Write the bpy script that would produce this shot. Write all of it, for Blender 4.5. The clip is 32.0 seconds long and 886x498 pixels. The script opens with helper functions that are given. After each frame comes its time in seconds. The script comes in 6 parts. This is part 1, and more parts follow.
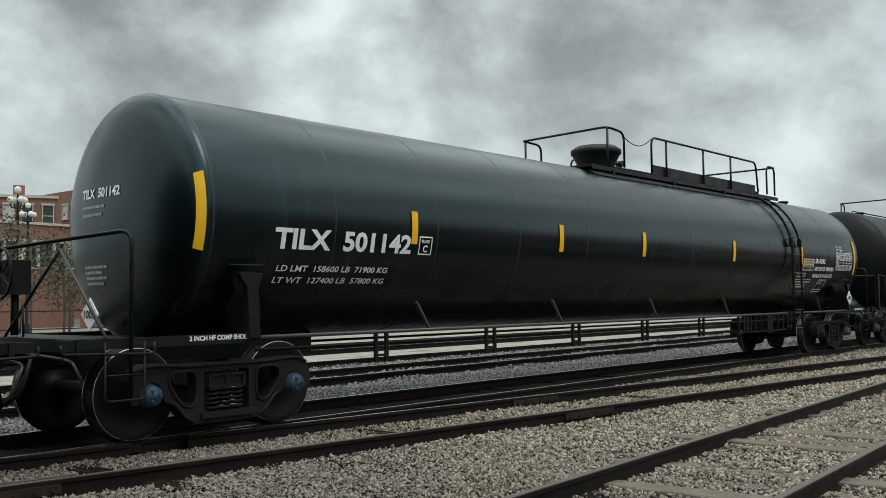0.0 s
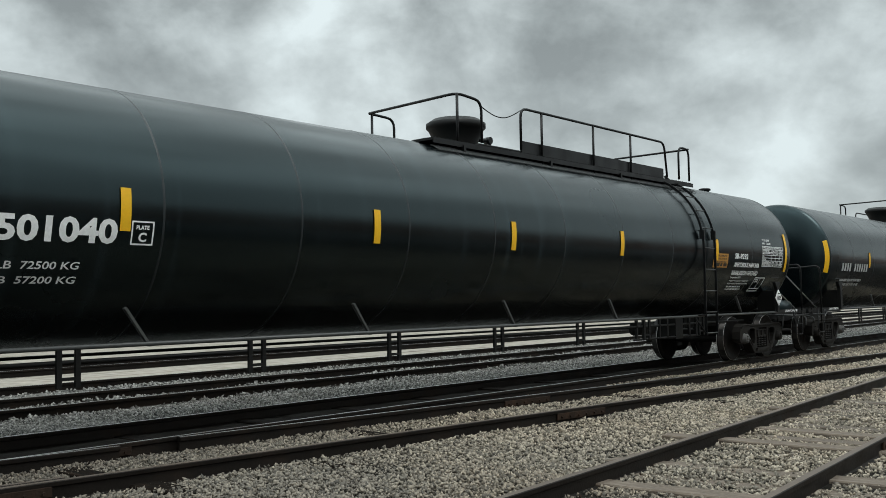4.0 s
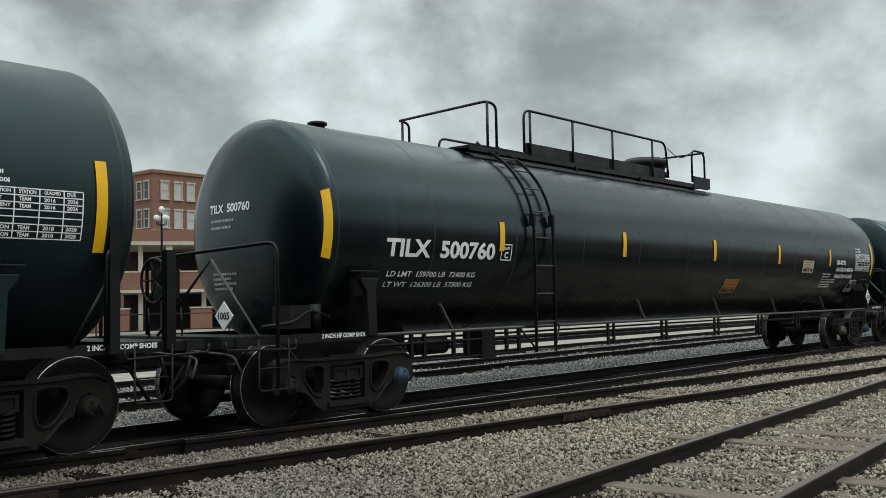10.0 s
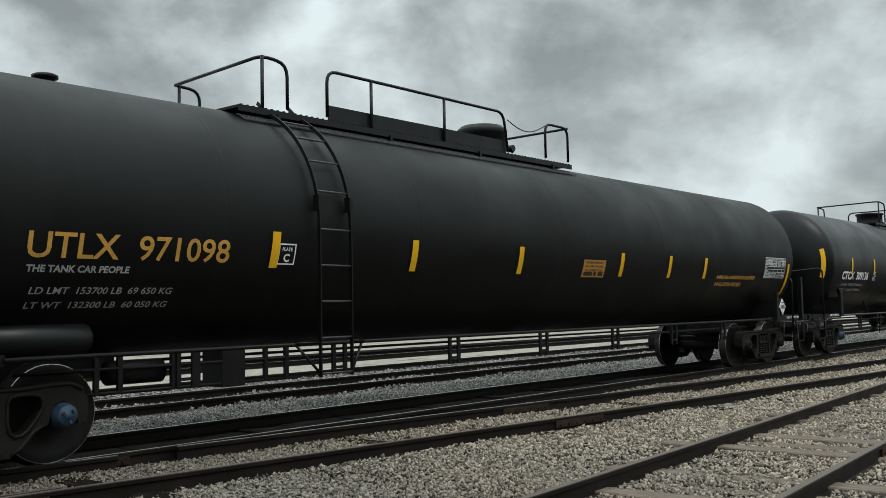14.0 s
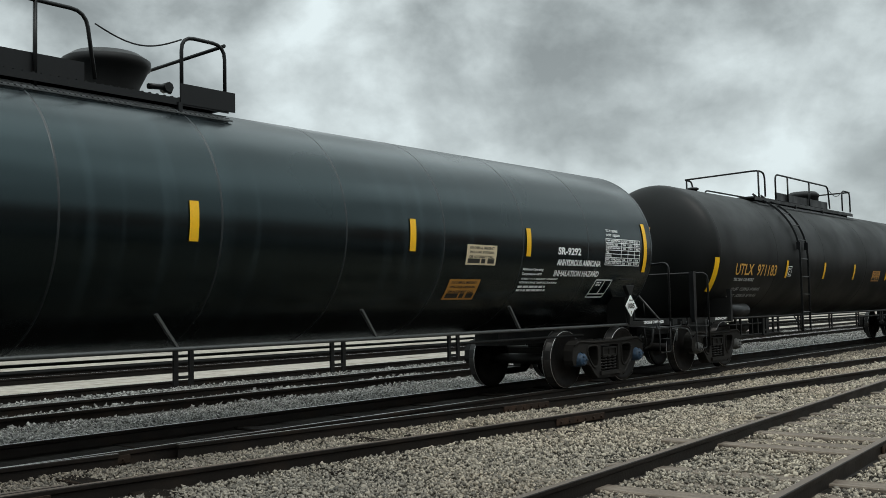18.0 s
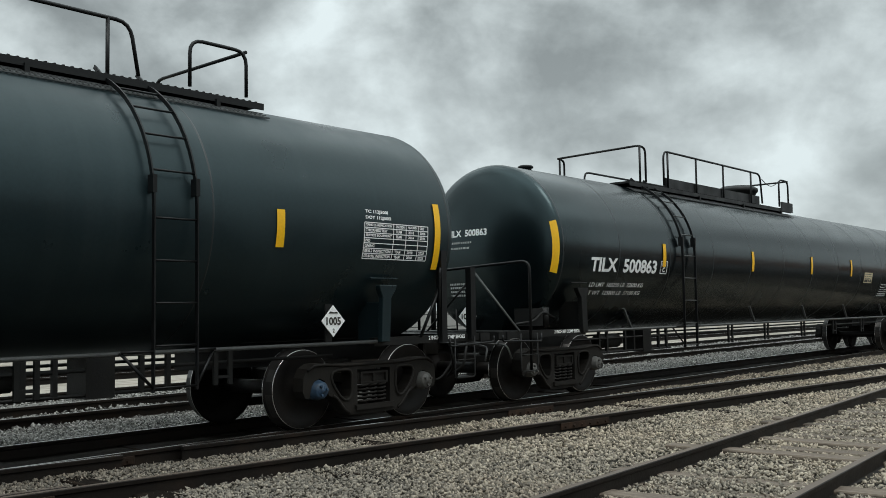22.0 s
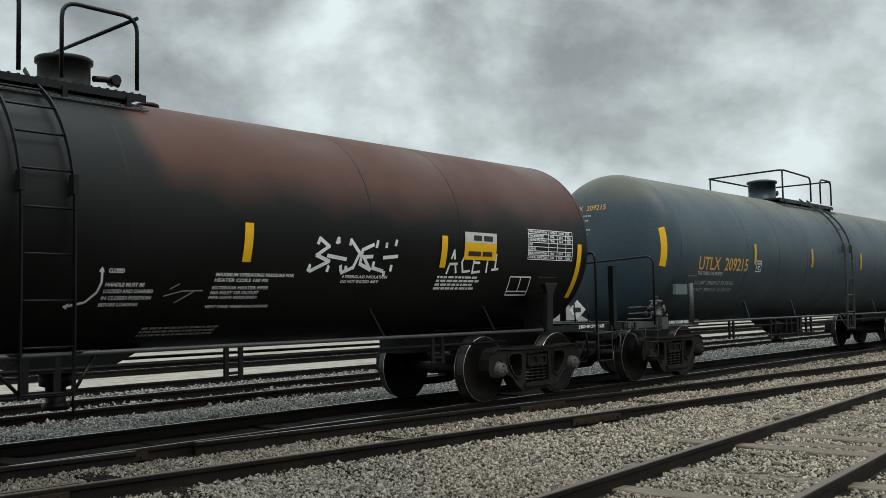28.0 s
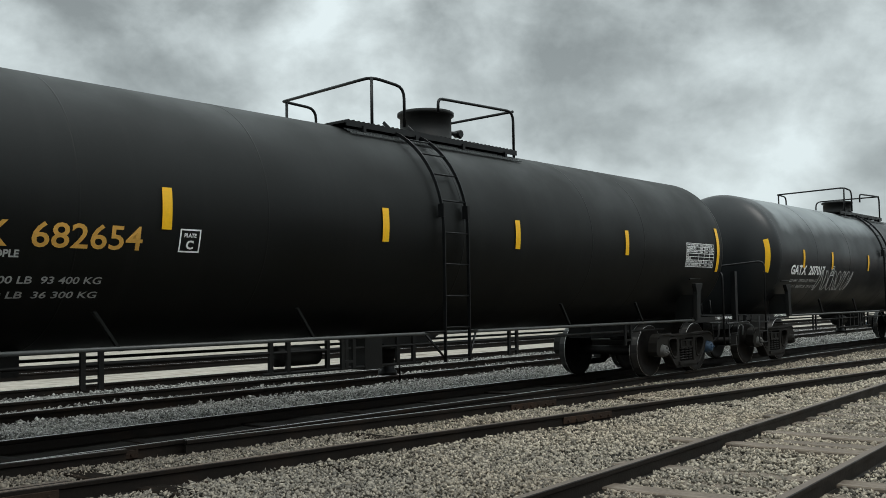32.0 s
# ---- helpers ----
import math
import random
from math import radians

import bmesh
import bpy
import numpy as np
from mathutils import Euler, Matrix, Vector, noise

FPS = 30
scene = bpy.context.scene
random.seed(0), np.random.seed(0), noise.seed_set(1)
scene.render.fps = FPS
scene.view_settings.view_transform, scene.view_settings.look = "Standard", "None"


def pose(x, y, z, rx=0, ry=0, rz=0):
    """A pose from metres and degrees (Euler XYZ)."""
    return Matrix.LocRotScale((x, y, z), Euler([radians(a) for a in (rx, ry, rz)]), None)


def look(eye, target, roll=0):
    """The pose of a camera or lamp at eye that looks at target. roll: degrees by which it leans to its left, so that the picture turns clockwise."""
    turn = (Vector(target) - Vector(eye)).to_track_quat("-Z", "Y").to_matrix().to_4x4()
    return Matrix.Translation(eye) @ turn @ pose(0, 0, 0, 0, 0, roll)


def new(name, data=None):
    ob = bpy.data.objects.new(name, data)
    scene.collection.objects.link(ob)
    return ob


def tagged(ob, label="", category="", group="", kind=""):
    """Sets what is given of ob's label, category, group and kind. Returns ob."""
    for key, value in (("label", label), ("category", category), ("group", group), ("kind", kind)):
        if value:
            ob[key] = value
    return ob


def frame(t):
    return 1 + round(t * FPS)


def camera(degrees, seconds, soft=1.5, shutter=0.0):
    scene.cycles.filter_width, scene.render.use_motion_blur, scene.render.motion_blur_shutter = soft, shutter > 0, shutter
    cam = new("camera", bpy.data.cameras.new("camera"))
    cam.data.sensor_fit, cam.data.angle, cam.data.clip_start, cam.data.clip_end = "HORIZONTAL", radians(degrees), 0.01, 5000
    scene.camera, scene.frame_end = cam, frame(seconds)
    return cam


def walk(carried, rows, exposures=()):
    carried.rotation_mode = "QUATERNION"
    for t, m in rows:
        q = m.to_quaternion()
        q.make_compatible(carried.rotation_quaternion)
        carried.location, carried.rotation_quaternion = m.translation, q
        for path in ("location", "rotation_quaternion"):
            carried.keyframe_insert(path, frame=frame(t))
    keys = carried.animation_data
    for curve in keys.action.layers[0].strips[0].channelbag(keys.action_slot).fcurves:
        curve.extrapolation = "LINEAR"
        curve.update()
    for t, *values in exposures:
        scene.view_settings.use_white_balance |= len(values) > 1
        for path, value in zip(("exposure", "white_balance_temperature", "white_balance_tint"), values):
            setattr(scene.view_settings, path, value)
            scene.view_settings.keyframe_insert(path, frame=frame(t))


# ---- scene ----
cam = camera(48.99, 32.0, soft=0.5)
EYE = Vector((0.0, 0.0, 1.338))
# seconds, heading from the track's direction, tilt, lean (degrees)
CAMERA_ROWS = (
    (0, 40.65, 3.05, -0.70), (0.5, 40.59, 3.05, -0.66), (1, 40.51, 3.10, -0.65), (1.5, 40.40, 3.12, -0.80),
    (2, 40.37, 3.13, -0.72), (2.5, 40.29, 3.12, -0.80), (3, 40.21, 3.08, -0.85), (3.5, 40.15, 3.07, -0.93),
    (5.5, 40.06, 3.13, -1.06), (6, 39.96, 3.13, -1.18), (6.5, 39.90, 3.11, -1.24), (7, 39.86, 3.11, -1.24),
    (7.5, 39.81, 3.19, -1.31), (8, 39.89, 3.26, -1.24), (8.5, 39.96, 3.24, -1.31), (9, 40.08, 3.23, -1.26),
    (9.5, 40.24, 3.21, -1.12), (10, 40.40, 3.20, -1.15), (10.5, 40.42, 3.18, -1.18), (11, 40.43, 3.20, -1.15),
    (11.5, 40.35, 3.27, -1.29), (12, 40.27, 3.38, -1.26), (12.5, 40.16, 3.54, -1.18), (13, 40.08, 3.55, -1.15),
    (13.5, 40.04, 3.56, -1.12), (14, 39.99, 3.54, -1.18), (14.5, 40.05, 3.51, -1.12), (16.5, 40.12, 3.45, -1.36),
    (17, 39.99, 3.44, -1.31), (17.5, 39.97, 3.43, -1.34), (18, 40.01, 3.41, -1.24), (18.5, 39.95, 3.40, -1.35),
    (19, 39.90, 3.46, -1.12), (19.5, 40.24, 3.47, -1.08), (20, 40.56, 3.58, -1.09), (20.5, 40.51, 3.62, -0.91),
    (21, 40.44, 3.65, -0.90), (21.5, 40.37, 3.63, -0.88), (22, 40.31, 3.62, -0.91), (22.5, 40.30, 3.60, -1.02),
    (23, 40.25, 3.60, -0.94), (23.5, 40.19, 3.58, -1.01), (24, 40.74, 3.53, -0.80), (24.5, 41.39, 3.51, -0.66),
    (25, 41.44, 3.48, -0.80), (25.5, 41.38, 3.47, -0.75), (27.5, 41.08, 3.40, -1.07), (28, 41.00, 3.40, -1.02),
    (28.5, 40.91, 3.38, -0.93), (29, 40.85, 3.37, -0.96), (29.5, 40.79, 3.34, -1.02), (30, 40.68, 3.33, -1.05),
    (30.5, 40.64, 3.32, -1.08), (31, 40.56, 3.31, -0.99), (31.5, 40.49, 3.29, -0.89), (32, 40.48, 3.28, -0.93),
)


def aim(yaw, pitch, lean):
    y, p = radians(yaw), radians(pitch)
    way = Vector((math.cos(y) * math.cos(p), math.sin(y) * math.cos(p), math.sin(p)))
    return look(EYE, EYE + way * 10, lean)


walk(cam, [(t, aim(y, p, r)) for t, y, p, r in CAMERA_ROWS])
scene.view_settings.exposure = 0.0

# ---- world and light ----
world = bpy.data.worlds.new("overcast_sky")
scene.world = world
world.use_nodes = True
wt = world.node_tree
wt.nodes.clear()


def wn(kind, **kw):
    n = wt.nodes.new(kind)
    for k, v in kw.items():
        n.inputs[k].default_value = v
    return n


sky = wt.nodes.new("ShaderNodeTexSky")
sky.sky_type = "NISHITA"
sky.sun_disc = False
sky.sun_elevation, sky.sun_rotation = radians(60), radians(200)
tc = wt.nodes.new("ShaderNodeTexCoord")
sep = wt.nodes.new("ShaderNodeSeparateXYZ")
wt.links.new(tc.outputs["Generated"], sep.inputs[0])
zup = wt.nodes.new("ShaderNodeMath")
zup.operation = "MAXIMUM"
zup.inputs[1].default_value = 0.0
wt.links.new(sep.outputs["Z"], zup.inputs[0])
# a low, rolling cloud deck: broad lumps, finer billows over them
deck_map = wt.nodes.new("ShaderNodeMapping")
deck_map.inputs["Scale"].default_value = (1.0, 1.0, 1.4)
deck_map.inputs["Location"].default_value = (-27.827, -8.507, 44.204)
wt.links.new(tc.outputs["Generated"], deck_map.inputs["Vector"])
big = wn("ShaderNodeTexNoise", Scale=4.2, Detail=10.0, Roughness=0.5, Distortion=0.3)
fine = wn("ShaderNodeTexNoise", Scale=12.0, Detail=6.0, Roughness=0.55, Distortion=0.1)
wt.links.new(deck_map.outputs[0], big.inputs["Vector"])
wt.links.new(deck_map.outputs[0], fine.inputs["Vector"])
mx = wt.nodes.new("ShaderNodeMix")
mx.inputs[0].default_value = 0.32
wt.links.new(big.outputs["Fac"], mx.inputs[2])
wt.links.new(fine.outputs["Fac"], mx.inputs[3])
ramp = wt.nodes.new("ShaderNodeValToRGB")
er = ramp.color_ramp.elements
er[0].position, er[0].color = 0.375, (0.262, 0.296, 0.299, 1)
er[1].position, er[1].color = 0.622, (0.82, 0.925, 0.94, 1)
for pos_, c_ in ((0.435, (0.36, 0.406, 0.41, 1)), (0.492, (0.49, 0.55, 0.556, 1)), (0.55, (0.635, 0.712, 0.72, 1))):
    e_ = er.new(pos_)
    e_.color = c_
wt.links.new(mx.outputs[0], ramp.inputs[0])
low = wt.nodes.new("ShaderNodeMapRange")
low.inputs[1].default_value, low.inputs[2].default_value = 0.0, 0.30
low.inputs[3].default_value, low.inputs[4].default_value = 0.40, 0.0
wt.links.new(zup.outputs[0], low.inputs[0])
hz = wt.nodes.new("ShaderNodeMix")
hz.data_type = "RGBA"
hz.inputs[7].default_value = (0.64, 0.718, 0.726, 1)
wt.links.new(low.outputs[0], hz.inputs[0])
wt.links.new(ramp.outputs[0], hz.inputs[6])
skb = wn("ShaderNodeBackground", Strength=0.07)
clb = wn("ShaderNodeBackground", Strength=1.0)
# the deck is thinnest, and so brightest, overhead; where the hidden sun stands
SUN_AT = Vector((-5, -14, 26)).normalized()
zen = wt.nodes.new("ShaderNodeMapRange")
zen.inputs[1].default_value, zen.inputs[2].default_value = 0.30, 0.92
zen.inputs[3].default_value, zen.inputs[4].default_value = 1.0, 2.9
wt.links.new(zup.outputs[0], zen.inputs[0])
wt.links.new(zen.outputs[0], clb.inputs["Strength"])
wt.links.new(sky.outputs[0], skb.inputs[0])
wt.links.new(hz.outputs[2], clb.inputs[0])
msh = wt.nodes.new("ShaderNodeMixShader")
msh.inputs[0].default_value = 0.94
wt.links.new(skb.outputs[0], msh.inputs[1])
wt.links.new(clb.outputs[0], msh.inputs[2])
wo = wt.nodes.new("ShaderNodeOutputWorld")
wt.links.new(msh.outputs[0], wo.inputs[0])

sun = new("sun", bpy.data.lights.new("sun", "SUN"))
sun.data.energy, sun.data.angle, sun.data.color = 0.85, radians(28), (1.0, 0.97, 0.93)
sun.matrix_world = look((0, 0, 50), Vector((0, 0, 50)) - SUN_AT, 0)

# ---- materials ----


def surf(name, base, rough, metal=0.0, var=0.25, scale=1.5, grain=45.0, bump=0.15, tint=None, amount=0.0, stretch=(1, 1, 1), spec=0.5, per=0.0, island=0.0, rvar=0.12, coat=0.0, sheen=None):
    m = bpy.data.materials.new(name)
    m.use_nodes = True
    nt = m.node_tree
    b = nt.nodes["Principled BSDF"]
    b.inputs["Metallic"].default_value = metal
    b.inputs["Specular IOR Level"].default_value = spec
    b.inputs["Coat Weight"].default_value = coat
    if sheen:
        b.inputs["Specular Tint"].default_value = (*sheen, 1)
    b.inputs["Coat Roughness"].default_value = 0.15
    co = nt.nodes.new("ShaderNodeTexCoord")
    mp = nt.nodes.new("ShaderNodeMapping")
    mp.inputs["Scale"].default_value = stretch
    nt.links.new(co.outputs["Object"], mp.inputs[0])
    n1 = nt.nodes.new("ShaderNodeTexNoise")
    n1.inputs["Scale"].default_value, n1.inputs["Detail"].default_value = scale, 6.0
    nt.links.new(mp.outputs[0], n1.inputs["Vector"])
    n2 = nt.nodes.new("ShaderNodeTexNoise")
    n2.inputs["Scale"].default_value, n2.inputs["Detail"].default_value = grain, 3.0
    nt.links.new(co.outputs["Object"], n2.inputs["Vector"])
    add = nt.nodes.new("ShaderNodeMath")
    add.operation = "ADD"
    nt.links.new(n1.outputs["Fac"], add.inputs[0])
    nt.links.new(n2.outputs["Fac"], add.inputs[1])
    mr = nt.nodes.new("ShaderNodeMapRange")
    mr.inputs[1].default_value, mr.inputs[2].default_value = 0.55, 1.45
    mr.inputs[3].default_value, mr.inputs[4].default_value = 1 - var, 1 + var
    nt.links.new(add.outputs[0], mr.inputs[0])
    mul = nt.nodes.new("ShaderNodeMix")
    mul.data_type, mul.blend_type = "RGBA", "MULTIPLY"
    mul.inputs[0].default_value = 1.0
    mul.inputs[6].default_value = (*base, 1)
    nt.links.new(mr.outputs[0], mul.inputs[7])
    out = mul.outputs[2]
    if tint:
        r = nt.nodes.new("ShaderNodeMapRange")
        r.inputs[1].default_value, r.inputs[2].default_value = 0.5, 0.72
        r.inputs[3].default_value, r.inputs[4].default_value = 0.0, amount
        nt.links.new(n1.outputs["Fac"], r.inputs[0])
        tm = nt.nodes.new("ShaderNodeMix")
        tm.data_type = "RGBA"
        tm.inputs[7].default_value = (*tint, 1)
        nt.links.new(r.outputs[0], tm.inputs[0])
        nt.links.new(out, tm.inputs[6])
        out = tm.outputs[2]
    if per or island:
        src = nt.nodes.new("ShaderNodeObjectInfo" if per else "ShaderNodeNewGeometry")
        rr = nt.nodes.new("ShaderNodeMapRange")
        k = per or island
        rr.inputs[3].default_value, rr.inputs[4].default_value = 1 - k, 1 + k
        nt.links.new(src.outputs["Random" if per else "Random Per Island"], rr.inputs[0])
        pm = nt.nodes.new("ShaderNodeMix")
        pm.data_type, pm.blend_type = "RGBA", "MULTIPLY"
        pm.inputs[0].default_value = 1.0
        nt.links.new(out, pm.inputs[6])
        nt.links.new(rr.outputs[0], pm.inputs[7])
        out = pm.outputs[2]
    nt.links.new(out, b.inputs["Base Color"])
    rg = nt.nodes.new("ShaderNodeMapRange")
    rg.inputs[1].default_value, rg.inputs[2].default_value = 0.3, 0.7
    rg.inputs[3].default_value, rg.inputs[4].default_value = max(0.05, rough - rvar), min(1.0, rough + rvar)
    nt.links.new(n1.outputs["Fac"], rg.inputs[0])
    nt.links.new(rg.outputs[0], b.inputs["Roughness"])
    if bump:
        bp = nt.nodes.new("ShaderNodeBump")
        bp.inputs["Strength"].default_value, bp.inputs["Distance"].default_value = bump, 0.01
        nt.links.new(n2.outputs["Fac"], bp.inputs["Height"])
        nt.links.new(bp.outputs[0], b.inputs["Normal"])
    return m


def streaks(m, colour, amount, lo=0.52, hi=0.75):
    """Pale runs that drip down the tank's flank, over what the material has."""
    nt = m.node_tree
    b = nt.nodes["Principled BSDF"]
    old = b.inputs["Base Color"].links[0].from_socket
    co = nt.nodes.new("ShaderNodeTexCoord")
    mp = nt.nodes.new("ShaderNodeMapping")
    mp.inputs["Scale"].default_value = (5.0, 0.1, 0.22)
    nt.links.new(co.outputs["Object"], mp.inputs[0])
    n = nt.nodes.new("ShaderNodeTexNoise")
    n.inputs["Scale"].default_value, n.inputs["Detail"].default_value = 1.0, 8.0
    nt.links.new(mp.outputs[0], n.inputs["Vector"])
    r = nt.nodes.new("ShaderNodeMapRange")
    r.inputs[1].default_value, r.inputs[2].default_value = lo, hi
    r.inputs[3].default_value, r.inputs[4].default_value = 0.0, amount
    nt.links.new(n.outputs["Fac"], r.inputs[0])
    x = nt.nodes.new("ShaderNodeMix")
    x.data_type = "RGBA"
    x.inputs[7].default_value = (*colour, 1)
    nt.links.new(r.outputs[0], x.inputs[0])
    nt.links.new(old, x.inputs[6])
    nt.links.new(x.outputs[2], b.inputs["Base Color"])
    return m


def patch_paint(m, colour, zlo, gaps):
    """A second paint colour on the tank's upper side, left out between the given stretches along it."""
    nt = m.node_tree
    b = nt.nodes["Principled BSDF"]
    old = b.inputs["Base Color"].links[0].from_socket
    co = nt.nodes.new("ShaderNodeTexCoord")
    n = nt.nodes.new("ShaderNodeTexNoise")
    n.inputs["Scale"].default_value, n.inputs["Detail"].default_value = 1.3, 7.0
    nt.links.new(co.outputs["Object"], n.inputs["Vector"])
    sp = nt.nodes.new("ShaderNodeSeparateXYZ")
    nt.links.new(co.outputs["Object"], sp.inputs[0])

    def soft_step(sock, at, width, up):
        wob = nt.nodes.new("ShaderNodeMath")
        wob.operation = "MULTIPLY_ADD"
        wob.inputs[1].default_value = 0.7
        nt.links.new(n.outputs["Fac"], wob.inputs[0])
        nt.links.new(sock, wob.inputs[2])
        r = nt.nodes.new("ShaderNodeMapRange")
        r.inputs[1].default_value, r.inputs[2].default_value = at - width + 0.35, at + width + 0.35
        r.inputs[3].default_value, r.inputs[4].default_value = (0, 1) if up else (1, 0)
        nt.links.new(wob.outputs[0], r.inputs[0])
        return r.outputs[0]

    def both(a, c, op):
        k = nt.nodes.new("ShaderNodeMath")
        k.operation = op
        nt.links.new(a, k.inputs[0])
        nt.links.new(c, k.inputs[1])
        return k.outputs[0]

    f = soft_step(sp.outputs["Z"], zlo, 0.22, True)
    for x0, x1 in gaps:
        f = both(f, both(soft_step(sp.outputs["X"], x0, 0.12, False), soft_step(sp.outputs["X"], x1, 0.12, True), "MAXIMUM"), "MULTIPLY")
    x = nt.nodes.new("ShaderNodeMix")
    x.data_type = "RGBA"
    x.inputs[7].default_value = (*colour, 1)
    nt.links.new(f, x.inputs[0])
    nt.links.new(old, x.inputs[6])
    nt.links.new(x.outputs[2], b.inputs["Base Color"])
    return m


def zone(m, axis, start, end, colour, most):
    """A second colour that sets in gradually along an axis, with a ragged edge."""
    nt = m.node_tree
    b = nt.nodes["Principled BSDF"]
    old = b.inputs["Base Color"].links[0].from_socket
    co = nt.nodes.new("ShaderNodeTexCoord")
    sp = nt.nodes.new("ShaderNodeSeparateXYZ")
    nt.links.new(co.outputs["Object"], sp.inputs[0])
    n = nt.nodes.new("ShaderNodeTexNoise")
    n.inputs["Scale"].default_value, n.inputs["Detail"].default_value = 0.8, 5.0
    nt.links.new(co.outputs["Object"], n.inputs["Vector"])
    w = nt.nodes.new("ShaderNodeMath")
    w.operation = "MULTIPLY_ADD"
    w.inputs[1].default_value = abs(end - start)
    nt.links.new(n.outputs["Fac"], w.inputs[0])
    nt.links.new(sp.outputs[axis], w.inputs[2])
    r = nt.nodes.new("ShaderNodeMapRange")
    k = abs(end - start) * 0.5
    r.inputs[1].default_value, r.inputs[2].default_value = start + k, end + k
    r.inputs[3].default_value, r.inputs[4].default_value = 0.0, most
    nt.links.new(w.outputs[0], r.inputs[0])
    x = nt.nodes.new("ShaderNodeMix")
    x.data_type = "RGBA"
    x.inputs[7].default_value = (*colour, 1)
    nt.links.new(r.outputs[0], x.inputs[0])
    nt.links.new(old, x.inputs[6])
    nt.links.new(x.outputs[2], b.inputs["Base Color"])
    return m


TANK_T = streaks(surf("black_tank_enamel", (0.0007, 0.0017, 0.0022), 0.24, var=0.3, scale=0.7, grain=25, bump=0.006, tint=(0.0016, 0.0036, 0.0046), amount=0.5, stretch=(1, 1, 0.4), rvar=0.05, spec=0.62, sheen=(0.69, 0.95, 1.0)), (0.018, 0.027, 0.031), 0.7, 0.56, 0.76)
TANK_U = streaks(surf("matt_black_tank_paint", (0.0033, 0.0040, 0.0036), 0.50, var=0.35, scale=0.8, grain=25, bump=0.03, tint=(0.0052, 0.0056, 0.0050), amount=0.6, spec=0.26), (0.013, 0.0135, 0.0125), 0.3)
TANK_Q = streaks(surf("slate_tank_paint", (0.0085, 0.0165, 0.0195), 0.36, var=0.3, scale=0.8, grain=25, bump=0.025, tint=(0.015, 0.025, 0.028), amount=0.6, spec=0.45, sheen=(0.75, 0.97, 1.0)), (0.024, 0.034, 0.037), 0.3)
TANK_B = streaks(surf("weathered_blue_grey_tank_paint", (0.042, 0.068, 0.084), 0.5, spec=0.4, var=0.3, scale=0.9, grain=25, bump=0.03, tint=(0.04, 0.054, 0.062), amount=0.7), (0.08, 0.083, 0.07), 0.45, 0.5, 0.8)
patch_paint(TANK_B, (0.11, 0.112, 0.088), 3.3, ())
TANK_C = streaks(surf("satin_black_tank_paint", (0.0038, 0.0046, 0.0048), 0.40, spec=0.33, var=0.35, scale=0.8, grain=25, bump=0.025, tint=(0.011, 0.0125, 0.013), amount=0.5), (0.016, 0.018, 0.0185), 0.3)
TANK_R = patch_paint(surf("black_tank_paint_over_oxide", (0.0048, 0.0054, 0.0050), 0.48, spec=0.27, var=0.35, scale=0.9, grain=25, bump=0.03, tint=(0.011, 0.0095, 0.008), amount=0.6), (0.078, 0.027, 0.0165), 2.62, ((-1.0, 1.75), (7.7, 9.6)))
TANK_W = patch_paint(surf("black_tank_paint_pale_top", (0.0065, 0.008, 0.009), 0.42, var=0.3, scale=0.9, grain=25, bump=0.03, tint=(0.013, 0.0155, 0.017), amount=0.5), (0.19, 0.21, 0.215), 3.05, ((-1.0, 2.3), (9.0, 30.0)))
# seam colour lightened to stand in for sky highlights on the weld ridges
SEAM = surf("sky_glint_weld_seam", (0.011, 0.016, 0.018), 0.35, spec=0.6, var=0.4, scale=2, bump=0.02)
FRAME = surf("grimy_black_steel", (0.0055, 0.0058, 0.0055), 0.55, spec=0.3, var=0.4, scale=3, tint=(0.014, 0.0125, 0.011), amount=0.5, grain=60)
RAILING = surf("black_painted_pipe", (0.0055, 0.006, 0.0065), 0.42, spec=0.3, var=0.3, scale=4, bump=0.05)
PIPE = surf("worn_grey_pipe", (0.06, 0.063, 0.062), 0.4, var=0.3, scale=5, bump=0.05)
CAST = surf("dusty_cast_steel", (0.0105, 0.0088, 0.007), 0.75, spec=0.3, var=0.35, scale=4, tint=(0.024, 0.0205, 0.0165), amount=0.55, grain=50, bump=0.25)
WHEEL = surf("wheel_steel", (0.0065, 0.0056, 0.005), 0.6, spec=0.3, var=0.3, scale=5, tint=(0.016, 0.0115, 0.0085), amount=0.5, grain=50)
TREAD = surf("dark_wheel_tread", (0.035, 0.033, 0.031), 0.4, metal=0.6, var=0.3, scale=6)
EDGE = surf("bright_wheel_edge", (0.5, 0.49, 0.48), 0.3, metal=0.85, var=0.15, scale=8, bump=0.04)
CAP = surf("blue_bearing_cap_paint", (0.025, 0.058, 0.105), 0.5, var=0.35, scale=12, tint=(0.06, 0.06, 0.06), amount=0.6)
CAPG = surf("grey_bearing_cap", (0.10, 0.098, 0.092), 0.6, metal=0.2, var=0.35, scale=12)
YELLOW = surf("yellow_reflective_tape", (0.95, 0.52, 0.01), 0.4, var=0.12, scale=4, tint=(0.7, 0.4, 0.02), amount=0.3, bump=0.02)
YELLOWB = surf("faded_yellow_tape", (0.55, 0.35, 0.04), 0.5, var=0.25, scale=4, tint=(0.35, 0.25, 0.06), amount=0.5, bump=0.02)
PALE = surf("white_reflective_tape", (0.6, 0.6, 0.56), 0.4, var=0.15, scale=4, bump=0.02)
WHITE = surf("white_stencil_paint", (0.9, 0.91, 0.9), 0.5, var=0.12, scale=9, bump=0.02)
FADED = surf("faded_stencil_paint", (0.44, 0.45, 0.44), 0.55, var=0.3, scale=9, bump=0.02)
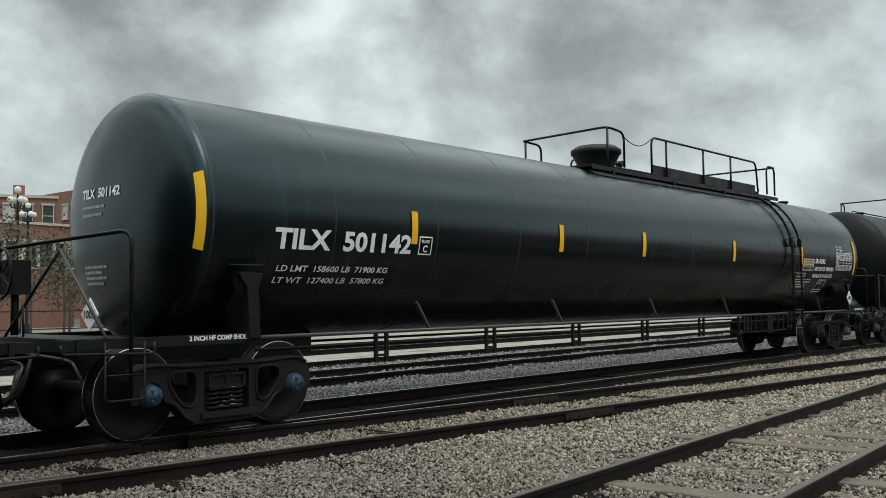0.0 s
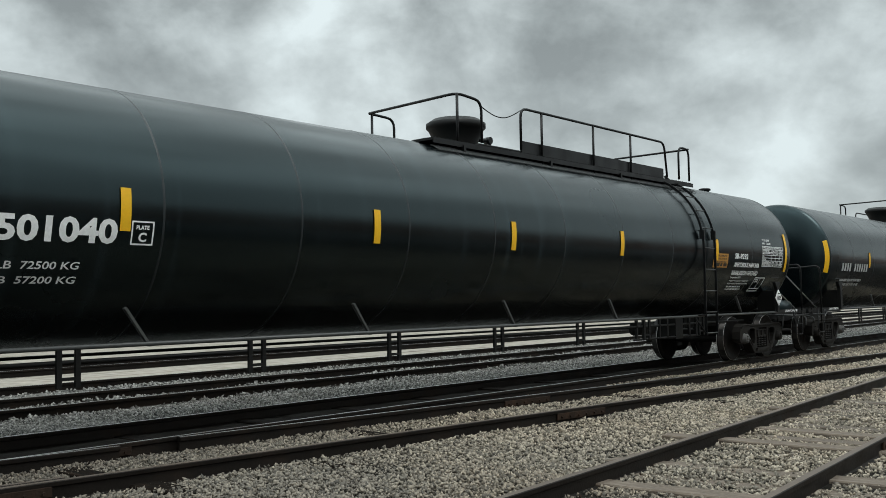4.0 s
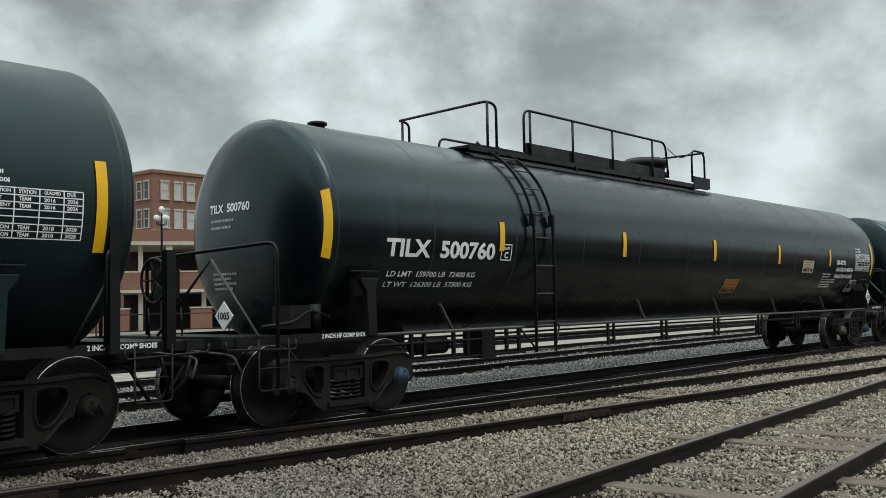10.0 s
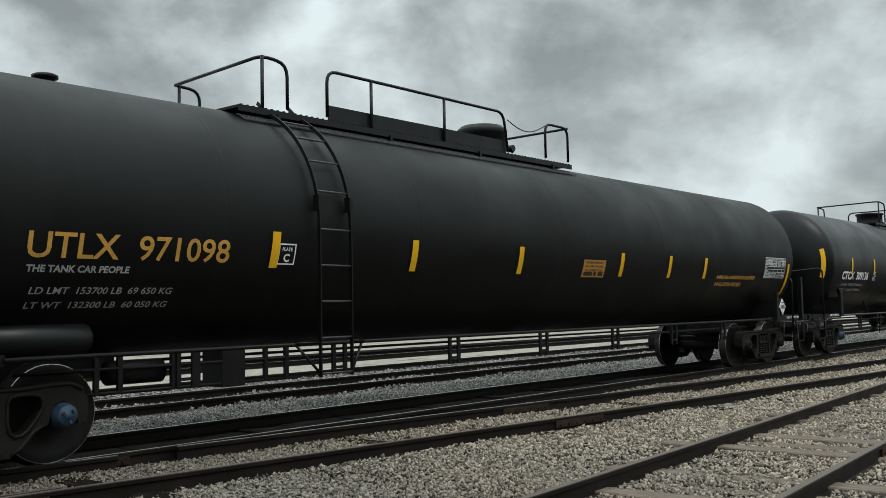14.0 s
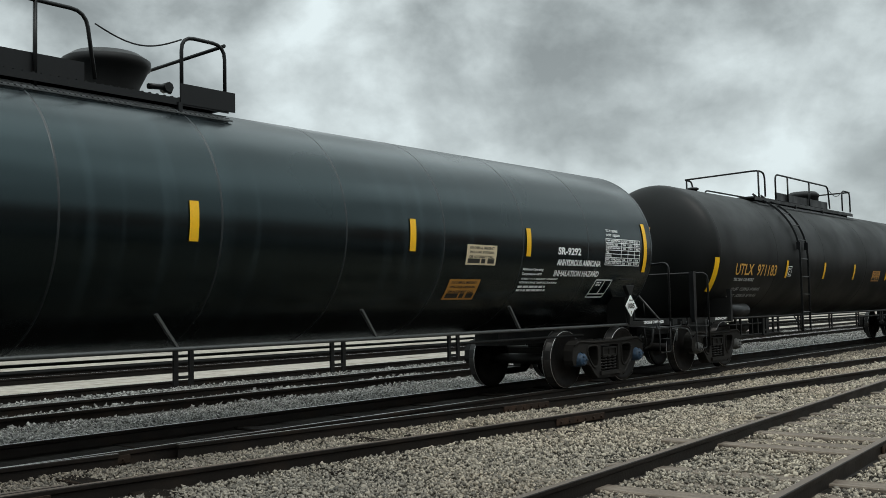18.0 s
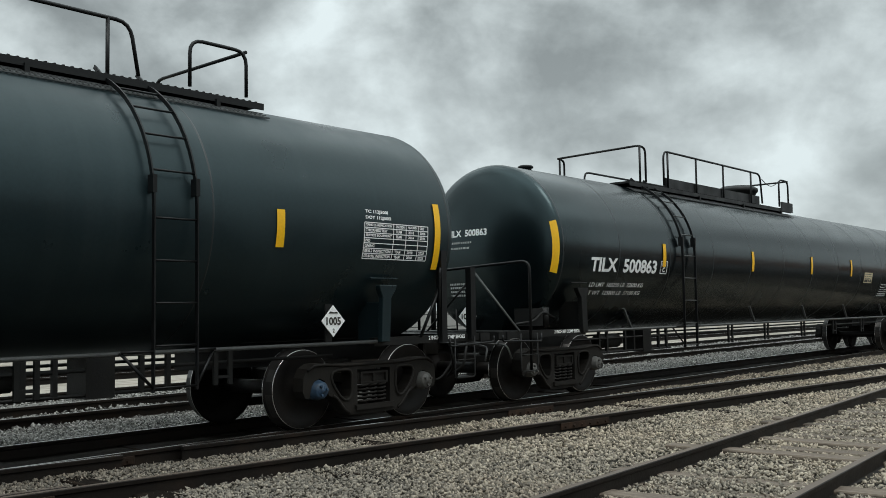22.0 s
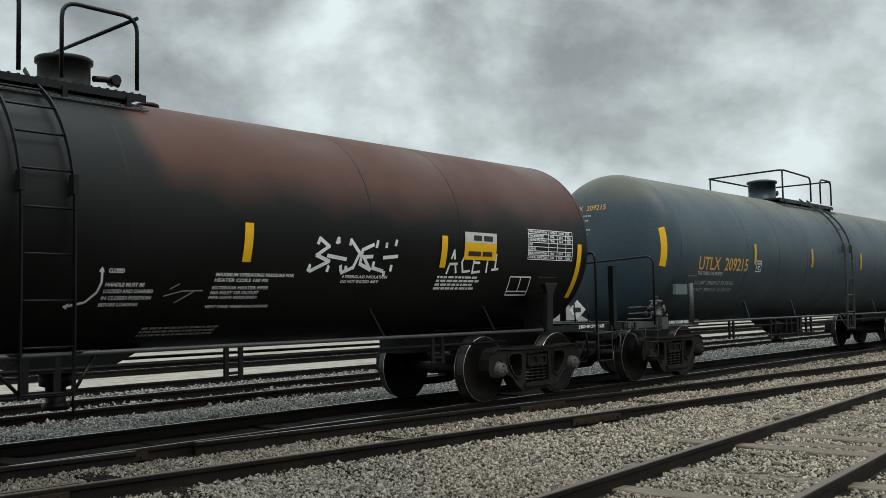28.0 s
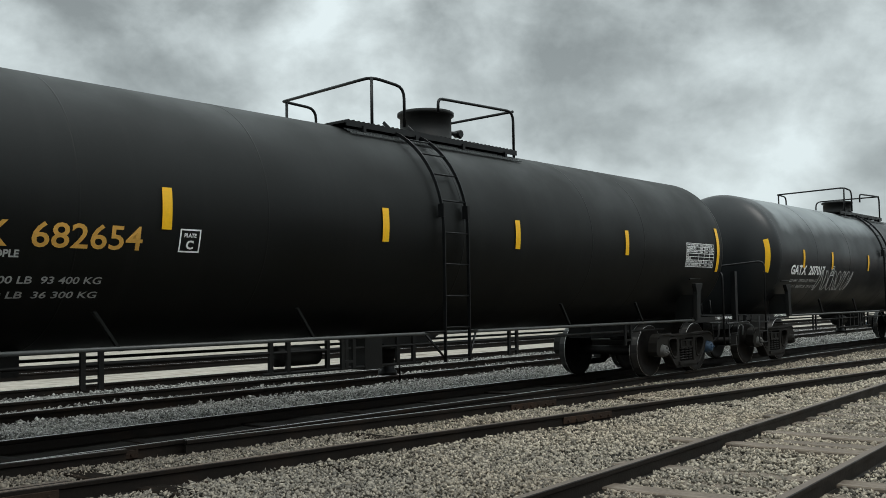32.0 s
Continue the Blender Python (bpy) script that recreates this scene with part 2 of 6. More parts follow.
GOLD = surf("ochre_stencil_paint", (0.66, 0.36, 0.07), 0.5, var=0.2, scale=9, bump=0.02)
STICK = surf("emergency_sticker", (0.72, 0.60, 0.40), 0.5, var=0.12, scale=6, bump=0.02)
ORANGE = surf("orange_emergency_sticker", (0.55, 0.26, 0.05), 0.5, var=0.15, scale=6, bump=0.02)
INK = surf("dark_print", (0.03, 0.026, 0.02), 0.55, var=0.2, scale=9, bump=0.0)
RAIL = surf("rail_steel", (0.014, 0.011, 0.009), 0.6, spec=0.25, metal=0.25, var=0.3, scale=2.0, tint=(0.035, 0.022, 0.014), amount=0.5, grain=40, bump=0.2)
POLISH = surf("polished_railhead", (0.62, 0.62, 0.61), 0.3, metal=0.95, var=0.15, scale=3, bump=0.03, stretch=(0.2, 3, 1))
WORN = surf("worn_railhead_shoulder", (0.035, 0.029, 0.025), 0.5, metal=0.4, var=0.3, scale=3, bump=0.05, spec=0.3)
DULL = surf("dull_railhead", (0.13, 0.10, 0.078), 0.6, metal=0.3, var=0.25, scale=2, bump=0.08, stretch=(0.2, 3, 1))
RUST = surf("rusted_fishplate", (0.032, 0.021, 0.015), 0.8, metal=0.2, spec=0.2, var=0.45, scale=8, tint=(0.06, 0.033, 0.021), amount=0.6, bump=0.3)
TIE = surf("weathered_tie_timber", (0.125, 0.098, 0.074), 0.85, var=0.45, scale=3, grain=30, bump=0.5, tint=(0.21, 0.175, 0.14), amount=0.7, stretch=(6, 0.8, 6), per=0.3)
TIED = surf("dark_creosoted_tie", (0.011, 0.0085, 0.0065), 0.9, spec=0.08, var=0.4, scale=3, grain=30, bump=0.5, tint=(0.06, 0.042, 0.03), amount=0.5, stretch=(6, 0.8, 6), per=0.4)
STONE = surf("limestone_ballast", (0.305, 0.264, 0.205), 0.85, var=0.3, scale=0.35, grain=60, bump=0.2, island=0.74, tint=(0.25, 0.192, 0.132), amount=0.6)
STONE_FAR = surf("grey_ballast", (0.215, 0.21, 0.195), 0.85, var=0.3, scale=0.35, grain=60, bump=0.2, island=0.78, tint=(0.18, 0.168, 0.15), amount=0.6)
# bed colour near black: the shade in the gaps between stones is painted in
BALLAST = surf("gap_shade_ballast_bed", (0.02, 0.018, 0.015), 0.95, spec=0.05, var=0.6, scale=7, grain=24, bump=1.0)
zone(STONE, "X", 9.5, 5.0, (0.12, 0.115, 0.105), 0.5)
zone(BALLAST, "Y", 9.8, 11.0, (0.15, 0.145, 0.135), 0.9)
LOT = surf("pale_gravel_lot", (0.35, 0.32, 0.275), 0.9, var=0.5, scale=0.9, grain=5, bump=0.4, tint=(0.12, 0.10, 0.08), amount=0.95, stretch=(0.6, 2.2, 1), spec=0.1)
BRICK = surf("red_brown_brick", (0.24, 0.12, 0.085), 0.85, var=0.25, scale=0.7, grain=14, bump=0.3, tint=(0.17, 0.095, 0.07), amount=0.5)
TRIM = surf("cream_stone_trim", (0.50, 0.45, 0.375), 0.8, var=0.15, scale=2, bump=0.1)
RED = surf("red_placard_film", (0.42, 0.035, 0.035), 0.5, var=0.15, scale=6, bump=0.02)
SEAMD = surf("dark_weld_line", (0.014, 0.021, 0.024), 0.5, var=0.3, scale=2, bump=0.02)
GREY = surf("pale_grey_box_paint", (0.115, 0.14, 0.15), 0.5, var=0.25, scale=5, bump=0.05)
GLASS = surf("dark_window_glass", (0.03, 0.035, 0.04), 0.08, var=0.15, scale=1, bump=0.0, rvar=0.03)
BLIND = surf("pale_window_blind", (0.5, 0.49, 0.46), 0.6, var=0.1, scale=2, bump=0.0)
# dark colour that paints in the shade inside the open deck
SHADEM = surf("painted_interior_shade", (0.05, 0.045, 0.04), 0.9, var=0.2, scale=1)
GLOBE = surf("white_lamp_globe", (0.75, 0.74, 0.7), 0.3, var=0.05, scale=3, bump=0.0)
UNSEEN_DARK = surf("unseen_dark_ground", (0.045, 0.045, 0.044), 0.9, var=0.3, scale=0.6, grain=20, bump=0.3)
LEAF = surf("olive_leaves", (0.075, 0.075, 0.035), 0.7, var=0.3, scale=5, island=0.4)
BARK = surf("grey_bark", (0.11, 0.095, 0.08), 0.9, var=0.3, scale=6, bump=0.5)
GRASS = surf("dry_grass", (0.14, 0.125, 0.06), 0.9, var=0.3, scale=3, island=0.4)
TREADPLATE = surf("worn_tread_plate", (0.075, 0.08, 0.08), 0.5, metal=0.4, var=0.4, scale=8)
CHROME = surf("galvanised_fitting", (0.13, 0.135, 0.135), 0.45, metal=0.5, var=0.3, scale=10)

# ---- mesh helpers ----


def quad_box(bm, c, s, m=None):
    r = bmesh.ops.create_cube(bm, size=1.0)["verts"]
    for v in r:
        v.co = Vector((c[0] + v.co.x * s[0], c[1] + v.co.y * s[1], c[2] + v.co.z * s[2]))
        if m:
            v.co = m @ v.co
    return r


def ring(c, axis, r, n, up=None):
    axis = axis.normalized()
    a = axis.orthogonal().normalized() if up is None else up
    b = axis.cross(a)
    return [c + r * (math.cos(2 * math.pi * i / n) * a + math.sin(2 * math.pi * i / n) * b) for i in range(n)]


def tube(bm, pts, r, n=8, closed_ends=True):
    """A pipe bent along pts."""
    pts = [Vector(p) for p in pts]
    rings, up = [], None
    for i, p in enumerate(pts):
        d0 = (p - pts[i - 1]).normalized() if i else (pts[1] - p).normalized()
        d1 = (pts[i + 1] - p).normalized() if i < len(pts) - 1 else d0
        ax = (d0 + d1).normalized()
        up = ax.orthogonal().normalized() if up is None else (up - ax * up.dot(ax)).normalized()
        rings.append([bm.verts.new(v) for v in ring(p, ax, r, n, up)])
    for a, b in zip(rings, rings[1:]):
        for i in range(n):
            bm.faces.new((a[i], a[(i + 1) % n], b[(i + 1) % n], b[i])).smooth = True
    if closed_ends:
        bm.faces.new(rings[0][::-1])
        bm.faces.new(rings[-1])


def bend(pts, r=0.12, steps=4):
    """Rounds the inner corners of a polyline."""
    pts = [Vector(p) for p in pts]
    out = [pts[0]]
    for a, p, b in zip(pts, pts[1:], pts[2:]):
        u, v = (a - p), (b - p)
        k = min(r, u.length * 0.45, v.length * 0.45)
        s, e = p + u.normalized() * k, p + v.normalized() * k
        for i in range(steps + 1):
            t = i / steps
            out.append((1 - t) ** 2 * s + 2 * t * (1 - t) * p + t * t * e)
    return out + [pts[-1]]


def lathe(bm, prof, axis="X", n=48, smooth=True):
    """Turns (along, radius) pairs round an axis through the origin; radius 0 closes."""
    rows = []
    for x, r in prof:
        if r < 1e-5:
            rows.append([bm.verts.new((x, 0, 0) if axis == "X" else (0, x, 0) if axis == "Y" else (0, 0, x))])
            continue
        row = []
        for i in range(n):
            a = 2 * math.pi * i / n
            p, q = r * math.cos(a), r * math.sin(a)
            row.append(bm.verts.new((x, p, q) if axis == "X" else (q, x, p) if axis == "Y" else (p, q, x)))
        rows.append(row)
    for a, b in zip(rows, rows[1:]):
        if len(a) == 1 and len(b) == 1:
            continue
        for i in range(n):
            j = (i + 1) % n
            vs = (a[0], b[j], b[i]) if len(a) == 1 else (a[i], a[j], b[0]) if len(b) == 1 else (a[i], a[j], b[j], b[i])
            bm.faces.new(vs).smooth = smooth


def prism(bm, outline, y0, y1):
    """An outline in x, z pushed from y0 to y1."""
    a = [bm.verts.new((x, y0, z)) for x, z in outline]
    b = [bm.verts.new((x, y1, z)) for x, z in outline]
    bm.faces.new(a)
    bm.faces.new(b[::-1])
    n = len(a)
    for i in range(n):
        bm.faces.new((a[(i + 1) % n], a[i], b[i], b[(i + 1) % n]))


MESHES = {}
R = 1.352


def mesh(key, build, *mats):
    """The mesh under key, built once; build(bm) fills it."""
    key = (key, round(R, 3))
    if key not in MESHES:
        bm = bmesh.new()
        build(bm)
        bmesh.ops.recalc_face_normals(bm, faces=bm.faces)
        me = bpy.data.meshes.new(key[0] if isinstance(key[0], str) else key[0][0])
        bm.to_mesh(me)
        bm.free()
        for m in mats:
            me.materials.append(m)
        MESHES[key] = me
    return MESHES[key]


def piece(name, me, parent=None, at=None, label=""):
    ob = new(name, me)
    if parent:
        ob.parent = parent
    if at is not None:
        ob.matrix_basis = at
    if label:
        ob["label"] = label
    return ob


def part(name, bm, material, parent, label=""):
    bmesh.ops.recalc_face_normals(bm, faces=bm.faces)
    me = bpy.data.meshes.new(name)
    bm.to_mesh(me)
    bm.free()
    for m in material if isinstance(material, (list, tuple)) else (material,):
        me.materials.append(m)
    return piece(name, me, parent, None, label)


def box_part(name, c, s, material, parent, label="", bevel=0.0):
    bm = bmesh.new()
    quad_box(bm, c, s)
    if bevel:
        bmesh.ops.bevel(bm, geom=list(bm.edges), offset=bevel, segments=1, affect="EDGES")
    return part(name, bm, material, parent, label)


# ---- ground and tracks ----
RAIL_TOP, BED = 0.0, -0.135
YT = 9.39


def near_curve(x):
    return 3.70 + 0.064 * x


def d_curve(x):
    return 7.66 - 0.106 * x


def grid_sheet(bm, xs, ys, zf):
    vs = [[bm.verts.new((x, y, zf(x, y))) for y in ys] for x in xs]
    for a, b in zip(vs, vs[1:]):
        for i in range(len(ys) - 1):
            bm.faces.new((a[i], b[i], b[i + 1], a[i + 1])).smooth = True


def bed_height(x, y):
    return BED - 0.02 + 0.022 * noise.noise(Vector((x * 0.6, y * 0.9, 0))) + 0.012 * noise.noise(Vector((x * 2.1, y * 2.3, 4)))


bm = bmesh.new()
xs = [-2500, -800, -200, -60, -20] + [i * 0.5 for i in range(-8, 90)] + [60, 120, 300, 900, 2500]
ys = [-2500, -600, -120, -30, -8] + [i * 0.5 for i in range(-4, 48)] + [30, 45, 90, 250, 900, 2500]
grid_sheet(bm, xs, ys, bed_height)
ground = tagged(part("ground", bm, BALLAST, None), "ballast ground of the rail yard, near bed darkened as shade between stones", "ground", kind="structure")

bm = bmesh.new()
grid_sheet(bm, [-300, -60, 0, 10, 20, 30, 40, 60, 300], [25.4, 26.0, 28, 31, 40], lambda x, y: BED + 0.02 + (0.03 if y > 25.6 else 0))
tagged(part("pavement", bm, LOT, None), "pale gravel and concrete lot beyond the tracks", "lot", kind="structure")
bm = bmesh.new()
grid_sheet(bm, [-300, -60, 0, 10, 20, 30, 40, 60, 300], [17.4, 17.9, 19.9, 20.4], lambda x, y: BED + (0.03 if 17.8 < y < 20.0 else 0.0))
tagged(part("pavement", bm, LOT, None), "pale dusty strip between the far tracks", "lot", kind="structure")

# dark sheet out of view, added so the lower flanks mirror something dark
bm = bmesh.new()
grid_sheet(bm, [-300, -40, 0, 40, 300], [-60, -20, -6, -1.2], lambda x, y: BED + 0.035)
tagged(part("road", bm, UNSEEN_DARK, None), "added unseen dark ground that darkens the tanks' lower reflections", "road", kind="structure")
# unseen wall, added to keep low sky out of the tanks' reflections
tagged(box_part("wall_south", (20.0, -22.0, 3.2), (420.0, 0.4, 6.8), BRICK, None), "added unseen wall standing in for a skyline, darkens tank reflections", "wall", kind="structure")

PROFILE = [(-0.07, -0.171), (0.07, -0.171), (0.07, -0.160), (0.012, -0.142), (0.010, -0.052), (0.034, -0.038), (0.0365, -0.008), (0.030, -0.0015), (0.009, 0.0), (-0.016, 0.0), (-0.030, -0.0015), (-0.0365, -0.008), (-0.034, -0.038), (-0.010, -0.052), (-0.012, -0.142), (-0.07, -0.160)]


def rail(name, pts, label, top=DULL, side=RAIL):
    bm = bmesh.new()
    rows = []
    for i, (x, y) in enumerate(pts):
        x0, y0 = pts[max(0, i - 1)]
        x1, y1 = pts[min(len(pts) - 1, i + 1)]
        d = math.hypot(x1 - x0, y1 - y0)
        nx, ny = -(y1 - y0) / d, (x1 - x0) / d
        rows.append([bm.verts.new((x + nx * a, y + ny * a, RAIL_TOP + b)) for a, b in PROFILE])
    n = len(PROFILE)
    for a, b in zip(rows, rows[1:]):
        for i in range(n):
            f = bm.faces.new((a[i], a[(i + 1) % n], b[(i + 1) % n], b[i]))
            f.material_index = (1 if top is not POLISH or i == 8 else 2) if i in (7, 8, 9) else 0
    bm.faces.new(rows[0])
    bm.faces.new(rows[-1][::-1])
    return tagged(part(name, bm, [side, top, WORN], None), label, "rail", kind="structure")


def line(f, x0, x1, step=1.0):
    n = max(1, int(round((x1 - x0) / step)))
    return [(x0 + (x1 - x0) * i / n, f(x0 + (x1 - x0) * i / n)) for i in range(n + 1)]


rail("rail", line(lambda x: YT - 0.7525, -600, 700, 50), "bright running rail under the moving train", POLISH)
rail("rail", line(lambda x: YT + 0.7525, -600, 700, 50), "bright running rail under the moving train", POLISH)
D_END = 24.0
rail("rail", line(d_curve, -30.0, D_END, 1.0), "dark steel rail of the diverging track")
rail("rail", line(lambda x: d_curve(x) + 1.505, 5.9, 34.0, 0.5), "dark steel rail running out of the frog", POLISH)
rail("rail", line(near_curve, -60, 90.0, 5), "worn brown rail of the disused near track")
rail("rail", line(lambda x: near_curve(x) - 1.508, -60, 90.0, 5), "worn brown rail of the disused near track")
for y0, sl in ((12.6, 0.028), (14.1, 0.028), (16.25, 0.025), (20.7, 0.0), (22.2, 0.0)):
    rail("rail", line(lambda x: y0 + sl * x, -200, 300, 50), "dark rail of the yard track behind the train", POLISH)
# closure and guard rails at the frog, wing rail to the open side
rail("rail", line(lambda x: d_curve(x) + 1.40, 2.2, 5.2, 0.5), "short wing rail at the frog", POLISH)
rail("rail", line(lambda x: d_curve(x) + 0.105, 1.0, 4.0, 0.5), "short guard rail beside the stock rail")

# fishplates bolted over the joints
def fishplate(x, f, off, length, label):
    holder = new("rail_joint")
    y, y2 = f(x), f(x + length)
    holder.matrix_basis = pose(x, y + off, -0.085, 0, 0, math.degrees(math.atan2(y2 - y, length)))
    tagged(holder, label, "rail joint")
    for s in (-1, 1):
        bm = bmesh.new()
        quad_box(bm, (length / 2, s * 0.026, 0.005), (length, 0.022, 0.085))
        bmesh.ops.bevel(bm, geom=list(bm.edges), offset=0.006, segments=1, affect="EDGES")
        part("joint_bar", bm, RUST, holder)
        for i in range(6):
            bm = bmesh.new()
            tube(bm, [(length * (i + 0.5) / 6, s * 0.03, 0), (length * (i + 0.5) / 6, s * 0.06, 0)], 0.015, 6)
            part("bolt", bm, RUST, holder)


fishplate(10.75, lambda x: d_curve(x) + 1.505, 0.0, 0.95, "rusted bolted joint bars on the diverging rail")
fishplate(9.9, d_curve, 0.0, 0.95, "rusted bolted joint bars on the stock rail")
fishplate(4.45, lambda x: YT - 0.7525, 0.0, 0.95, "rusted bolted joint bars at the frog")
fishplate(3.0, d_curve, 0.0, 0.85, "rusted bolted joint bars on the stock rail")
fishplate(9.6, lambda x: near_curve(x) - 1.508, 0.0, 0.75, "rusted bolted joint bars on the disused track")

# ---- tank cars ----
RADIUS = {"T": 1.352, "U": 1.392, "Q": 1.415, "B": 1.39, "R": 1.315, "P": 1.392, "V": 1.378, "C": 1.38}
R = RADIUS["T"]
ZC = 0.932 + 1.001 * R
TOP = ZC + R
LENGTH = {"T": 19.4, "U": 18.28, "Q": 18.08, "C": 15.8, "B": 15.9, "R": 15.2, "P": 15.8, "V": 15.35}
GAP = 2.877
AXLE = 1.185
WHEELBASE = 1.80
WR = 0.457
FIRST = 1.62
STRIPS = {"TA": (4.73, 8.08, 10.84, 13.87, 17.50), "TB": (4.85, 8.63, 11.92, 14.84, 17.70), "UB": (5.2, 7.43, 9.7, 12.55, 15.76), "QB": (4.2, 7.78, 9.15, 10.66, 13.54, 16.94), "QA": (4.11, 7.93, 10.87, 13.62, 17.30),
          "RM": (4.81, 7.5, 10.64, 13.72), "BM": (5.0, 8.06, 11.31, 14.21), "PM": (4.91, 8.08, 10.93, 14.1), "VM": (4.87, 7.88, 10.54, 13.56), "CM": (3.2, 5.05, 7.75, 10.54, 13.56)}
# cars whose strips were laid elsewhere
OWN_STRIPS = {14: (4.85, 8.63, 11.92, 15.12, 17.88), 2: (5.2, 7.43, 9.7, 12.97, 16.15), 1: (4.7, 7.93, 10.41, 13.96, 17.5), 3: (4.79, 7.87, 10.88, 15.02, 17.50), 6: (4.91, 8.92, 12.10, 14.76, 17.72), 16: (5.2, 7.62, 9.85, 12.66, 15.82), 9: (4.8, 8.13, 11.52, 14.7, 17.85), 12: (5.22, 7.45, 9.72, 12.58, 14.28, 15.72),
              15: (4.81, 8.58, 11.83, 15.07, 17.57), 17: (4.62, 8.25, 11.75, 14.92, 17.81), 18: (3.95, 7.70, 10.78, 13.55, 17.15), 19: (4.91, 8.74, 12.10, 14.88, 17.93), 20: (4.91, 8.71, 12.07, 14.71, 17.53), 21: (4.69, 7.4, 10.52, 13.63, 17.3)}
# struts under the flank, from the couplers
STRUTS = {"TA": (5.0, 7.95, 10.85, 13.68, 18.6), "TB": (3.74, 8.77, 11.67, 14.43, 17.34), "Q": (4.8, 7.78, 10.65, 13.4), "U": (), "R": (4.45, 6.46, 12.6, 14.7), "B": (4.75, 7.1, 12.43, 14.45), "P": (4.8, 7.05, 12.55, 14.7), "V": (4.41, 6.79, 11.9, 14.1), "C": (4.4, 6.8, 11.9, 14.1)}
# emergency stickers: middle and height of the middle
STICKERS = {14: ((16.55, 2.08), (16.38, 1.80)), 1: ((17.95, 2.055),), 3: ((18.0, 2.01),), 6: ((16.40, 2.07),), 7: ((17.75, 2.05),), 9: ((16.46, 2.01), (12.56, 1.57)), 10: ((17.81, 2.06),), 15: ((16.49, 2.03), (16.26, 1.57)), 17: ((16.41, 2.02),), 19: ((16.29, 2.02),), 20: ((16.34, 2.05),), 21: ((17.74, 1.99),),
            2: ((12.25, 1.95),), 12: ((11.74, 1.93),), 16: ((11.76, 1.92),), 8: ((13.11, 1.68),), 11: ((11.02, 1.73),), 18: ((12.14, 1.67),)}
# bearing caps of the leading truck: blue, grey, dark or red
CAPS = {1: "bb", 2: "gb", 3: "gg", 4: "gg", 6: "bb", 7: "br", 8: "dd", 9: "db", 10: "bb", 11: "dd", 12: "bb", 15: "dd", 16: "gg", 17: "bb", 18: "dd", 19: "gg", 20: "db", 21: "dg", 23: "dd", 24: "dd", 25: "gg", 26: "dd", 27: "gg"}
# tape heights: end strips low and high, middle strips low and high
TAPE = {"R": (1.45, 2.24, 1.84, 2.24), "P": (1.52, 2.34, 1.92, 2.32), "V": (1.88, 2.70, 2.10, 2.50), "B": (1.92, 2.71, 2.07, 2.47)}
BODY = {"T": TANK_T, "U": TANK_U, "Q": TANK_Q, "C": TANK_C, "B": TANK_B, "R": TANK_R, "P": TANK_C, "V": TANK_U}
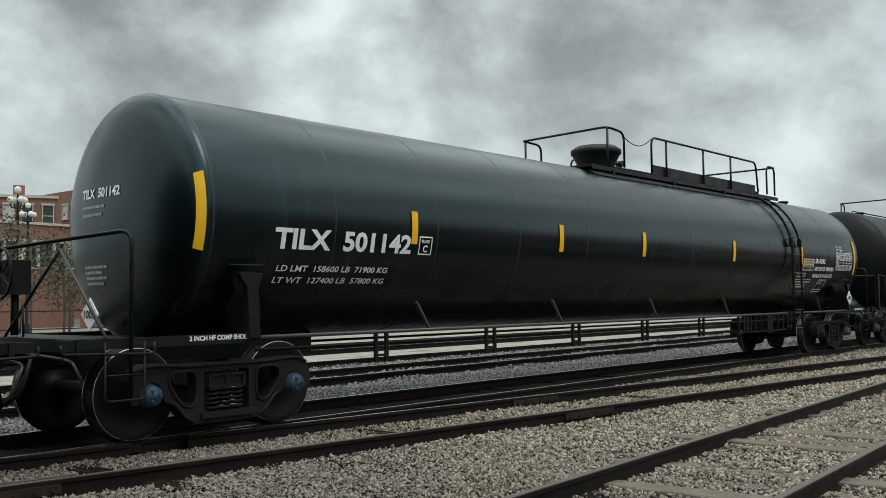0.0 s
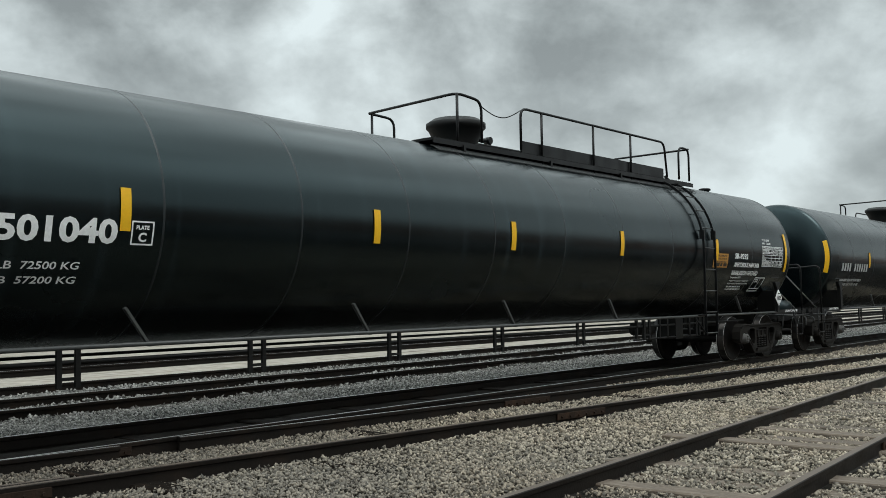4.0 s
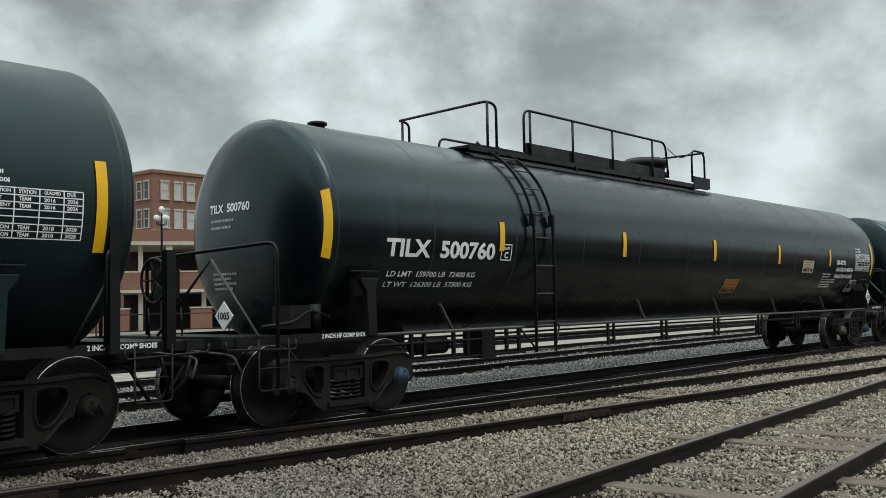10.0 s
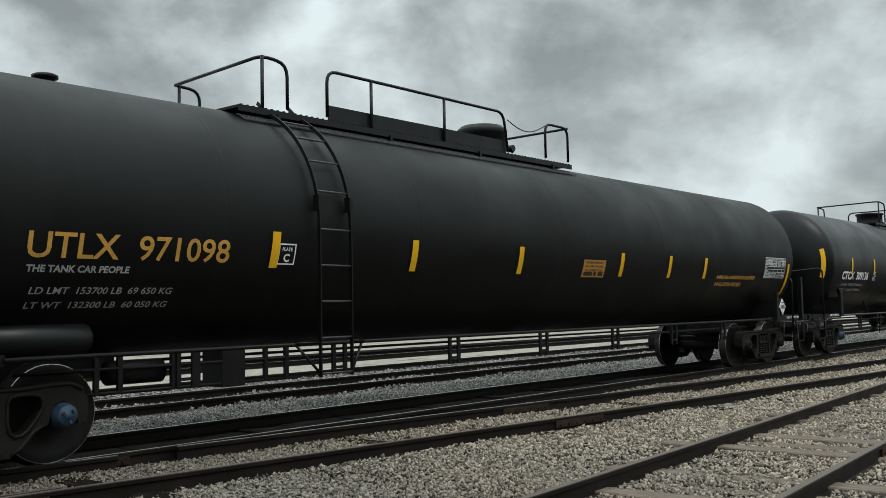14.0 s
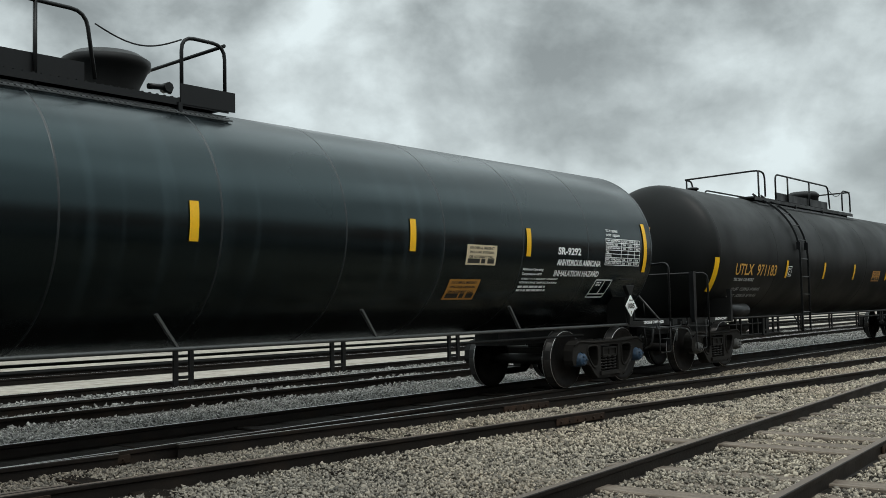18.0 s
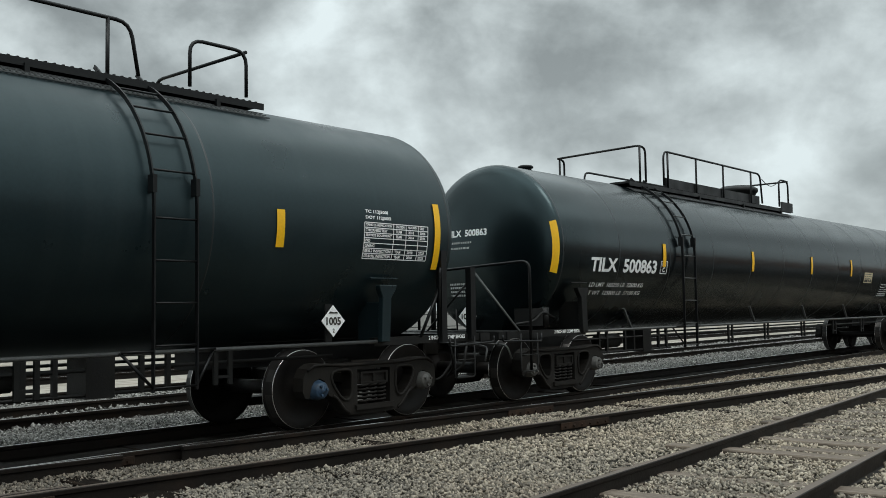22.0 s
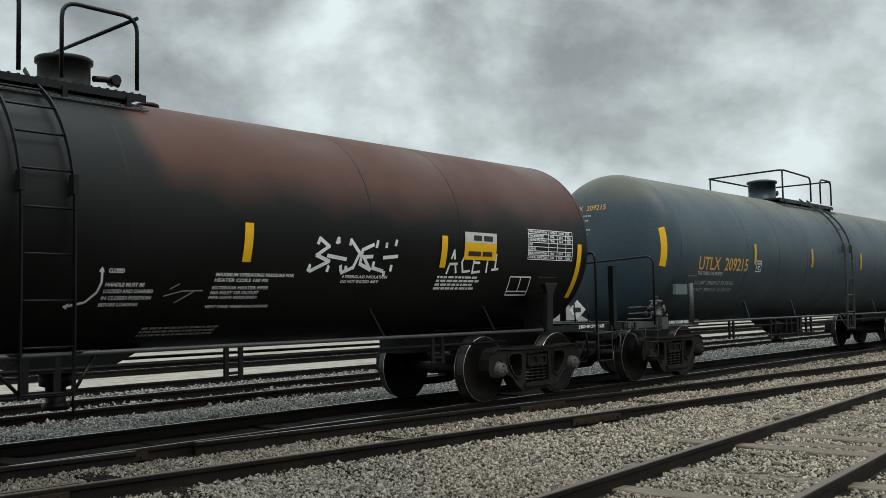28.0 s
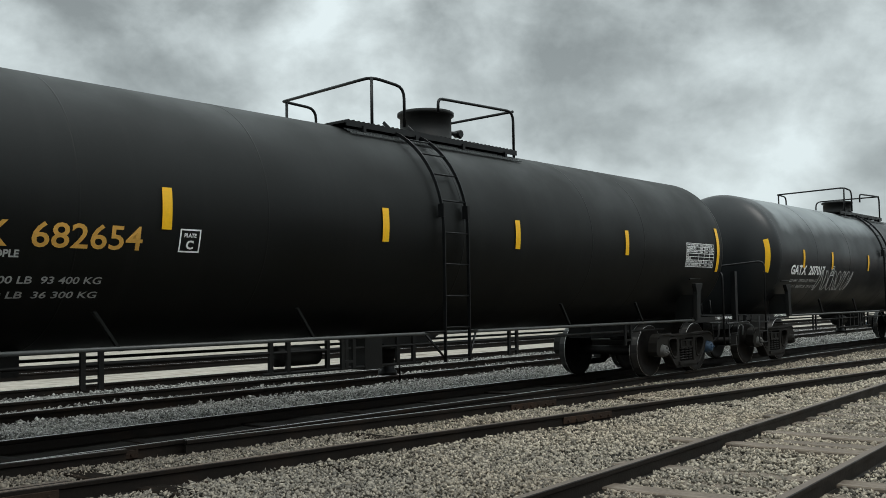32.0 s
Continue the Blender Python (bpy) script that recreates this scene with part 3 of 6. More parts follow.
# kind, layout of the top (A: ladder behind the dome, B: before it, M: midway), mark, number, load lines, tank paint, sticker, extras
CARS = [
    ("T", "A", "", "", (), None, "S"),
    ("T", "A", "TILX", "501142", ("158600 LB  71900 KG", "127400 LB  57800 KG"), None, "SN"),
    ("U", "B", "UTLX", "971252", ("155300 LB  70 400 KG", "130700 LB  59 300 KG"), None, "O"),
    ("T", "A", "TILX", "500967", ("160600 LB  72800 KG", "125400 LB  56900 KG"), None, "OH"),
    ("T", "A", "TILX", "501040", ("159900 LB  72500 KG", "126100 LB  57200 KG"), None, "O"),
    ("T", "A", "", "", (), None, "F"),
    ("T", "B", "TILX", "501078", ("158700 LB  72000 KG", "127300 LB  57700 KG"), None, "S"),
    ("T", "A", "TILX", "501137", ("158100 LB  71700 KG", "127900 LB  58000 KG"), None, "S"),
    ("Q", "B", "SHQX", "10544", ("161800 LB  73350 KG", "124200 LB  56350 KG"), None, "O"),
    ("T", "B", "TILX", "500760", ("159700 LB  72400 KG", "126300 LB  57300 KG"), None, "SO"),
    ("T", "A", "TILX", "501129", ("158200 LB  71800 KG", "127800 LB  57900 KG"), None, "SF"),
    ("Q", "A", "SHQX", "10797", ("162000 LB  73450 KG", "124000 LB  56250 KG"), None, "O"),
    ("U", "B", "UTLX", "971098", ("153700 LB  69 650 KG", "132300 LB  60 050 KG"), None, "O"),
    ("C", "M", "CTCX", "309136", ("193000 LB  87500 KG", "70000 LB  31800 KG"), None, ""),
    ("T", "B", "", "", (), None, "SS"),
    ("T", "B", "TILX", "500934", ("159800 LB  72500 KG", "126200 LB  57200 KG"), None, "SO"),
    ("U", "B", "UTLX", "971183", ("153500 LB  69 600 KG", "132500 LB  60 100 KG"), None, "O"),
    ("T", "B", "TILX", "501002", ("160600 LB  72800 KG", "125400 LB  56900 KG"), None, "OG"),
    ("Q", "A", "SHQX", "10728", ("162000 LB  73450 KG", "124000 LB  56250 KG"), None, "O"),
    ("T", "B", "TILX", "500863", ("160200 LB  72600 KG", "125800 LB  57100 KG"), None, "S"),
    ("T", "B", "TILX", "501093", ("158400 LB  71800 KG", "127600 LB  57900 KG"), None, "S"),
    ("T", "A", "TILX", "500996", ("160200 LB  72600 KG", "125800 LB  57100 KG"), None, "S"),
    ("T", "A", "", "", (), None, "S"),
    ("R", "M", "TILX", "251100", ("188500 LB  85500 KG", "74500 LB  33800 KG"), TANK_R, "R"),
    ("B", "M", "UTLX", "209215", ("209200 LB  83 500 KG", "78800 LB  36 050 KG"), None, "B"),
    ("B", "M", "UTLX", "212513", ("209200 LB  83 500 KG", "78800 LB  36 050 KG"), None, "BW"),
    ("P", "M", "PNWX", "702904", ("205700  93300KG", "80300  36400KG"), None, "P"),
    ("V", "M", "UTLX", "682654", ("205900 LB  93 400 KG", "80100 LB  36 300 KG"), None, "U"),
    ("C", "M", "GATX", "207017", ("199700 LB  90590 KG", "86300 LB  39150 KG"), TANK_W, "G"),
    ("C", "M", "", "", (), None, ""),
]

# ---- lettering: every string once, as flat meshes ----
WORDS = set()


def words_of(spec):
    kind, lay, mark, num, loads, paint, extra = spec
    w = []
    if mark:
        w += [mark + "  " + num]
    for a, b in zip(("LD LMT", "LT WT"), loads):
        w.append(a + "  " + b)
    return w


for spec_ in CARS:
    WORDS.update(words_of(spec_))
WORDS.update(("THE TANK CAR PEOPLE", "SR-9292", "ANHYDROUS AMMONIA", "INHALATION HAZARD", "1005", "2", "2 INCH HF COMP SHOES", "PLATE", "C", "AMMONIA,ANHYDROUS,LIQUEFIED", "TC 112J500I", "DOT 112J500I", "Minimum Operating", "Temperature -30°F",
              "4 INCH FIBERGLASS", "INSULATION", "EXTERIOR HEATER PIPES MAXIMUM", "OPERATING PRESSURE 150 PSI", "DO NOT EXCEED 340 DEG F", "TESTED 05-2022", "NO INLET OR OUTLET", "PIPE CAPS REQUIRED", "VENT TANK", "WHEN UNLOADING",
              "CLOSED", "HANDLE MUST BE", "LOCKED AND CHAINED", "IN CLOSED POSITION", "BEFORE LOADING", "MAXIMUM OPERATING PRESSURE FOR", "HEATER COILS 150 PSI", "EXTERIOR HEATER PIPES", "VENT TANK WHEN UNLOADING", "3475", 
              "FOR CHEMICAL EMERGENCY", "SPILL, LEAK, EXPOSURE,", "OR ACCIDENT CALL", "6 FIBERGLASS INSULATION", "SUBJECT TO A SECURITY AGREEMENT", "WITH THE SURFACE TRANSPORTATION BOARD", "TANK QUALIFICATION", "THICKNESS TEST", "SERVICE EQUIPMENT", "PRD", "LINING", "88.B.2 INSPECTION", "STUB SILL INSPECTION", "STATION", "QUALIFIED", "DUE", "TEAM", "2016", "2018", "2026", "2028", "DO NOT EXCEED 400°F"))
TEXTS = {}
made_ = []
for w_ in sorted(WORDS):
    cu = bpy.data.curves.new("lettering", "FONT")
    cu.body, cu.size, cu.resolution_u = w_, 1.0, 3
    cu.offset = 0.012 if w_[:4] == "UTLX" else 0.016 if w_[:2] in ("LD", "LT") else 0.034
    made_.append((w_, new("lettering", cu)))
bpy.context.view_layer.update()
dg_ = bpy.context.evaluated_depsgraph_get()
for w_, ob_ in made_:
    me_ = bpy.data.meshes.new_from_object(ob_.evaluated_get(dg_))
    n_ = len(me_.vertices)
    co_ = np.empty(n_ * 3)
    me_.vertices.foreach_get("co", co_)
    co_ = co_.reshape(-1, 3)
    lo_, hi_ = co_.min(0), co_.max(0)
    TEXTS[w_] = (co_, [tuple(p.vertices) for p in me_.polygons], lo_, hi_)
for w_, ob_ in made_:
    bpy.data.objects.remove(ob_)


def on_flank(x, z, lift=0.006):
    """The point of the tank's near flank at that length and height."""
    s = max(-1.0, min(1.0, (z - ZC) / R))
    return (x, -(R + lift) * math.sqrt(max(0.0, 1 - s * s)), ZC + (z - ZC) * (1 + lift / R))


def flank_text(word, x0, x1, z0, h, material, parent, label="", slant=0.0, name="lettering"):
    """Lettering wrapped on the flank, from x0 to x1 (None: natural width), base at z0, height h."""
    key = ("lettering", R, word, x0, x1, z0, h, slant, material.name)
    if key not in MESHES:
        co, polys, lo, hi = TEXTS[word]
        sc = h / (hi[1] - lo[1])
        sx = sc if x1 is None else (x1 - x0) / (hi[0] - lo[0])
        # heights run along the curved plate
        a0 = math.asin(max(-1, min(1, (z0 - ZC) / R)))
        vs = []
        for c in co:
            a = a0 + (c[1] - lo[1]) * sc / R
            r = R + 0.006
            vs.append((x0 + (c[0] - lo[0]) * sx + slant * (c[1] - lo[1]) * sc, -r * math.cos(a), ZC + r * math.sin(a)))
        me = bpy.data.meshes.new("lettering")
        me.from_pydata(vs, [], polys)
        me.materials.append(material)
        MESHES[key] = me
    return piece(name, MESHES[key], parent, None, label)


def flank_patch(bm, x0, x1, z0, z1, lift=0.005, n=4, slant=0.0):
    rows = []
    for i in range(n + 1):
        z = z0 + (z1 - z0) * i / n
        k = slant * (z - z0)
        rows.append((bm.verts.new(on_flank(x0 + k, z, lift)), bm.verts.new(on_flank(x1 + k, z, lift))))
    for (a, b), (c, d) in zip(rows, rows[1:]):
        bm.faces.new((a, b, d, c)).smooth = True


def bars(bm, x0, x1, z0, z1, rows, rng, lift=0.008, slant=0.0):
    """Rows of short strokes that stand for print too small to read."""
    h = (z1 - z0) / (rows * 1.7 - 0.7)
    for i in range(rows):
        z = z1 - h - i * h * 1.7
        x = x0
        end = x1 - rng.random() * 0.25 * (x1 - x0)
        while x < end:
            w = h * rng.uniform(1.2, 4.5)
            flank_patch(bm, x, min(x + w, x1), z, z + h, lift, 1, slant)
            x += w + h * rng.uniform(0.5, 0.9)


# where the heads begin, from the couplers; their depth and fullness: front, then rear
HEADS = {"T": ((1.40, 0.32, 1.1), (0.60, 0.42, 1.0)), "U": ((1.20, 0.52, 1.0), (0.60, 0.42, 1.0)), "Q": ((1.30, 0.42, 1.0), (0.60, 0.42, 1.0))}
SHORT = ((1.37, 0.52, 1.0), (0.60, 0.46, 1.0))


def tank_profile(length, kind):
    rows = []
    for (nose, depth, full), s in zip(HEADS.get(kind, SHORT), (1, -1)):
        if s < 0:
            nose = length - nose
        rows.append([(nose + s * depth * (1 - math.cos(math.pi / 2 * i / 16)), R * math.sin(math.pi / 2 * i / 16) ** full) for i in range(17)])
    x0, x1 = rows[0][-1][0], rows[1][-1][0]
    n = int((x1 - x0) / 1.2)
    return rows[0] + [(x0 + (x1 - x0) * i / n, R) for i in range(1, n)] + rows[1][::-1]


def build_tank(kind, length):
    def f(bm):
        lathe(bm, tank_profile(length, kind), "X", 72)
        for v in bm.verts:
            v.co.z += ZC
    return f


def seam(bm):
    lathe(bm, [(-0.014, R - 0.001), (-0.006, R + 0.0025), (0.006, R + 0.0025), (0.014, R - 0.001)], "X", 72)
    for v in bm.verts:
        v.co.z += ZC


def side_frame(bm):
    """The cast side of a truck, one casting pierced by two windows, the spring nest and open pedestals."""
    half = [(0.0, 0.735), (0.52, 0.735), (0.78, 0.755), (0.96, 0.755), (1.07, 0.70), (1.125, 0.60), (1.135, 0.45), (1.10, 0.375), (1.035, 0.37), (1.015, 0.47), (0.965, 0.555), (0.885, 0.585), (0.805, 0.555), (0.765, 0.46), (0.745, 0.385), (0.68, 0.36), (0.61, 0.315), (0.50, 0.19), (0.41, 0.135), (0.0, 0.125)]
    outer = half + [(-x, z) for x, z in half[-2:0:-1]]
    holes = [[(-0.28, 0.235), (-0.28, 0.66), (0.28, 0.66), (0.28, 0.235)]]
    tri = [(0.375, 0.60), (0.395, 0.645), (0.45, 0.665), (0.60, 0.665), (0.67, 0.648), (0.70, 0.60), (0.69, 0.535), (0.64, 0.45), (0.56, 0.355), (0.50, 0.315), (0.44, 0.31), (0.395, 0.345), (0.375, 0.43)]
    holes += [tri, [(-x, z) for x, z in tri]]
    for y, grow in ((-0.085, 0.0), (0.085, 0.0)):
        loops, edges = [], []
        for lp in [outer] + holes:
            vs = [bm.verts.new((x, y, z)) for x, z in lp]
            loops.append(vs)
            edges += [bm.edges.new((a, b)) for a, b in zip(vs, vs[1:] + vs[:1])]
        bmesh.ops.triangle_fill(bm, use_beauty=True, use_dissolve=False, edges=edges)
        if y > 0:
            for a, b in zip(front, loops):
                for i in range(len(a)):
                    j = (i + 1) % len(a)
                    bm.faces.new((a[i], a[j], b[j], b[i]))
        front = loops
    # raised lips round the windows and along the chords
    for lp in [tri, [(-x, z) for x, z in tri]]:
        tube(bm, [(x, -0.088, z) for x, z in lp + lp[:1]], 0.018, 5, False)
    tube(bm, [(x, -0.086, z - 0.02) for x, z in [(-x, z) for x, z in half[4:0:-1]] + half[1:5]], 0.02, 5)
    tube(bm, [(x, -0.086, z + 0.02) for x, z in half[15:19]], 0.02, 5)
    tube(bm, [(-x, -0.086, z + 0.02) for x, z in half[15:19]], 0.02, 5)
    quad_box(bm, (0, 0, 0.21), (0.66, 0.25, 0.06))


def coil(bm):
    pts = []
    for i in range(41):
        a = 2 * math.pi * i / 8
        pts.append((0.066 * math.cos(a), 0.066 * math.sin(a), 0.245 + 0.23 * i / 40))
    tube(bm, pts, 0.0145, 5)


def bolster(bm):
    quad_box(bm, (0, 0, 0.55), (0.50, 2.14, 0.15))
    quad_box(bm, (0, 0, 0.68), (0.5, 0.8, 0.14))
    bmesh.ops.bevel(bm, geom=list(bm.edges), offset=0.02, segments=1, affect="EDGES")
    # ribs round the two pockets in each end
    for y in (-1.08, 1.08):
        for z in (0.49, 0.61):
            quad_box(bm, (0, y, z), (0.46, 0.03, 0.025))
        for x in (-0.215, 0.0, 0.215):
            quad_box(bm, (x, y, 0.55), (0.035, 0.03, 0.095))


def wheelset(bm):
    """Axle with two flanged wheels, at its own centre; treads carry the second material."""
    prof = [(0.82, 0.0), (0.82, 0.10), (0.80, 0.12), (0.785, 0.30), (0.815, 0.375), (0.818, 0.448), (0.815, 0.4555), (0.70, 0.462), (0.688, 0.487), (0.675, 0.487), (0.668, 0.45), (0.67, 0.37), (0.72, 0.30), (0.70, 0.12), (0.66, 0.10), (0.66, 0.08)]
    for s in (-1, 1):
        n0 = len(bm.faces)
        lathe(bm, [(s * y, r) for y, r in prof], "Y", 40)
        bm.faces.ensure_lookup_table()
        for f in bm.faces[n0:]:
            rr = [math.hypot(v.co.x, v.co.z) for v in f.verts]
            if min(rr) > 0.4555 and max(rr) < 0.464:
                f.material_index = 1
            elif (min(rr) > 0.446 and max(rr) < 0.457) or min(rr) > 0.486:
                f.material_index = 2
    tube(bm, [(0, -0.9, 0), (0, 0.9, 0)], 0.085, 14)


def bearing(bm):
    lathe(bm, [(-1.17, 0.0), (-1.17, 0.035), (-1.158, 0.04), (-1.158, 0.085), (-1.14, 0.098), (-1.10, 0.10), (-1.08, 0.115), (-0.93, 0.115), (-0.93, 0.08)], "Y", 20)
    for i in range(3):
        a = 2 * math.pi * i / 3
        c = Vector((0.058 * math.cos(a), 0, 0.058 * math.sin(a)))
        tube(bm, [c + Vector((0, -1.155, 0)), c + Vector((0, -1.185, 0))], 0.016, 6)


def coupler(bm):
    quad_box(bm, (0.42, 0, 0.84), (0.8, 0.16, 0.16))
    prism(bm, [(-0.16, 0.70), (0.10, 0.70), (0.16, 0.76), (0.16, 0.94), (0.10, 0.98), (-0.16, 0.98)], -0.20, 0.12)
    bmesh.ops.bevel(bm, geom=list(bm.edges), offset=0.02, segments=1, affect="EDGES")


def hose(bm):
    tube(bm, bend([(0.9, -0.34, 0.78), (0.35, -0.36, 0.76), (0.22, -0.36, 0.55), (0.06, -0.30, 0.36), (-0.06, -0.2, 0.34)], 0.2), 0.022, 7)


def stub_sill(bm):
    quad_box(bm, (2.2, 0, 0.86), (3.6, 0.46, 0.30))
    prism(bm, [(1.75, 1.0), (3.6, 1.0), (3.4, 1.3), (1.95, 1.3)], -0.45, 0.45)


def platform(bm):
    quad_box(bm, (0.62, 0, 1.02), (0.60, 2.5, 0.03))


def end_beam(bm):
    quad_box(bm, (0.30, 0, 0.975), (0.05, 2.7, 0.12))


def side_channel(s, reach):
    def f(bm):
        prism(bm, [(0.1, 0.935), (reach, 0.935), (reach, 1.03), (0.1, 1.03)], s * 1.29 - 0.04, s * 1.29 + 0.04)
    return f


def bolster_post(bm):
    prism(bm, [(2.13, 0.98), (2.27, 0.98), (2.245, 1.50), (2.29, 1.60), (2.30, 1.65), (2.0, 1.65), (2.02, 1.60), (2.10, 1.50)], -1.41, -1.33)
    quad_box(bm, (2.19, -1.14, 1.22), (0.03, 0.40, 0.46))
    quad_box(bm, (2.15, -1.33, 1.73), (0.46, 0.03, 0.02))
    bmesh.ops.bevel(bm, geom=list(bm.edges), offset=0.006, segments=1, affect="EDGES")


def slim_post(bm):
    prism(bm, [(2.01, 0.94), (2.10, 0.94), (2.09, 1.57), (2.02, 1.57)], -1.42, -1.34)
    quad_box(bm, (2.05, -1.1, 1.2), (0.03, 0.5, 0.4))


def pipe_post(bm):
    tube(bm, [(2.19, -1.38, 0.99), (2.19, -1.38, 1.68)], 0.05, 10)
    quad_box(bm, (2.28, -1.37, 1.81), (0.36, 0.02, 0.022))


def end_rail(bm):
    tube(bm, bend([(0.79, -1.38, 0.46), (0.79, -1.38, 2.03), (0.30, 0.30, 1.90), (0.30, 0.30, 1.05)], 0.14, 5), 0.021, 8)


def end_rail_rear(bm):
    tube(bm, bend([(0.47, -1.38, 0.50), (0.47, -1.38, 2.04), (0.30, 0.30, 1.92), (0.30, 0.30, 1.05)], 0.14, 5), 0.021, 8)


def brace_rear(bm):
    tube(bm, [(0.71, -0.70, 1.68), (0.82, -1.36, 1.03)], 0.018, 7)


def post_rear(bm):
    quad_box(bm, (0.58, -0.70, 1.40), (0.06, 0.07, 0.76))


def slim_bolster_post(bm):
    prism(bm, [(1.82, 0.98), (1.94, 0.98), (1.93, 1.48), (2.02, 1.60), (2.03, 1.63), (1.76, 1.63), (1.77, 1.60), (1.83, 1.50)], -1.40, -1.33)
    quad_box(bm, (1.88, -1.14, 1.22), (0.03, 0.40, 0.46))
    quad_box(bm, (1.90, -1.33, 1.73), (0.42, 0.03, 0.02))
    bmesh.ops.bevel(bm, geom=list(bm.edges), offset=0.006, segments=1, affect="EDGES")


def end_rail_wide(bm):
    tube(bm, bend([(1.10, -1.38, 0.50), (1.10, -1.38, 1.88), (0.30, 0.0, 1.85), (0.30, 0.0, 1.05)], 0.14, 5), 0.021, 8)


def end_rail_posts(bm):
    tube(bm, bend([(1.13, -1.36, 2.05), (0.30, 0.25, 1.98), (0.30, 0.25, 1.05)], 0.14, 5), 0.02, 8)


def end_rail_high(bm):
    tube(bm, bend([(0.92, -1.38, 0.50), (0.92, -1.38, 2.14), (0.30, 0.1, 1.98), (0.30, 0.1, 1.05)], 0.14, 5), 0.021, 8)


def end_rail_low(bm):
    tube(bm, bend([(0.88, -1.38, 0.98), (0.88, -1.38, 2.13), (0.30, 0.1, 2.0), (0.30, 0.1, 1.05)], 0.14, 5), 0.018, 8)


def end_rail_low_rear(bm):
    tube(bm, bend([(0.67, -1.38, 0.98), (0.67, -1.38, 2.13), (0.30, 0.1, 2.0), (0.30, 0.1, 1.05)], 0.14, 5), 0.018, 8)


def end_rail_tall(bm):
    tube(bm, bend([(1.10, -1.38, 0.98), (1.10, -1.38, 2.22), (0.30, 0.1, 2.02), (0.30, 0.1, 1.05)], 0.14, 5), 0.021, 8)


def stub_post(bm):
    tube(bm, [(0.45, -1.38, 0.99), (0.45, -1.38, 1.88)], 0.026, 8)


def corner_grab(bm):
    tube(bm, bend([(1.20, -1.37, 1.0), (1.20, -1.40, 1.84), (1.14, -1.37, 1.90)], 0.07), 0.017, 7)


def step(bm):
    tube(bm, bend([(0.52, -1.40, 1.0), (0.52, -1.40, 0.47), (0.92, -1.40, 0.47), (0.92, -1.40, 1.0)], 0.05), 0.011, 7)
    tube(bm, [(0.52, -1.40, 0.70), (0.92, -1.40, 0.70)], 0.008, 7)


def brace(bm):
    tube(bm, [(0.50, -0.62, 1.87), (0.56, -1.35, 1.03)], 0.016, 7)


def end_post(bm):
    quad_box(bm, (0.52, -1.35, 1.43), (0.10, 0.09, 0.94))


def corner_post(bm):
    quad_box(bm, (1.12, -1.36, 1.52), (0.10, 0.09, 1.16))


def post_brace(bm):
    tube(bm, [(1.14, -1.36, 1.66), (1.51, -1.34, 1.02)], 0.02, 6)


def thin_post(bm):
    quad_box(bm, (0.39, -1.35, 1.44), (0.10, 0.09, 0.98))


def uncouple_lever(bm):
    tube(bm, bend([(0.22, -1.25, 0.86), (0.22, -0.45, 0.90), (0.1, -0.2, 0.95), (0.1, 0.02, 0.98)], 0.08), 0.014, 6)
    tube(bm, bend([(0.22, -1.25, 0.86), (0.22, -1.38, 0.84), (0.30, -1.4, 0.66)], 0.05), 0.014, 6)


def brake_stand(bm):
    quad_box(bm, (0.42, 0.12, 1.62), (0.20, 0.26, 0.34))
    tube(bm, [(0.42, 0.12, 1.05), (0.42, 0.12, 1.5)], 0.04, 8)


def brake_wheel(bm):
    n = 18
    pts = [(0.27, 0.12 + 0.25 * math.cos(2 * math.pi * i / n), 1.66 + 0.25 * math.sin(2 * math.pi * i / n)) for i in range(n + 1)]
    tube(bm, pts, 0.016, 6, False)
    for i in range(5):
        a = 2 * math.pi * i / 5
        tube(bm, [(0.29, 0.12, 1.66), (0.27, 0.12 + 0.25 * math.cos(a), 1.66 + 0.25 * math.sin(a))], 0.011, 5)


def dome(bm):
    lathe(bm, [(0.0, 0.95), (0.30, 0.95), (0.31, 1.0), (0.36, 1.0), (0.37, 0.97), (0.41, 0.8), (0.42, 0.0)], "Z", 36)


def pan(bm):
    """A housing that flares towards its lid."""
    lathe(bm, [(0.0, 0.74), (0.16, 0.76), (0.29, 0.96), (0.31, 1.03), (0.36, 1.03), (0.37, 0.98), (0.41, 0.8), (0.42, 0.0)], "Z", 36)


def tall_dome(bm):
    lathe(bm, [(0.0, 0.95), (0.05, 1.1), (0.07, 1.1), (0.08, 0.95), (0.40, 0.95), (0.41, 1.05), (0.45, 1.05), (0.46, 1.0), (0.485, 0.6), (0.49, 0.0)], "Z", 32)


def dome_lever(bm):
    tube(bm, bend([(0.50, -0.1, 0.30), (0.68, -0.1, 0.32), (0.80, -0.1, 0.28)], 0.05), 0.035, 7)
    lathe_pts = [(0.74, -0.16, 0.32), (0.74, -0.04, 0.32)]
    tube(bm, lathe_pts, 0.06, 8)


def lid_handle(bm):
    tube(bm, bend([(-0.12, 0, 0.37), (-0.12, 0, 0.44), (0.12, 0, 0.44), (0.12, 0, 0.37)], 0.04), 0.014, 6)


def vent(bm):
    lathe(bm, [(0.0, 0.10), (0.06, 0.10), (0.07, 0.13), (0.10, 0.13), (0.115, 0.10), (0.12, 0.0)], "Z", 14)


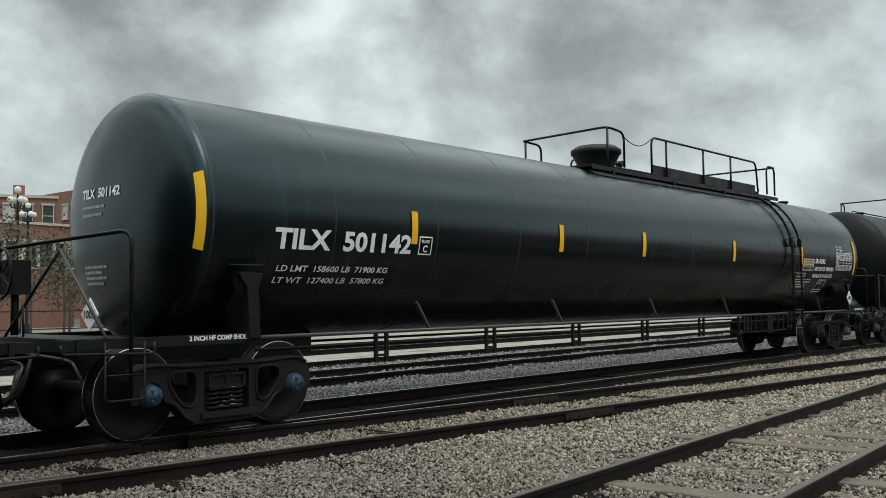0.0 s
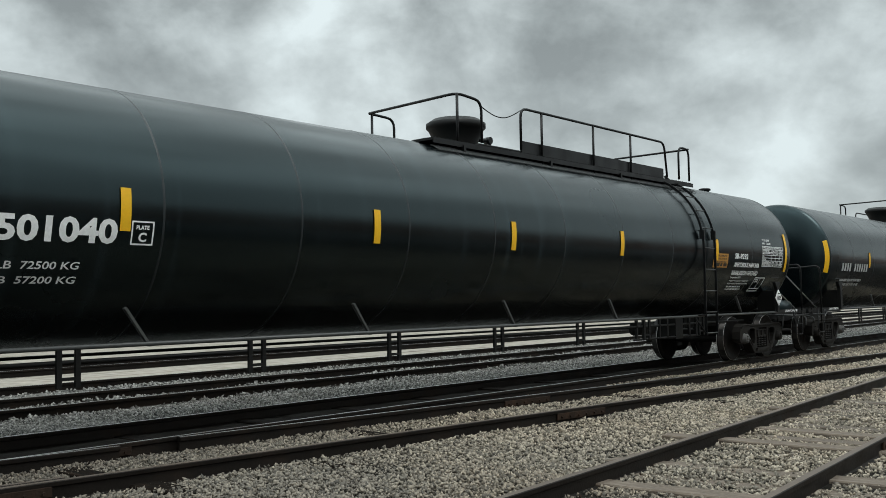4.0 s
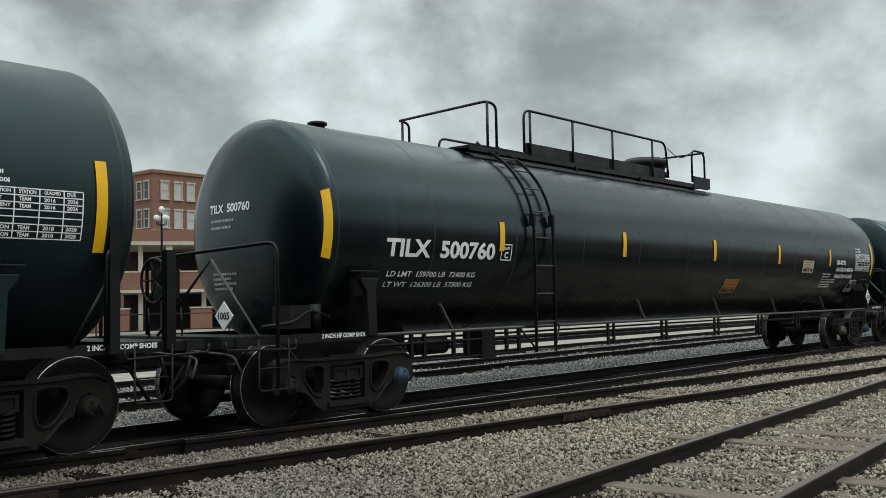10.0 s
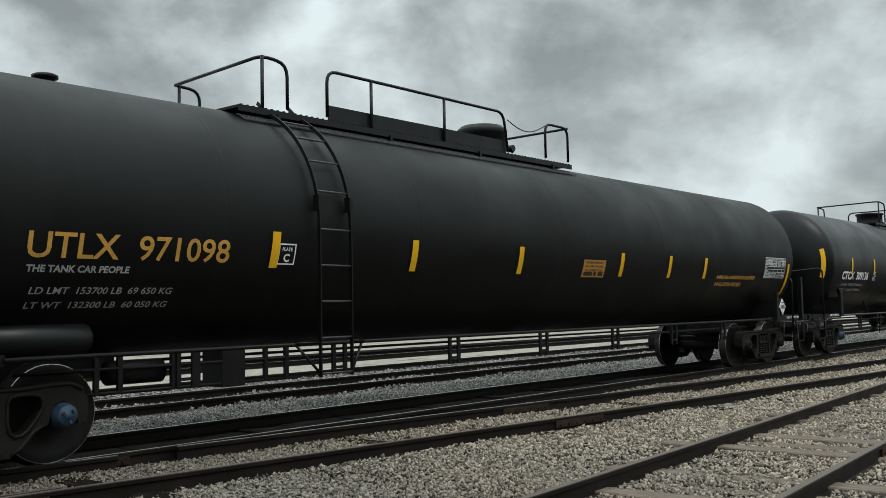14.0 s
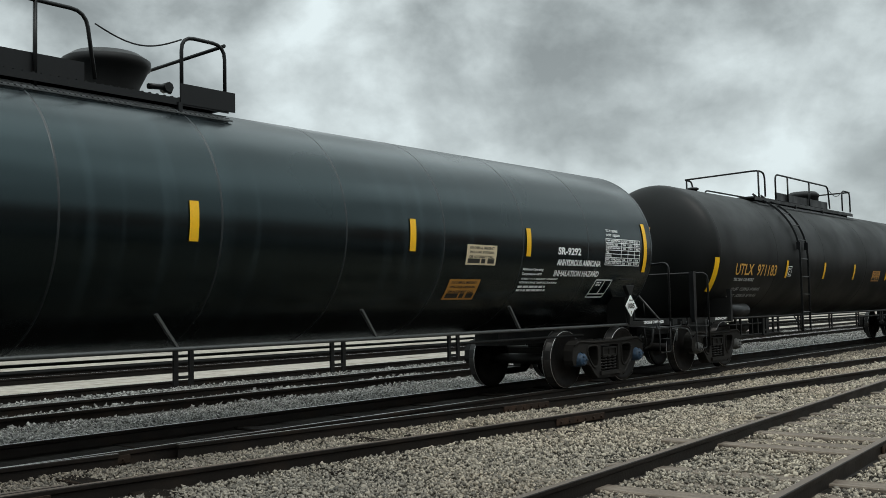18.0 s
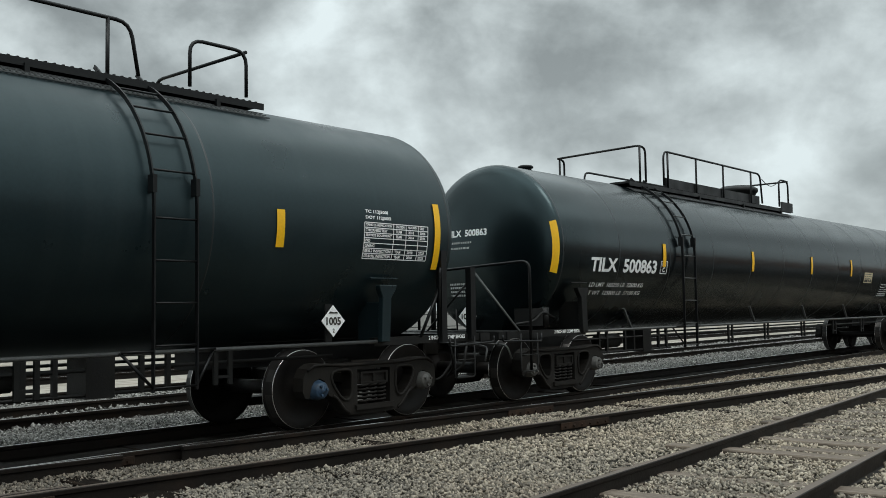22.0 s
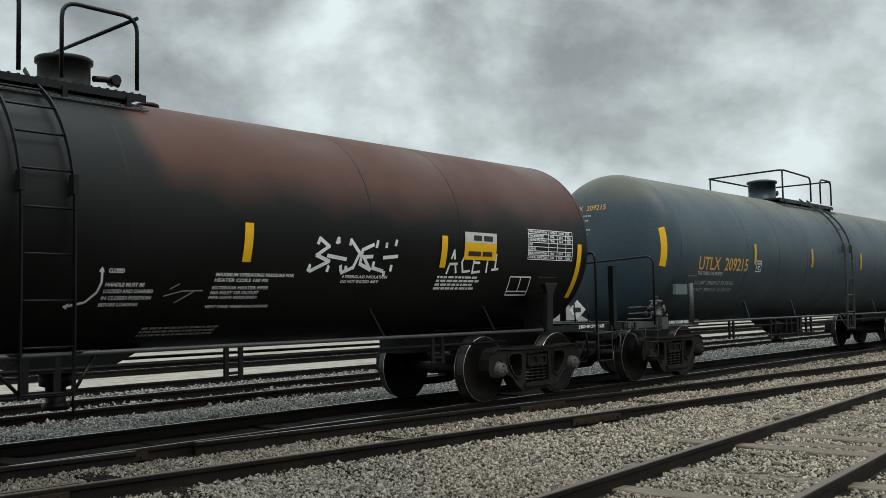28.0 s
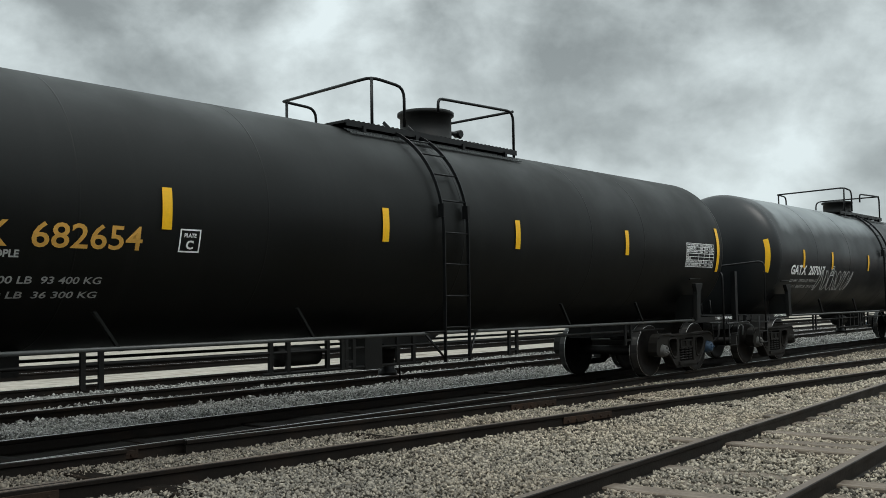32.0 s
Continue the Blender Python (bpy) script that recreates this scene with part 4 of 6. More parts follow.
def ladder_stile(off):
    def f(bm):
        pts = []
        for i in range(12):
            a = radians(66 - 66 * i / 11)
            r = R + 0.075
            pts.append((off, -r * math.cos(a), ZC + r * math.sin(a)))
        pts += [(off, -R - 0.075, 1.6), (off, -R - 0.07, 0.62)]
        pts = [(off, -0.42, TOP + 0.10)] + pts
        rows = []
        for i, p in enumerate(pts):
            a, b = Vector(pts[max(0, i - 1)]), Vector(pts[min(len(pts) - 1, i + 1)])
            t = (b - a).normalized()
            n = Vector((0, t.z, -t.y))
            rows.append([bm.verts.new(Vector(p) + n * sx * 0.022 + Vector((sy * 0.008, 0, 0))) for sx, sy in ((-1, -1), (1, -1), (1, 1), (-1, 1))])
        for a, b in zip(rows, rows[1:]):
            for i in range(4):
                bm.faces.new((a[i], a[(i + 1) % 4], b[(i + 1) % 4], b[i]))
        bm.faces.new(rows[0][::-1])
        bm.faces.new(rows[-1])
    return f


LADDER_W = 0.48


def rung(bm):
    tube(bm, [(-LADDER_W / 2, 0, 0), (LADDER_W / 2, 0, 0)], 0.0115, 6)


def ladder_foot(s):
    def f(bm):
        tube(bm, [(s * LADDER_W / 2, -R - 0.07, 1.0), (s * (LADDER_W / 2 + 0.28), -R + 0.02, 1.0)], 0.016, 6)
        tube(bm, [(s * LADDER_W / 2, -R - 0.07, 0.66), (s * (LADDER_W / 2 + 0.28), -R + 0.04, 1.0)], 0.016, 6)
    return f




def rung_places():
    r = R + 0.075
    return [(-r, z) for z in (0.66, 1.05, 1.45, 1.85, 2.25)] + [(-r * math.cos(radians(a)), ZC + r * math.sin(radians(a))) for a in (14, 29, 43, 56)]



# slope start, end of its short leg, peak, foot of the arch; second rail from, to, its posts; end hoop; dome and its radius; ladder; walkway
TOPS = {
    "TA": (8.0, 8.46, 10.55, 11.12, 12.12, 17.0, (12.7, 14.28, 15.58), (17.5, 17.95), 11.58, 0.46, 17.0, (9.95, 18.0)),
    "TB": (3.85, 4.08, 5.50, 5.72, 6.43, 11.2, (6.60, 7.83, 9.12, 10.58), (12.22, 12.79), 11.85, 0.46, 5.70, (5.0, 12.8)),
    "UB": (4.12, 4.43, 5.69, 6.07, 6.72, 10.52, (7.51, 9.0), (11.56, 12.23), 11.0, 0.42, 6.0, (5.3, 12.25)),
    "QB": (3.53, 4.03, 5.19, 5.83, 6.44, 10.93, (6.93, 8.69, 10.44), (11.56, 12.24), 11.2, 0.43, 5.55, (4.7, 12.25)),
    "QA": (7.45, 7.98, 10.26, 10.9, 11.56, 15.95, (12.05, 13.88, 15.6), (16.58, 17.34), 11.12, 0.43, 15.8, (9.75, 17.55)),
    "RM": (6.51, 6.67, 8.35, 8.55, None, None, (), (8.97, 9.78), 9.45, 0.28, 8.45, (7.4, 9.85)),
    "BM": (6.2, None, 8.52, 10.28, None, None, (), (10.93, 11.68), 9.41, 0.34, 10.22, (8.2, 11.65)),
    "PM": (7.6, None, 8.58, 9.86, None, None, (), (10.38, 10.66), 9.19, 0.31, 9.78, (8.35, 10.7)),
    "VM": (6.6, 7.12, 8.46, 9.08, None, None, (), (9.78, 11.55), 10.5, 0.41, 9.1, (7.95, 11.55)),
    "CM": (6.6, 7.12, 8.46, 9.08, None, None, (), (9.78, 11.55), 10.5, 0.41, 9.1, (7.95, 11.55)),
}


def top_layout(kind, lay):
    """Pipes, posts, walkway and dome along the top."""
    s0, s1, pk, ar, r0, r1, posts, (h0, h1), dome_x, dome_r, lad, wlk = TOPS[kind + lay]
    z0, z1, lo, y = TOP + 0.04, {"B": 4.39, "R": 4.37, "P": 4.31, "V": 4.31}.get(kind, 4.345), 3.76, -0.6
    fy, fx = 1.27, pk + 0.1
    zf, deep = z1 - 0.03, ZC + 0.55
    turn = fx + (ar - pk if s1 else 0.4)
    pipes = [[(fx, fy, zf), (pk, y, z1), (ar, y, z1 - 0.04), (ar, y, z0)], [(fx + 0.06, fy, zf), (fx + 0.06, fy, deep)]]
    if s1:
        pipes.append([(fx, fy, zf), (turn, fy, zf - 0.02), (turn, fy, deep)])
    else:
        pipes.append([(fx, fy, zf), (h1, fy, zf), (h1, fy, deep)])
    if r0:
        pipes.append([(r0, y, z0), (r0, y, z1), (r1 - 0.1, y, z1), (r1, y, z0)])
        pipes.append([(r0 + 0.1, fy, deep), (r0 + 0.14, fy, z1 - 0.2), (h1 - 0.6, fy, z1 - 0.2), (h1 - 0.6, fy, deep)])
    pipes.append([(h1, y, z1 - 0.02), (h1 + 0.04, fy, zf), (h1 + 0.04, fy, deep)])
    if kind in "VC":
        pipes.append([(h0, y, z0 + 0.3), (h0, y, z1 - 0.08), (h1, y, z1 - 0.02), (h1, y, TOP - 0.16)])
    else:
        pipes.append([(h0, y, z0), (h0, y, z1 - 0.02), (h1, y, z1 - 0.02), (h1, y, z0)])
    return {"pipes": pipes, "posts": (pk,) + posts, "rail_z": z1, "dome": dome_x, "dome_r": dome_r, "ladder": lad, "walk": wlk, "kick": (r0 + 0.05, r1 - 0.1) if r0 and kind != "Q" else None, "chain": ((ar, z1 - 0.12), (r0, z1 - 0.04)) if r0 and lay == "A" else ((r1, z1 - 0.1), (h0, z1 - 0.06)) if r0 else None}


def far_brace(bm):
    tube(bm, [(0.50, -0.62, 1.87), (0.36, 0.2, 1.03)], 0.016, 7)


def toe_loop(bm):
    tube(bm, bend([(0.10, -1.40, 0.99), (0.10, -1.40, 0.91), (1.02, -1.40, 0.88), (1.02, -1.40, 0.99)], 0.04), 0.014, 6)


def hose_chain(bm):
    tube(bm, [(0.2, -0.5, 1.35), (0.2, -0.52, 1.05)], 0.012, 5)
    tube(bm, bend([(0.2, -0.7, 0.9), (0.1, -0.7, 0.55), (0.0, -0.5, 0.42)], 0.1), 0.02, 6)


def sized(build, r, tall=1.0):
    def f(bm):
        build(bm)
        for v in bm.verts:
            v.co.z *= tall
            v.co.x *= r
            v.co.y *= r
    return f


def tank_car(index, spec):
    global R, ZC, TOP
    kind, lay, mark, num, loads, paint, extra = spec
    R = RADIUS[kind]
    ZC = 0.932 + 1.001 * R
    TOP = ZC + R
    rng = random.Random(100 + index)
    L = LENGTH[kind] + GAP
    mid = L / 2
    body = paint or BODY[kind]
    ink = GOLD if mark == "UTLX" else WHITE
    tint = {"T": "glossy black", "U": "matt black", "Q": "dark slate-grey", "B": "weathered blue-grey", "R": "black and oxide-brown", "V": "matt black"}.get(kind, "satin black")
    if paint is TANK_W:
        tint = "black, pale-topped"
    size = "long pressure tank car" if kind in "TUQ" else "short tank car"
    car = new("tank_car")
    tagged(car, f"{tint} {size} with {'ochre' if ink is GOLD else 'white'} stencilling on the rails", "tank car", "cars of the train")
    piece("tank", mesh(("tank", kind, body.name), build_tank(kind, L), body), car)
    (hn, hd, hf), (tn, td, tf) = HEADS.get(kind, SHORT)
    rings = [hn + hd + 0.01] + [3.39 + 1.757 * k for k in range(10)] + [L - tn - td - 0.01] if kind == "T" else [hn + hd + 0.01] + [4.66 + 1.57 * k for k in range(7)] + [L - tn - td - 0.01] if kind == "B" else [hn + hd + 0.01, 2.97, 6.15, 9.25, 12.3, 15.5] if kind == "P" else (hn + hd + 0.01, mid - 6.2 * L / 22, mid - 3.0, mid + 0.25, mid + 3.4, mid + 6.1 * L / 22, L - tn - td - 0.01)
    for i, x in enumerate(rings):
        piece("weld_seam", mesh(("weld_seam", body.name), seam, SEAM if kind in "TQ" else SEAMD if kind == "B" else body), car, pose(x, 0, 0))
    flip = Matrix.Translation((L, 0, 0)) @ Matrix.Scale(-1, 4, (1, 0, 0))
    for end in (0, 1):
        # mirrored parts get meshes of their own, so that no object carries a negative scale
        def ended(name, build, *mats, name_key=None):
            def f(bm):
                build(bm)
                if end:
                    for v in bm.verts:
                        v.co.x = L - v.co.x
            return piece(name, mesh((name, kind if end else "", end, mats[0].name), f, *mats), car)
        plat = FRAME if kind != "B" else PIPE
        ended("stub_sill", stub_sill, FRAME)
        ended("platform", platform, plat)
        ended("end_beam", end_beam, FRAME)
        reach = 1.9 if kind == "T" and end else 2.57 if kind == "B" else 2.32
        ended("side_channel", side_channel(-1, reach), plat)
        ended("far_channel", side_channel(1, reach), plat)
        ended("bolster_post", slim_post if kind == "U" else pipe_post if kind == "B" else slim_bolster_post if kind == "T" and end else bolster_post, PIPE if kind == "B" else FRAME if kind != "Q" else body)
        ended("coupler", coupler, CAST)
        ended("air_hose", hose, FRAME)
        ended("end_handrail", end_rail_wide if kind in "UV" else end_rail_posts if kind == "Q" else (end_rail_low_rear if end else end_rail_low) if kind == "B" else end_rail_tall if kind == "P" and not end else end_rail_high if kind in "PRC" else end_rail_rear if end else end_rail, RAILING)
        ended("toe_loop", toe_loop, RAILING)
        ended("hose_chain", hose_chain, FRAME)
        ended("corner_step", step, FRAME)
        ended("uncoupling_lever", uncouple_lever, PIPE)
        if kind in "QUV":
            ended("end_post", end_post, RAILING)
        if kind == "Q":
            ended("corner_post", corner_post, RAILING)
            ended("post_brace", post_brace, RAILING)
            ended("corner_grab_iron", corner_grab, RAILING)
        if kind == "T":
            ended("brace", brace_rear if end else brace, PIPE)
            ended("far_brace", far_brace, RAILING)
            if end:
                ended("end_post", post_rear, RAILING)
        elif kind == "P" and not end:
            ended("grab_post", stub_post, RAILING)
        elif end and kind not in "QUVB":
            ended("end_post", thin_post, RAILING)
        # a truck under each end
        cx = AXLE + WHEELBASE / 2 if end == 0 else L - AXLE - WHEELBASE / 2
        for y in (-1.0, 1.0):
            piece("side_frame", mesh("side_frame", side_frame, CAST), car, pose(cx, y, 0.0))
        piece("truck_bolster", mesh("truck_bolster", bolster, CAST), car, pose(cx, 0, 0))
        for dx in (-0.15, 0.0, 0.15):
            piece("coil_spring", mesh("coil_spring", coil, CAST), car, pose(cx + dx, -1.03, 0))
        blue = rng.random() < 0.65
        for dx in (-WHEELBASE / 2, WHEELBASE / 2):
            ws = piece("wheelset", mesh("wheelset", wheelset, WHEEL, TREAD, EDGE), car, pose(cx + dx, 0, WR))
            WHEELS.append((ws, index, cx + dx))
            code = CAPS.get(index, "")[dx > 0:][:1] if end == 0 else ""
            c = {"b": CAP, "g": CAPG, "d": CAST, "r": RUST}[code or ("b" if blue and rng.random() < 0.35 else rng.choice("gd"))]
            said = {CAP: "blue", CAPG: "grey", CAST: "grimy dark", RUST: "rust-red"}[c] + " bearing end cap"
            piece("bearing_cap", mesh(("bearing_cap", c.name), bearing, c), ws, None, said)
            piece("bearing_cap", mesh(("bearing_cap", c.name), bearing, c), ws, pose(0, 0, 0, 0, 0, 180), said)
    piece("brake_stand", mesh("brake_stand", brake_stand, FRAME), car)
    piece("brake_wheel", mesh("brake_wheel", brake_wheel, RAILING), car, None, "round spoked hand brake wheel")

    # pipes along the flanks, their struts and hangers
    def side_rail(sy):
        def f(bm):
            tube(bm, [(2.3, sy * 1.35, 0.985), (L - (1.88 if kind == "T" else 2.3), sy * 1.35, 0.985)], 0.022, 8)
        return f
    for sy in (-1, 1):
        piece("side_rail", mesh(("side_rail", kind, sy), side_rail(sy), PIPE if kind != "U" else FRAME), car)

    def strut(bm):
        prism(bm, [(-0.285, 1.32), (-0.262, 1.335), (0.01, 0.96), (-0.022, 0.96)], -1.36, -1.32)
    for x in STRUTS[kind + lay if kind == "T" else kind]:
        piece("strut", mesh(("strut", body.name), strut, PIPE if kind == "T" else body), car, pose(x, 0, 0))

    def hanger(bm):
        for dx in (-0.09, 0.09):
            quad_box(bm, (dx, -1.20, 0.80), (0.05, 0.03, 0.36))
        quad_box(bm, (0, -1.20, 0.70), (0.13, 0.03, 0.03))
    if kind == "T":
        hung = [4.25 + 2.13 * i for i in range(7)] if lay == "A" else [7.87, 9.68, 11.8, 13.9, 16.0]
    else:
        m = 7 if kind in "UQ" else 4
        hung = [4.2 + (L - 8.6) * i / (m - 1) for i in range(m)]
    for x in hung:
        piece("hanger", mesh("hanger", hanger, FRAME), car, pose(x, 0, 0))

    def brake_pipe(bm):
        tube(bm, [(2.6, -0.9, 0.83), (L - 2.6, -0.9, 0.83)], 0.02, 6)
        tube(bm, [(2.6, 0.9, 0.80), (L - 2.6, 0.9, 0.80)], 0.02, 6)
    piece("brake_pipe", mesh(("brake_pipe", kind), brake_pipe, FRAME), car)

    gx = 5.0 if lay == "B" else L - 5.6 if lay == "A" else L / 2 - 1.0
    gear = new("brake_gear")
    gear.parent = car
    gear.matrix_basis = pose(gx, 0, 0)
    piece("valve_body", mesh("valve_body", lambda bm: quad_box(bm, (0, -0.75, 0.76), (0.30, 0.35, 0.40)), FRAME), gear)
    piece("brake_cylinder", mesh("brake_cylinder", lambda bm: lathe(bm, [(-0.3, 0.0), (-0.3, 0.12), (0.3, 0.12), (0.34, 0.05), (0.34, 0.0)], "X", 14), FRAME), gear, pose(-1.1, -0.75, 0.78))
    piece("brake_rod", mesh("brake_rod", lambda bm: tube(bm, [(-1.7, -0.9, 0.60), (0.9, -0.9, 0.60)], 0.02, 6), FRAME), gear)
    for dx in (-1.6, -1.35, -0.75, -0.45, 0.45, 0.75):
        piece("bracket", mesh("gear_bracket", lambda bm: quad_box(bm, (0, -0.9, 0.79), (0.05, 0.04, 0.40)), FRAME), gear, pose(dx, 0, 0))
    if kind == "U" or kind == "T" and lay == "A":
        def reservoir(bm):
            k = 0.82 if kind == "T" else 1.0
            lathe(bm, [(-0.46 * k, 0.0), (-0.46 * k, 0.08), (-0.42 * k, 0.135), (0.42 * k, 0.135), (0.46 * k, 0.08), (0.46 * k, 0.0)], "X", 20)
        rx = L - 1.06 if kind == "T" else 2.68
        piece("air_reservoir", mesh(("air_reservoir", kind), reservoir, TANK_Q if kind == "T" else TANK_C), car, pose(rx, -1.12 if kind == "T" else -1.22, 1.09 if kind == "T" else 1.14), "dark grey air reservoir cylinder")
    if kind == "B":
        box_part("junction_box", (1.81, -1.38, 1.57), (0.42, 0.05, 0.18), GREY, car, "pale grey steel box")

        box_part("valve_bracket", (1.195, -1.34, 1.0), (0.21, 0.12, 0.20), PIPE, car, "blue-grey steel bracket")
    if kind in "BP":
        vx = 0.0 if kind == "B" else 0.42

        def valve_body(bm):
            lathe(bm, [(1.10, 0.0), (1.10, 0.075), (1.16, 0.075), (1.17, 0.055), (1.34, 0.06), (1.35, 0.085), (1.38, 0.085), (1.40, 0.0)], "Z", 14)
            tube(bm, bend([(0.0, 0.0, 1.39), (0.0, 0.0, 1.45), (-0.11, 0.0, 1.45)], 0.02), 0.012, 6)
        piece("valve_body", mesh("end_valve_body", valve_body, PIPE if kind == "B" else FRAME), car, pose(1.17 + vx, -1.28, 0), "grey brake valve body")

        def fittings(bm):
            r3 = random.Random(3)
            for x0, x1, z0, z1, n in ((0.86, 1.06, 1.12, 1.34, 9), (1.27, 1.46, 1.12, 1.26, 9)):
                for i in range(n):
                    x, z, y = r3.uniform(x0, x1), r3.uniform(z0, z1), r3.uniform(-1.36, -1.24)
                    d = r3.choice(((0.05, 0, 0), (0, 0.05, 0), (0, 0, 0.05)))
                    tube(bm, [(x, y, z), (x + d[0], y + d[1], z + d[2])], r3.uniform(0.018, 0.034), 7)
        piece("fittings", mesh("end_fittings", fittings, CHROME), car, pose(vx, 0, 0), "small bright pipe unions and bolts")

        def pipes(bm):
            tube(bm, [(0.30, -1.22, 1.27), (0.9, -1.27, 1.28)], 0.012, 6)
            tube(bm, [(0.30, -1.22, 1.17), (0.9, -1.27, 1.18)], 0.012, 6)
            tube(bm, bend([(0.30, -1.2, 1.08), (1.0, -1.25, 1.08), (1.0, -1.25, 1.2)], 0.05), 0.012, 6)
        piece("valve_pipes", mesh("valve_pipes", pipes, PIPE if kind == "B" else FRAME), car, pose(vx, 0, 0))
    if kind == "T" and lay == "B" or kind == "R":
        def valve_block(bm):
            quad_box(bm, (1.35, -0.95, 1.22), (0.30, 0.3, 0.26))
            tube(bm, bend([(0.8, -1.1, 1.12), (1.2, -1.15, 1.16), (1.5, -1.1, 1.3), (1.8, -1.1, 1.2)], 0.1), 0.022, 6)
            tube(bm, [(1.62, -1.05, 1.06), (1.62, -1.05, 1.36)], 0.07, 10)
        piece("valve_block", mesh("valve_block", valve_block, FRAME), car)

    if lay == "M":
        ox = 9.3 if kind == "B" else L / 2 + 0.2

        def skid(bm):
            prism(bm, [(ox - 0.75, 0.96), (ox + 0.75, 0.96), (ox + 0.32, 0.76), (ox - 0.32, 0.76)], -0.38, 0.38)
        out = piece("outlet_skid", mesh(("outlet_skid", kind), skid, FRAME), car)

        def outlet(bm):
            lathe(bm, [(0.76, 0.0), (0.76, 0.16), (0.62, 0.16), (0.60, 0.10), (0.46, 0.10), (0.44, 0.13), (0.38, 0.13), (0.38, 0.0)], "Z", 16)
        piece("outlet_valve", mesh("outlet_valve", outlet, FRAME), out, pose(ox, 0, 0))
        piece("cap_chain", mesh("cap_chain", lambda bm: tube(bm, [(0.12, -0.1, 0.7), (0.13, -0.12, 0.3)], 0.012, 5), FRAME), out, pose(ox, 0, 0))

    # the top
    g = top_layout(kind, lay)
    dz = TOP - 0.02
    pos_d = pose(g["dome"], 0.27, dz)
    if lay == "M":
        dm = piece("dome", mesh(("tall_dome", kind), sized(tall_dome, g["dome_r"], 1.25 if kind in "BV" else 1.05), FRAME if kind != "B" else TANK_Q), car, pos_d)
        piece("valve", mesh("vent", vent, RAILING), car, pose(g["dome"] - 1.0, 0.3, TOP - 0.03))
        piece("valve", mesh("vent", vent, RAILING), car, pose(g["dome"] + 0.95, 0.2, TOP))
    else:
        dm = piece("dome", mesh(("dome", kind), sized(pan if kind == "T" else dome, g["dome_r"], 1.42 if kind in "TQ" else 1.5), FRAME), car, pos_d, "round black manway housing")
        piece("valve", mesh("vent", vent, RAILING), car, pose({"A": L - 2.55, "B": 2.55}[lay] if kind == "T" else L - 4.3 if lay == "A" else 3.3, -0.1, TOP - 0.04))
    piece("lever", mesh("lever", dome_lever, RAILING), dm, pose(g["dome_r"] - 0.5, 0, 0))
    if kind in "UQ" or lay == "M":
        piece("lid_handle", mesh("lid_handle", lid_handle, RAILING), dm, pose(0, 0, 0.10 if lay == "M" else 0.04))
    w0, w1 = g["walk"]
    wk = box_part("walkway", ((w0 + w1) / 2, -0.44, TOP - 0.03), (w1 - w0, 0.40, 0.03), FRAME, car)

    def teeth(bm):
        for i in range(int((w1 - w0) / 0.09)):
            quad_box(bm, (w0 + 0.05 + i * 0.09, -0.44, TOP - 0.008), (0.022, 0.42, 0.016))
    piece("grating", mesh(("grating", kind, lay, w0), teeth, FRAME), wk)
    box_part("edge_angle", ((w0 + w1) / 2, -0.65, TOP - 0.05), (w1 - w0, 0.016, 0.075), RAILING, wk)

    def tread(bm):
        n = int((w1 - w0) / 0.06)
        for i in range(n):
            x = w0 + (w1 - w0) * (i + 0.2) / n
            for a0, a1 in ((63.2, 61.6), (60.6, 58.8)):
                vs = []
                for xx, a in ((x, a0), (x + 0.036, a0), (x + 0.036, a1), (x, a1)):
                    r = R + 0.022
                    vs.append(bm.verts.new((xx, -r * math.cos(radians(a)), ZC + r * math.sin(radians(a)))))
                bm.faces.new(vs)
        for a in (64.0, 61.1, 58.2):
            r = R + 0.02
            quad_box(bm, ((w0 + w1) / 2, -r * math.cos(radians(a)), ZC + r * math.sin(radians(a))), (w1 - w0, 0.014, 0.014))
    piece("tread_strip", mesh(("tread_strip", kind, lay, w0), tread, TREADPLATE), wk, None, "pale perforated steel tread")
    for i in range(4):
        x = w0 + (w1 - w0) * (i + 0.3) / 3.6
        box_part("bracket", (x, -0.60, TOP - 0.14), (0.05, 0.16, 0.16), RAILING, car)
    if g["kick"]:
        k0, k1 = g["kick"]
        box_part("kick_plate", ((k0 + k1) / 2, -0.565, TOP + 0.075), (k1 - k0, 0.02, 0.25), RAILING, car, "black toe board along the walkway")
        if kind == "T" and lay == "B":
            box_part("end_plate", (12.52, -0.66, TOP + 0.04), (0.72, 0.02, 0.22), RAILING, car, "black toe board at the walkway's end")
    for i, pts in enumerate(g["pipes"]):
        def f(bm, pts=pts):
            tube(bm, bend(pts, 0.16, 4), 0.0215, 7)
        piece("handrail", mesh(("handrail", kind, lay, i, w0), f, RAILING), car)
    for x in g["posts"]:
        def post(bm):
            tube(bm, [(0, -0.6, TOP - 0.14), (0, -0.6, g["rail_z"])], 0.0215, 7)
        piece("handrail_post", mesh(("handrail_post", kind), post, RAILING), car, pose(x, 0, 0))
    if g["chain"]:
        (x0, z0), (x1, z1) = g["chain"]

        def sag(bm):
            tube(bm, [(x0 + (x1 - x0) * i / 12, -0.6, z0 + (z1 - z0) * i / 12 - 0.14 * math.sin(math.pi * i / 12)) for i in range(13)], 0.009, 5)
        piece("chain", mesh(("chain", kind, lay, w0), sag, RAILING), car)
    lad_mat = RAILING if kind != "B" else PIPE
    lad = new("ladder")
    lad.parent = car
    lad.matrix_basis = pose(g["ladder"], 0, 0)
    for s in (-1, 1):
        piece("stile", mesh(("stile", s, lad_mat.name), ladder_stile(s * LADDER_W / 2), lad_mat), lad)
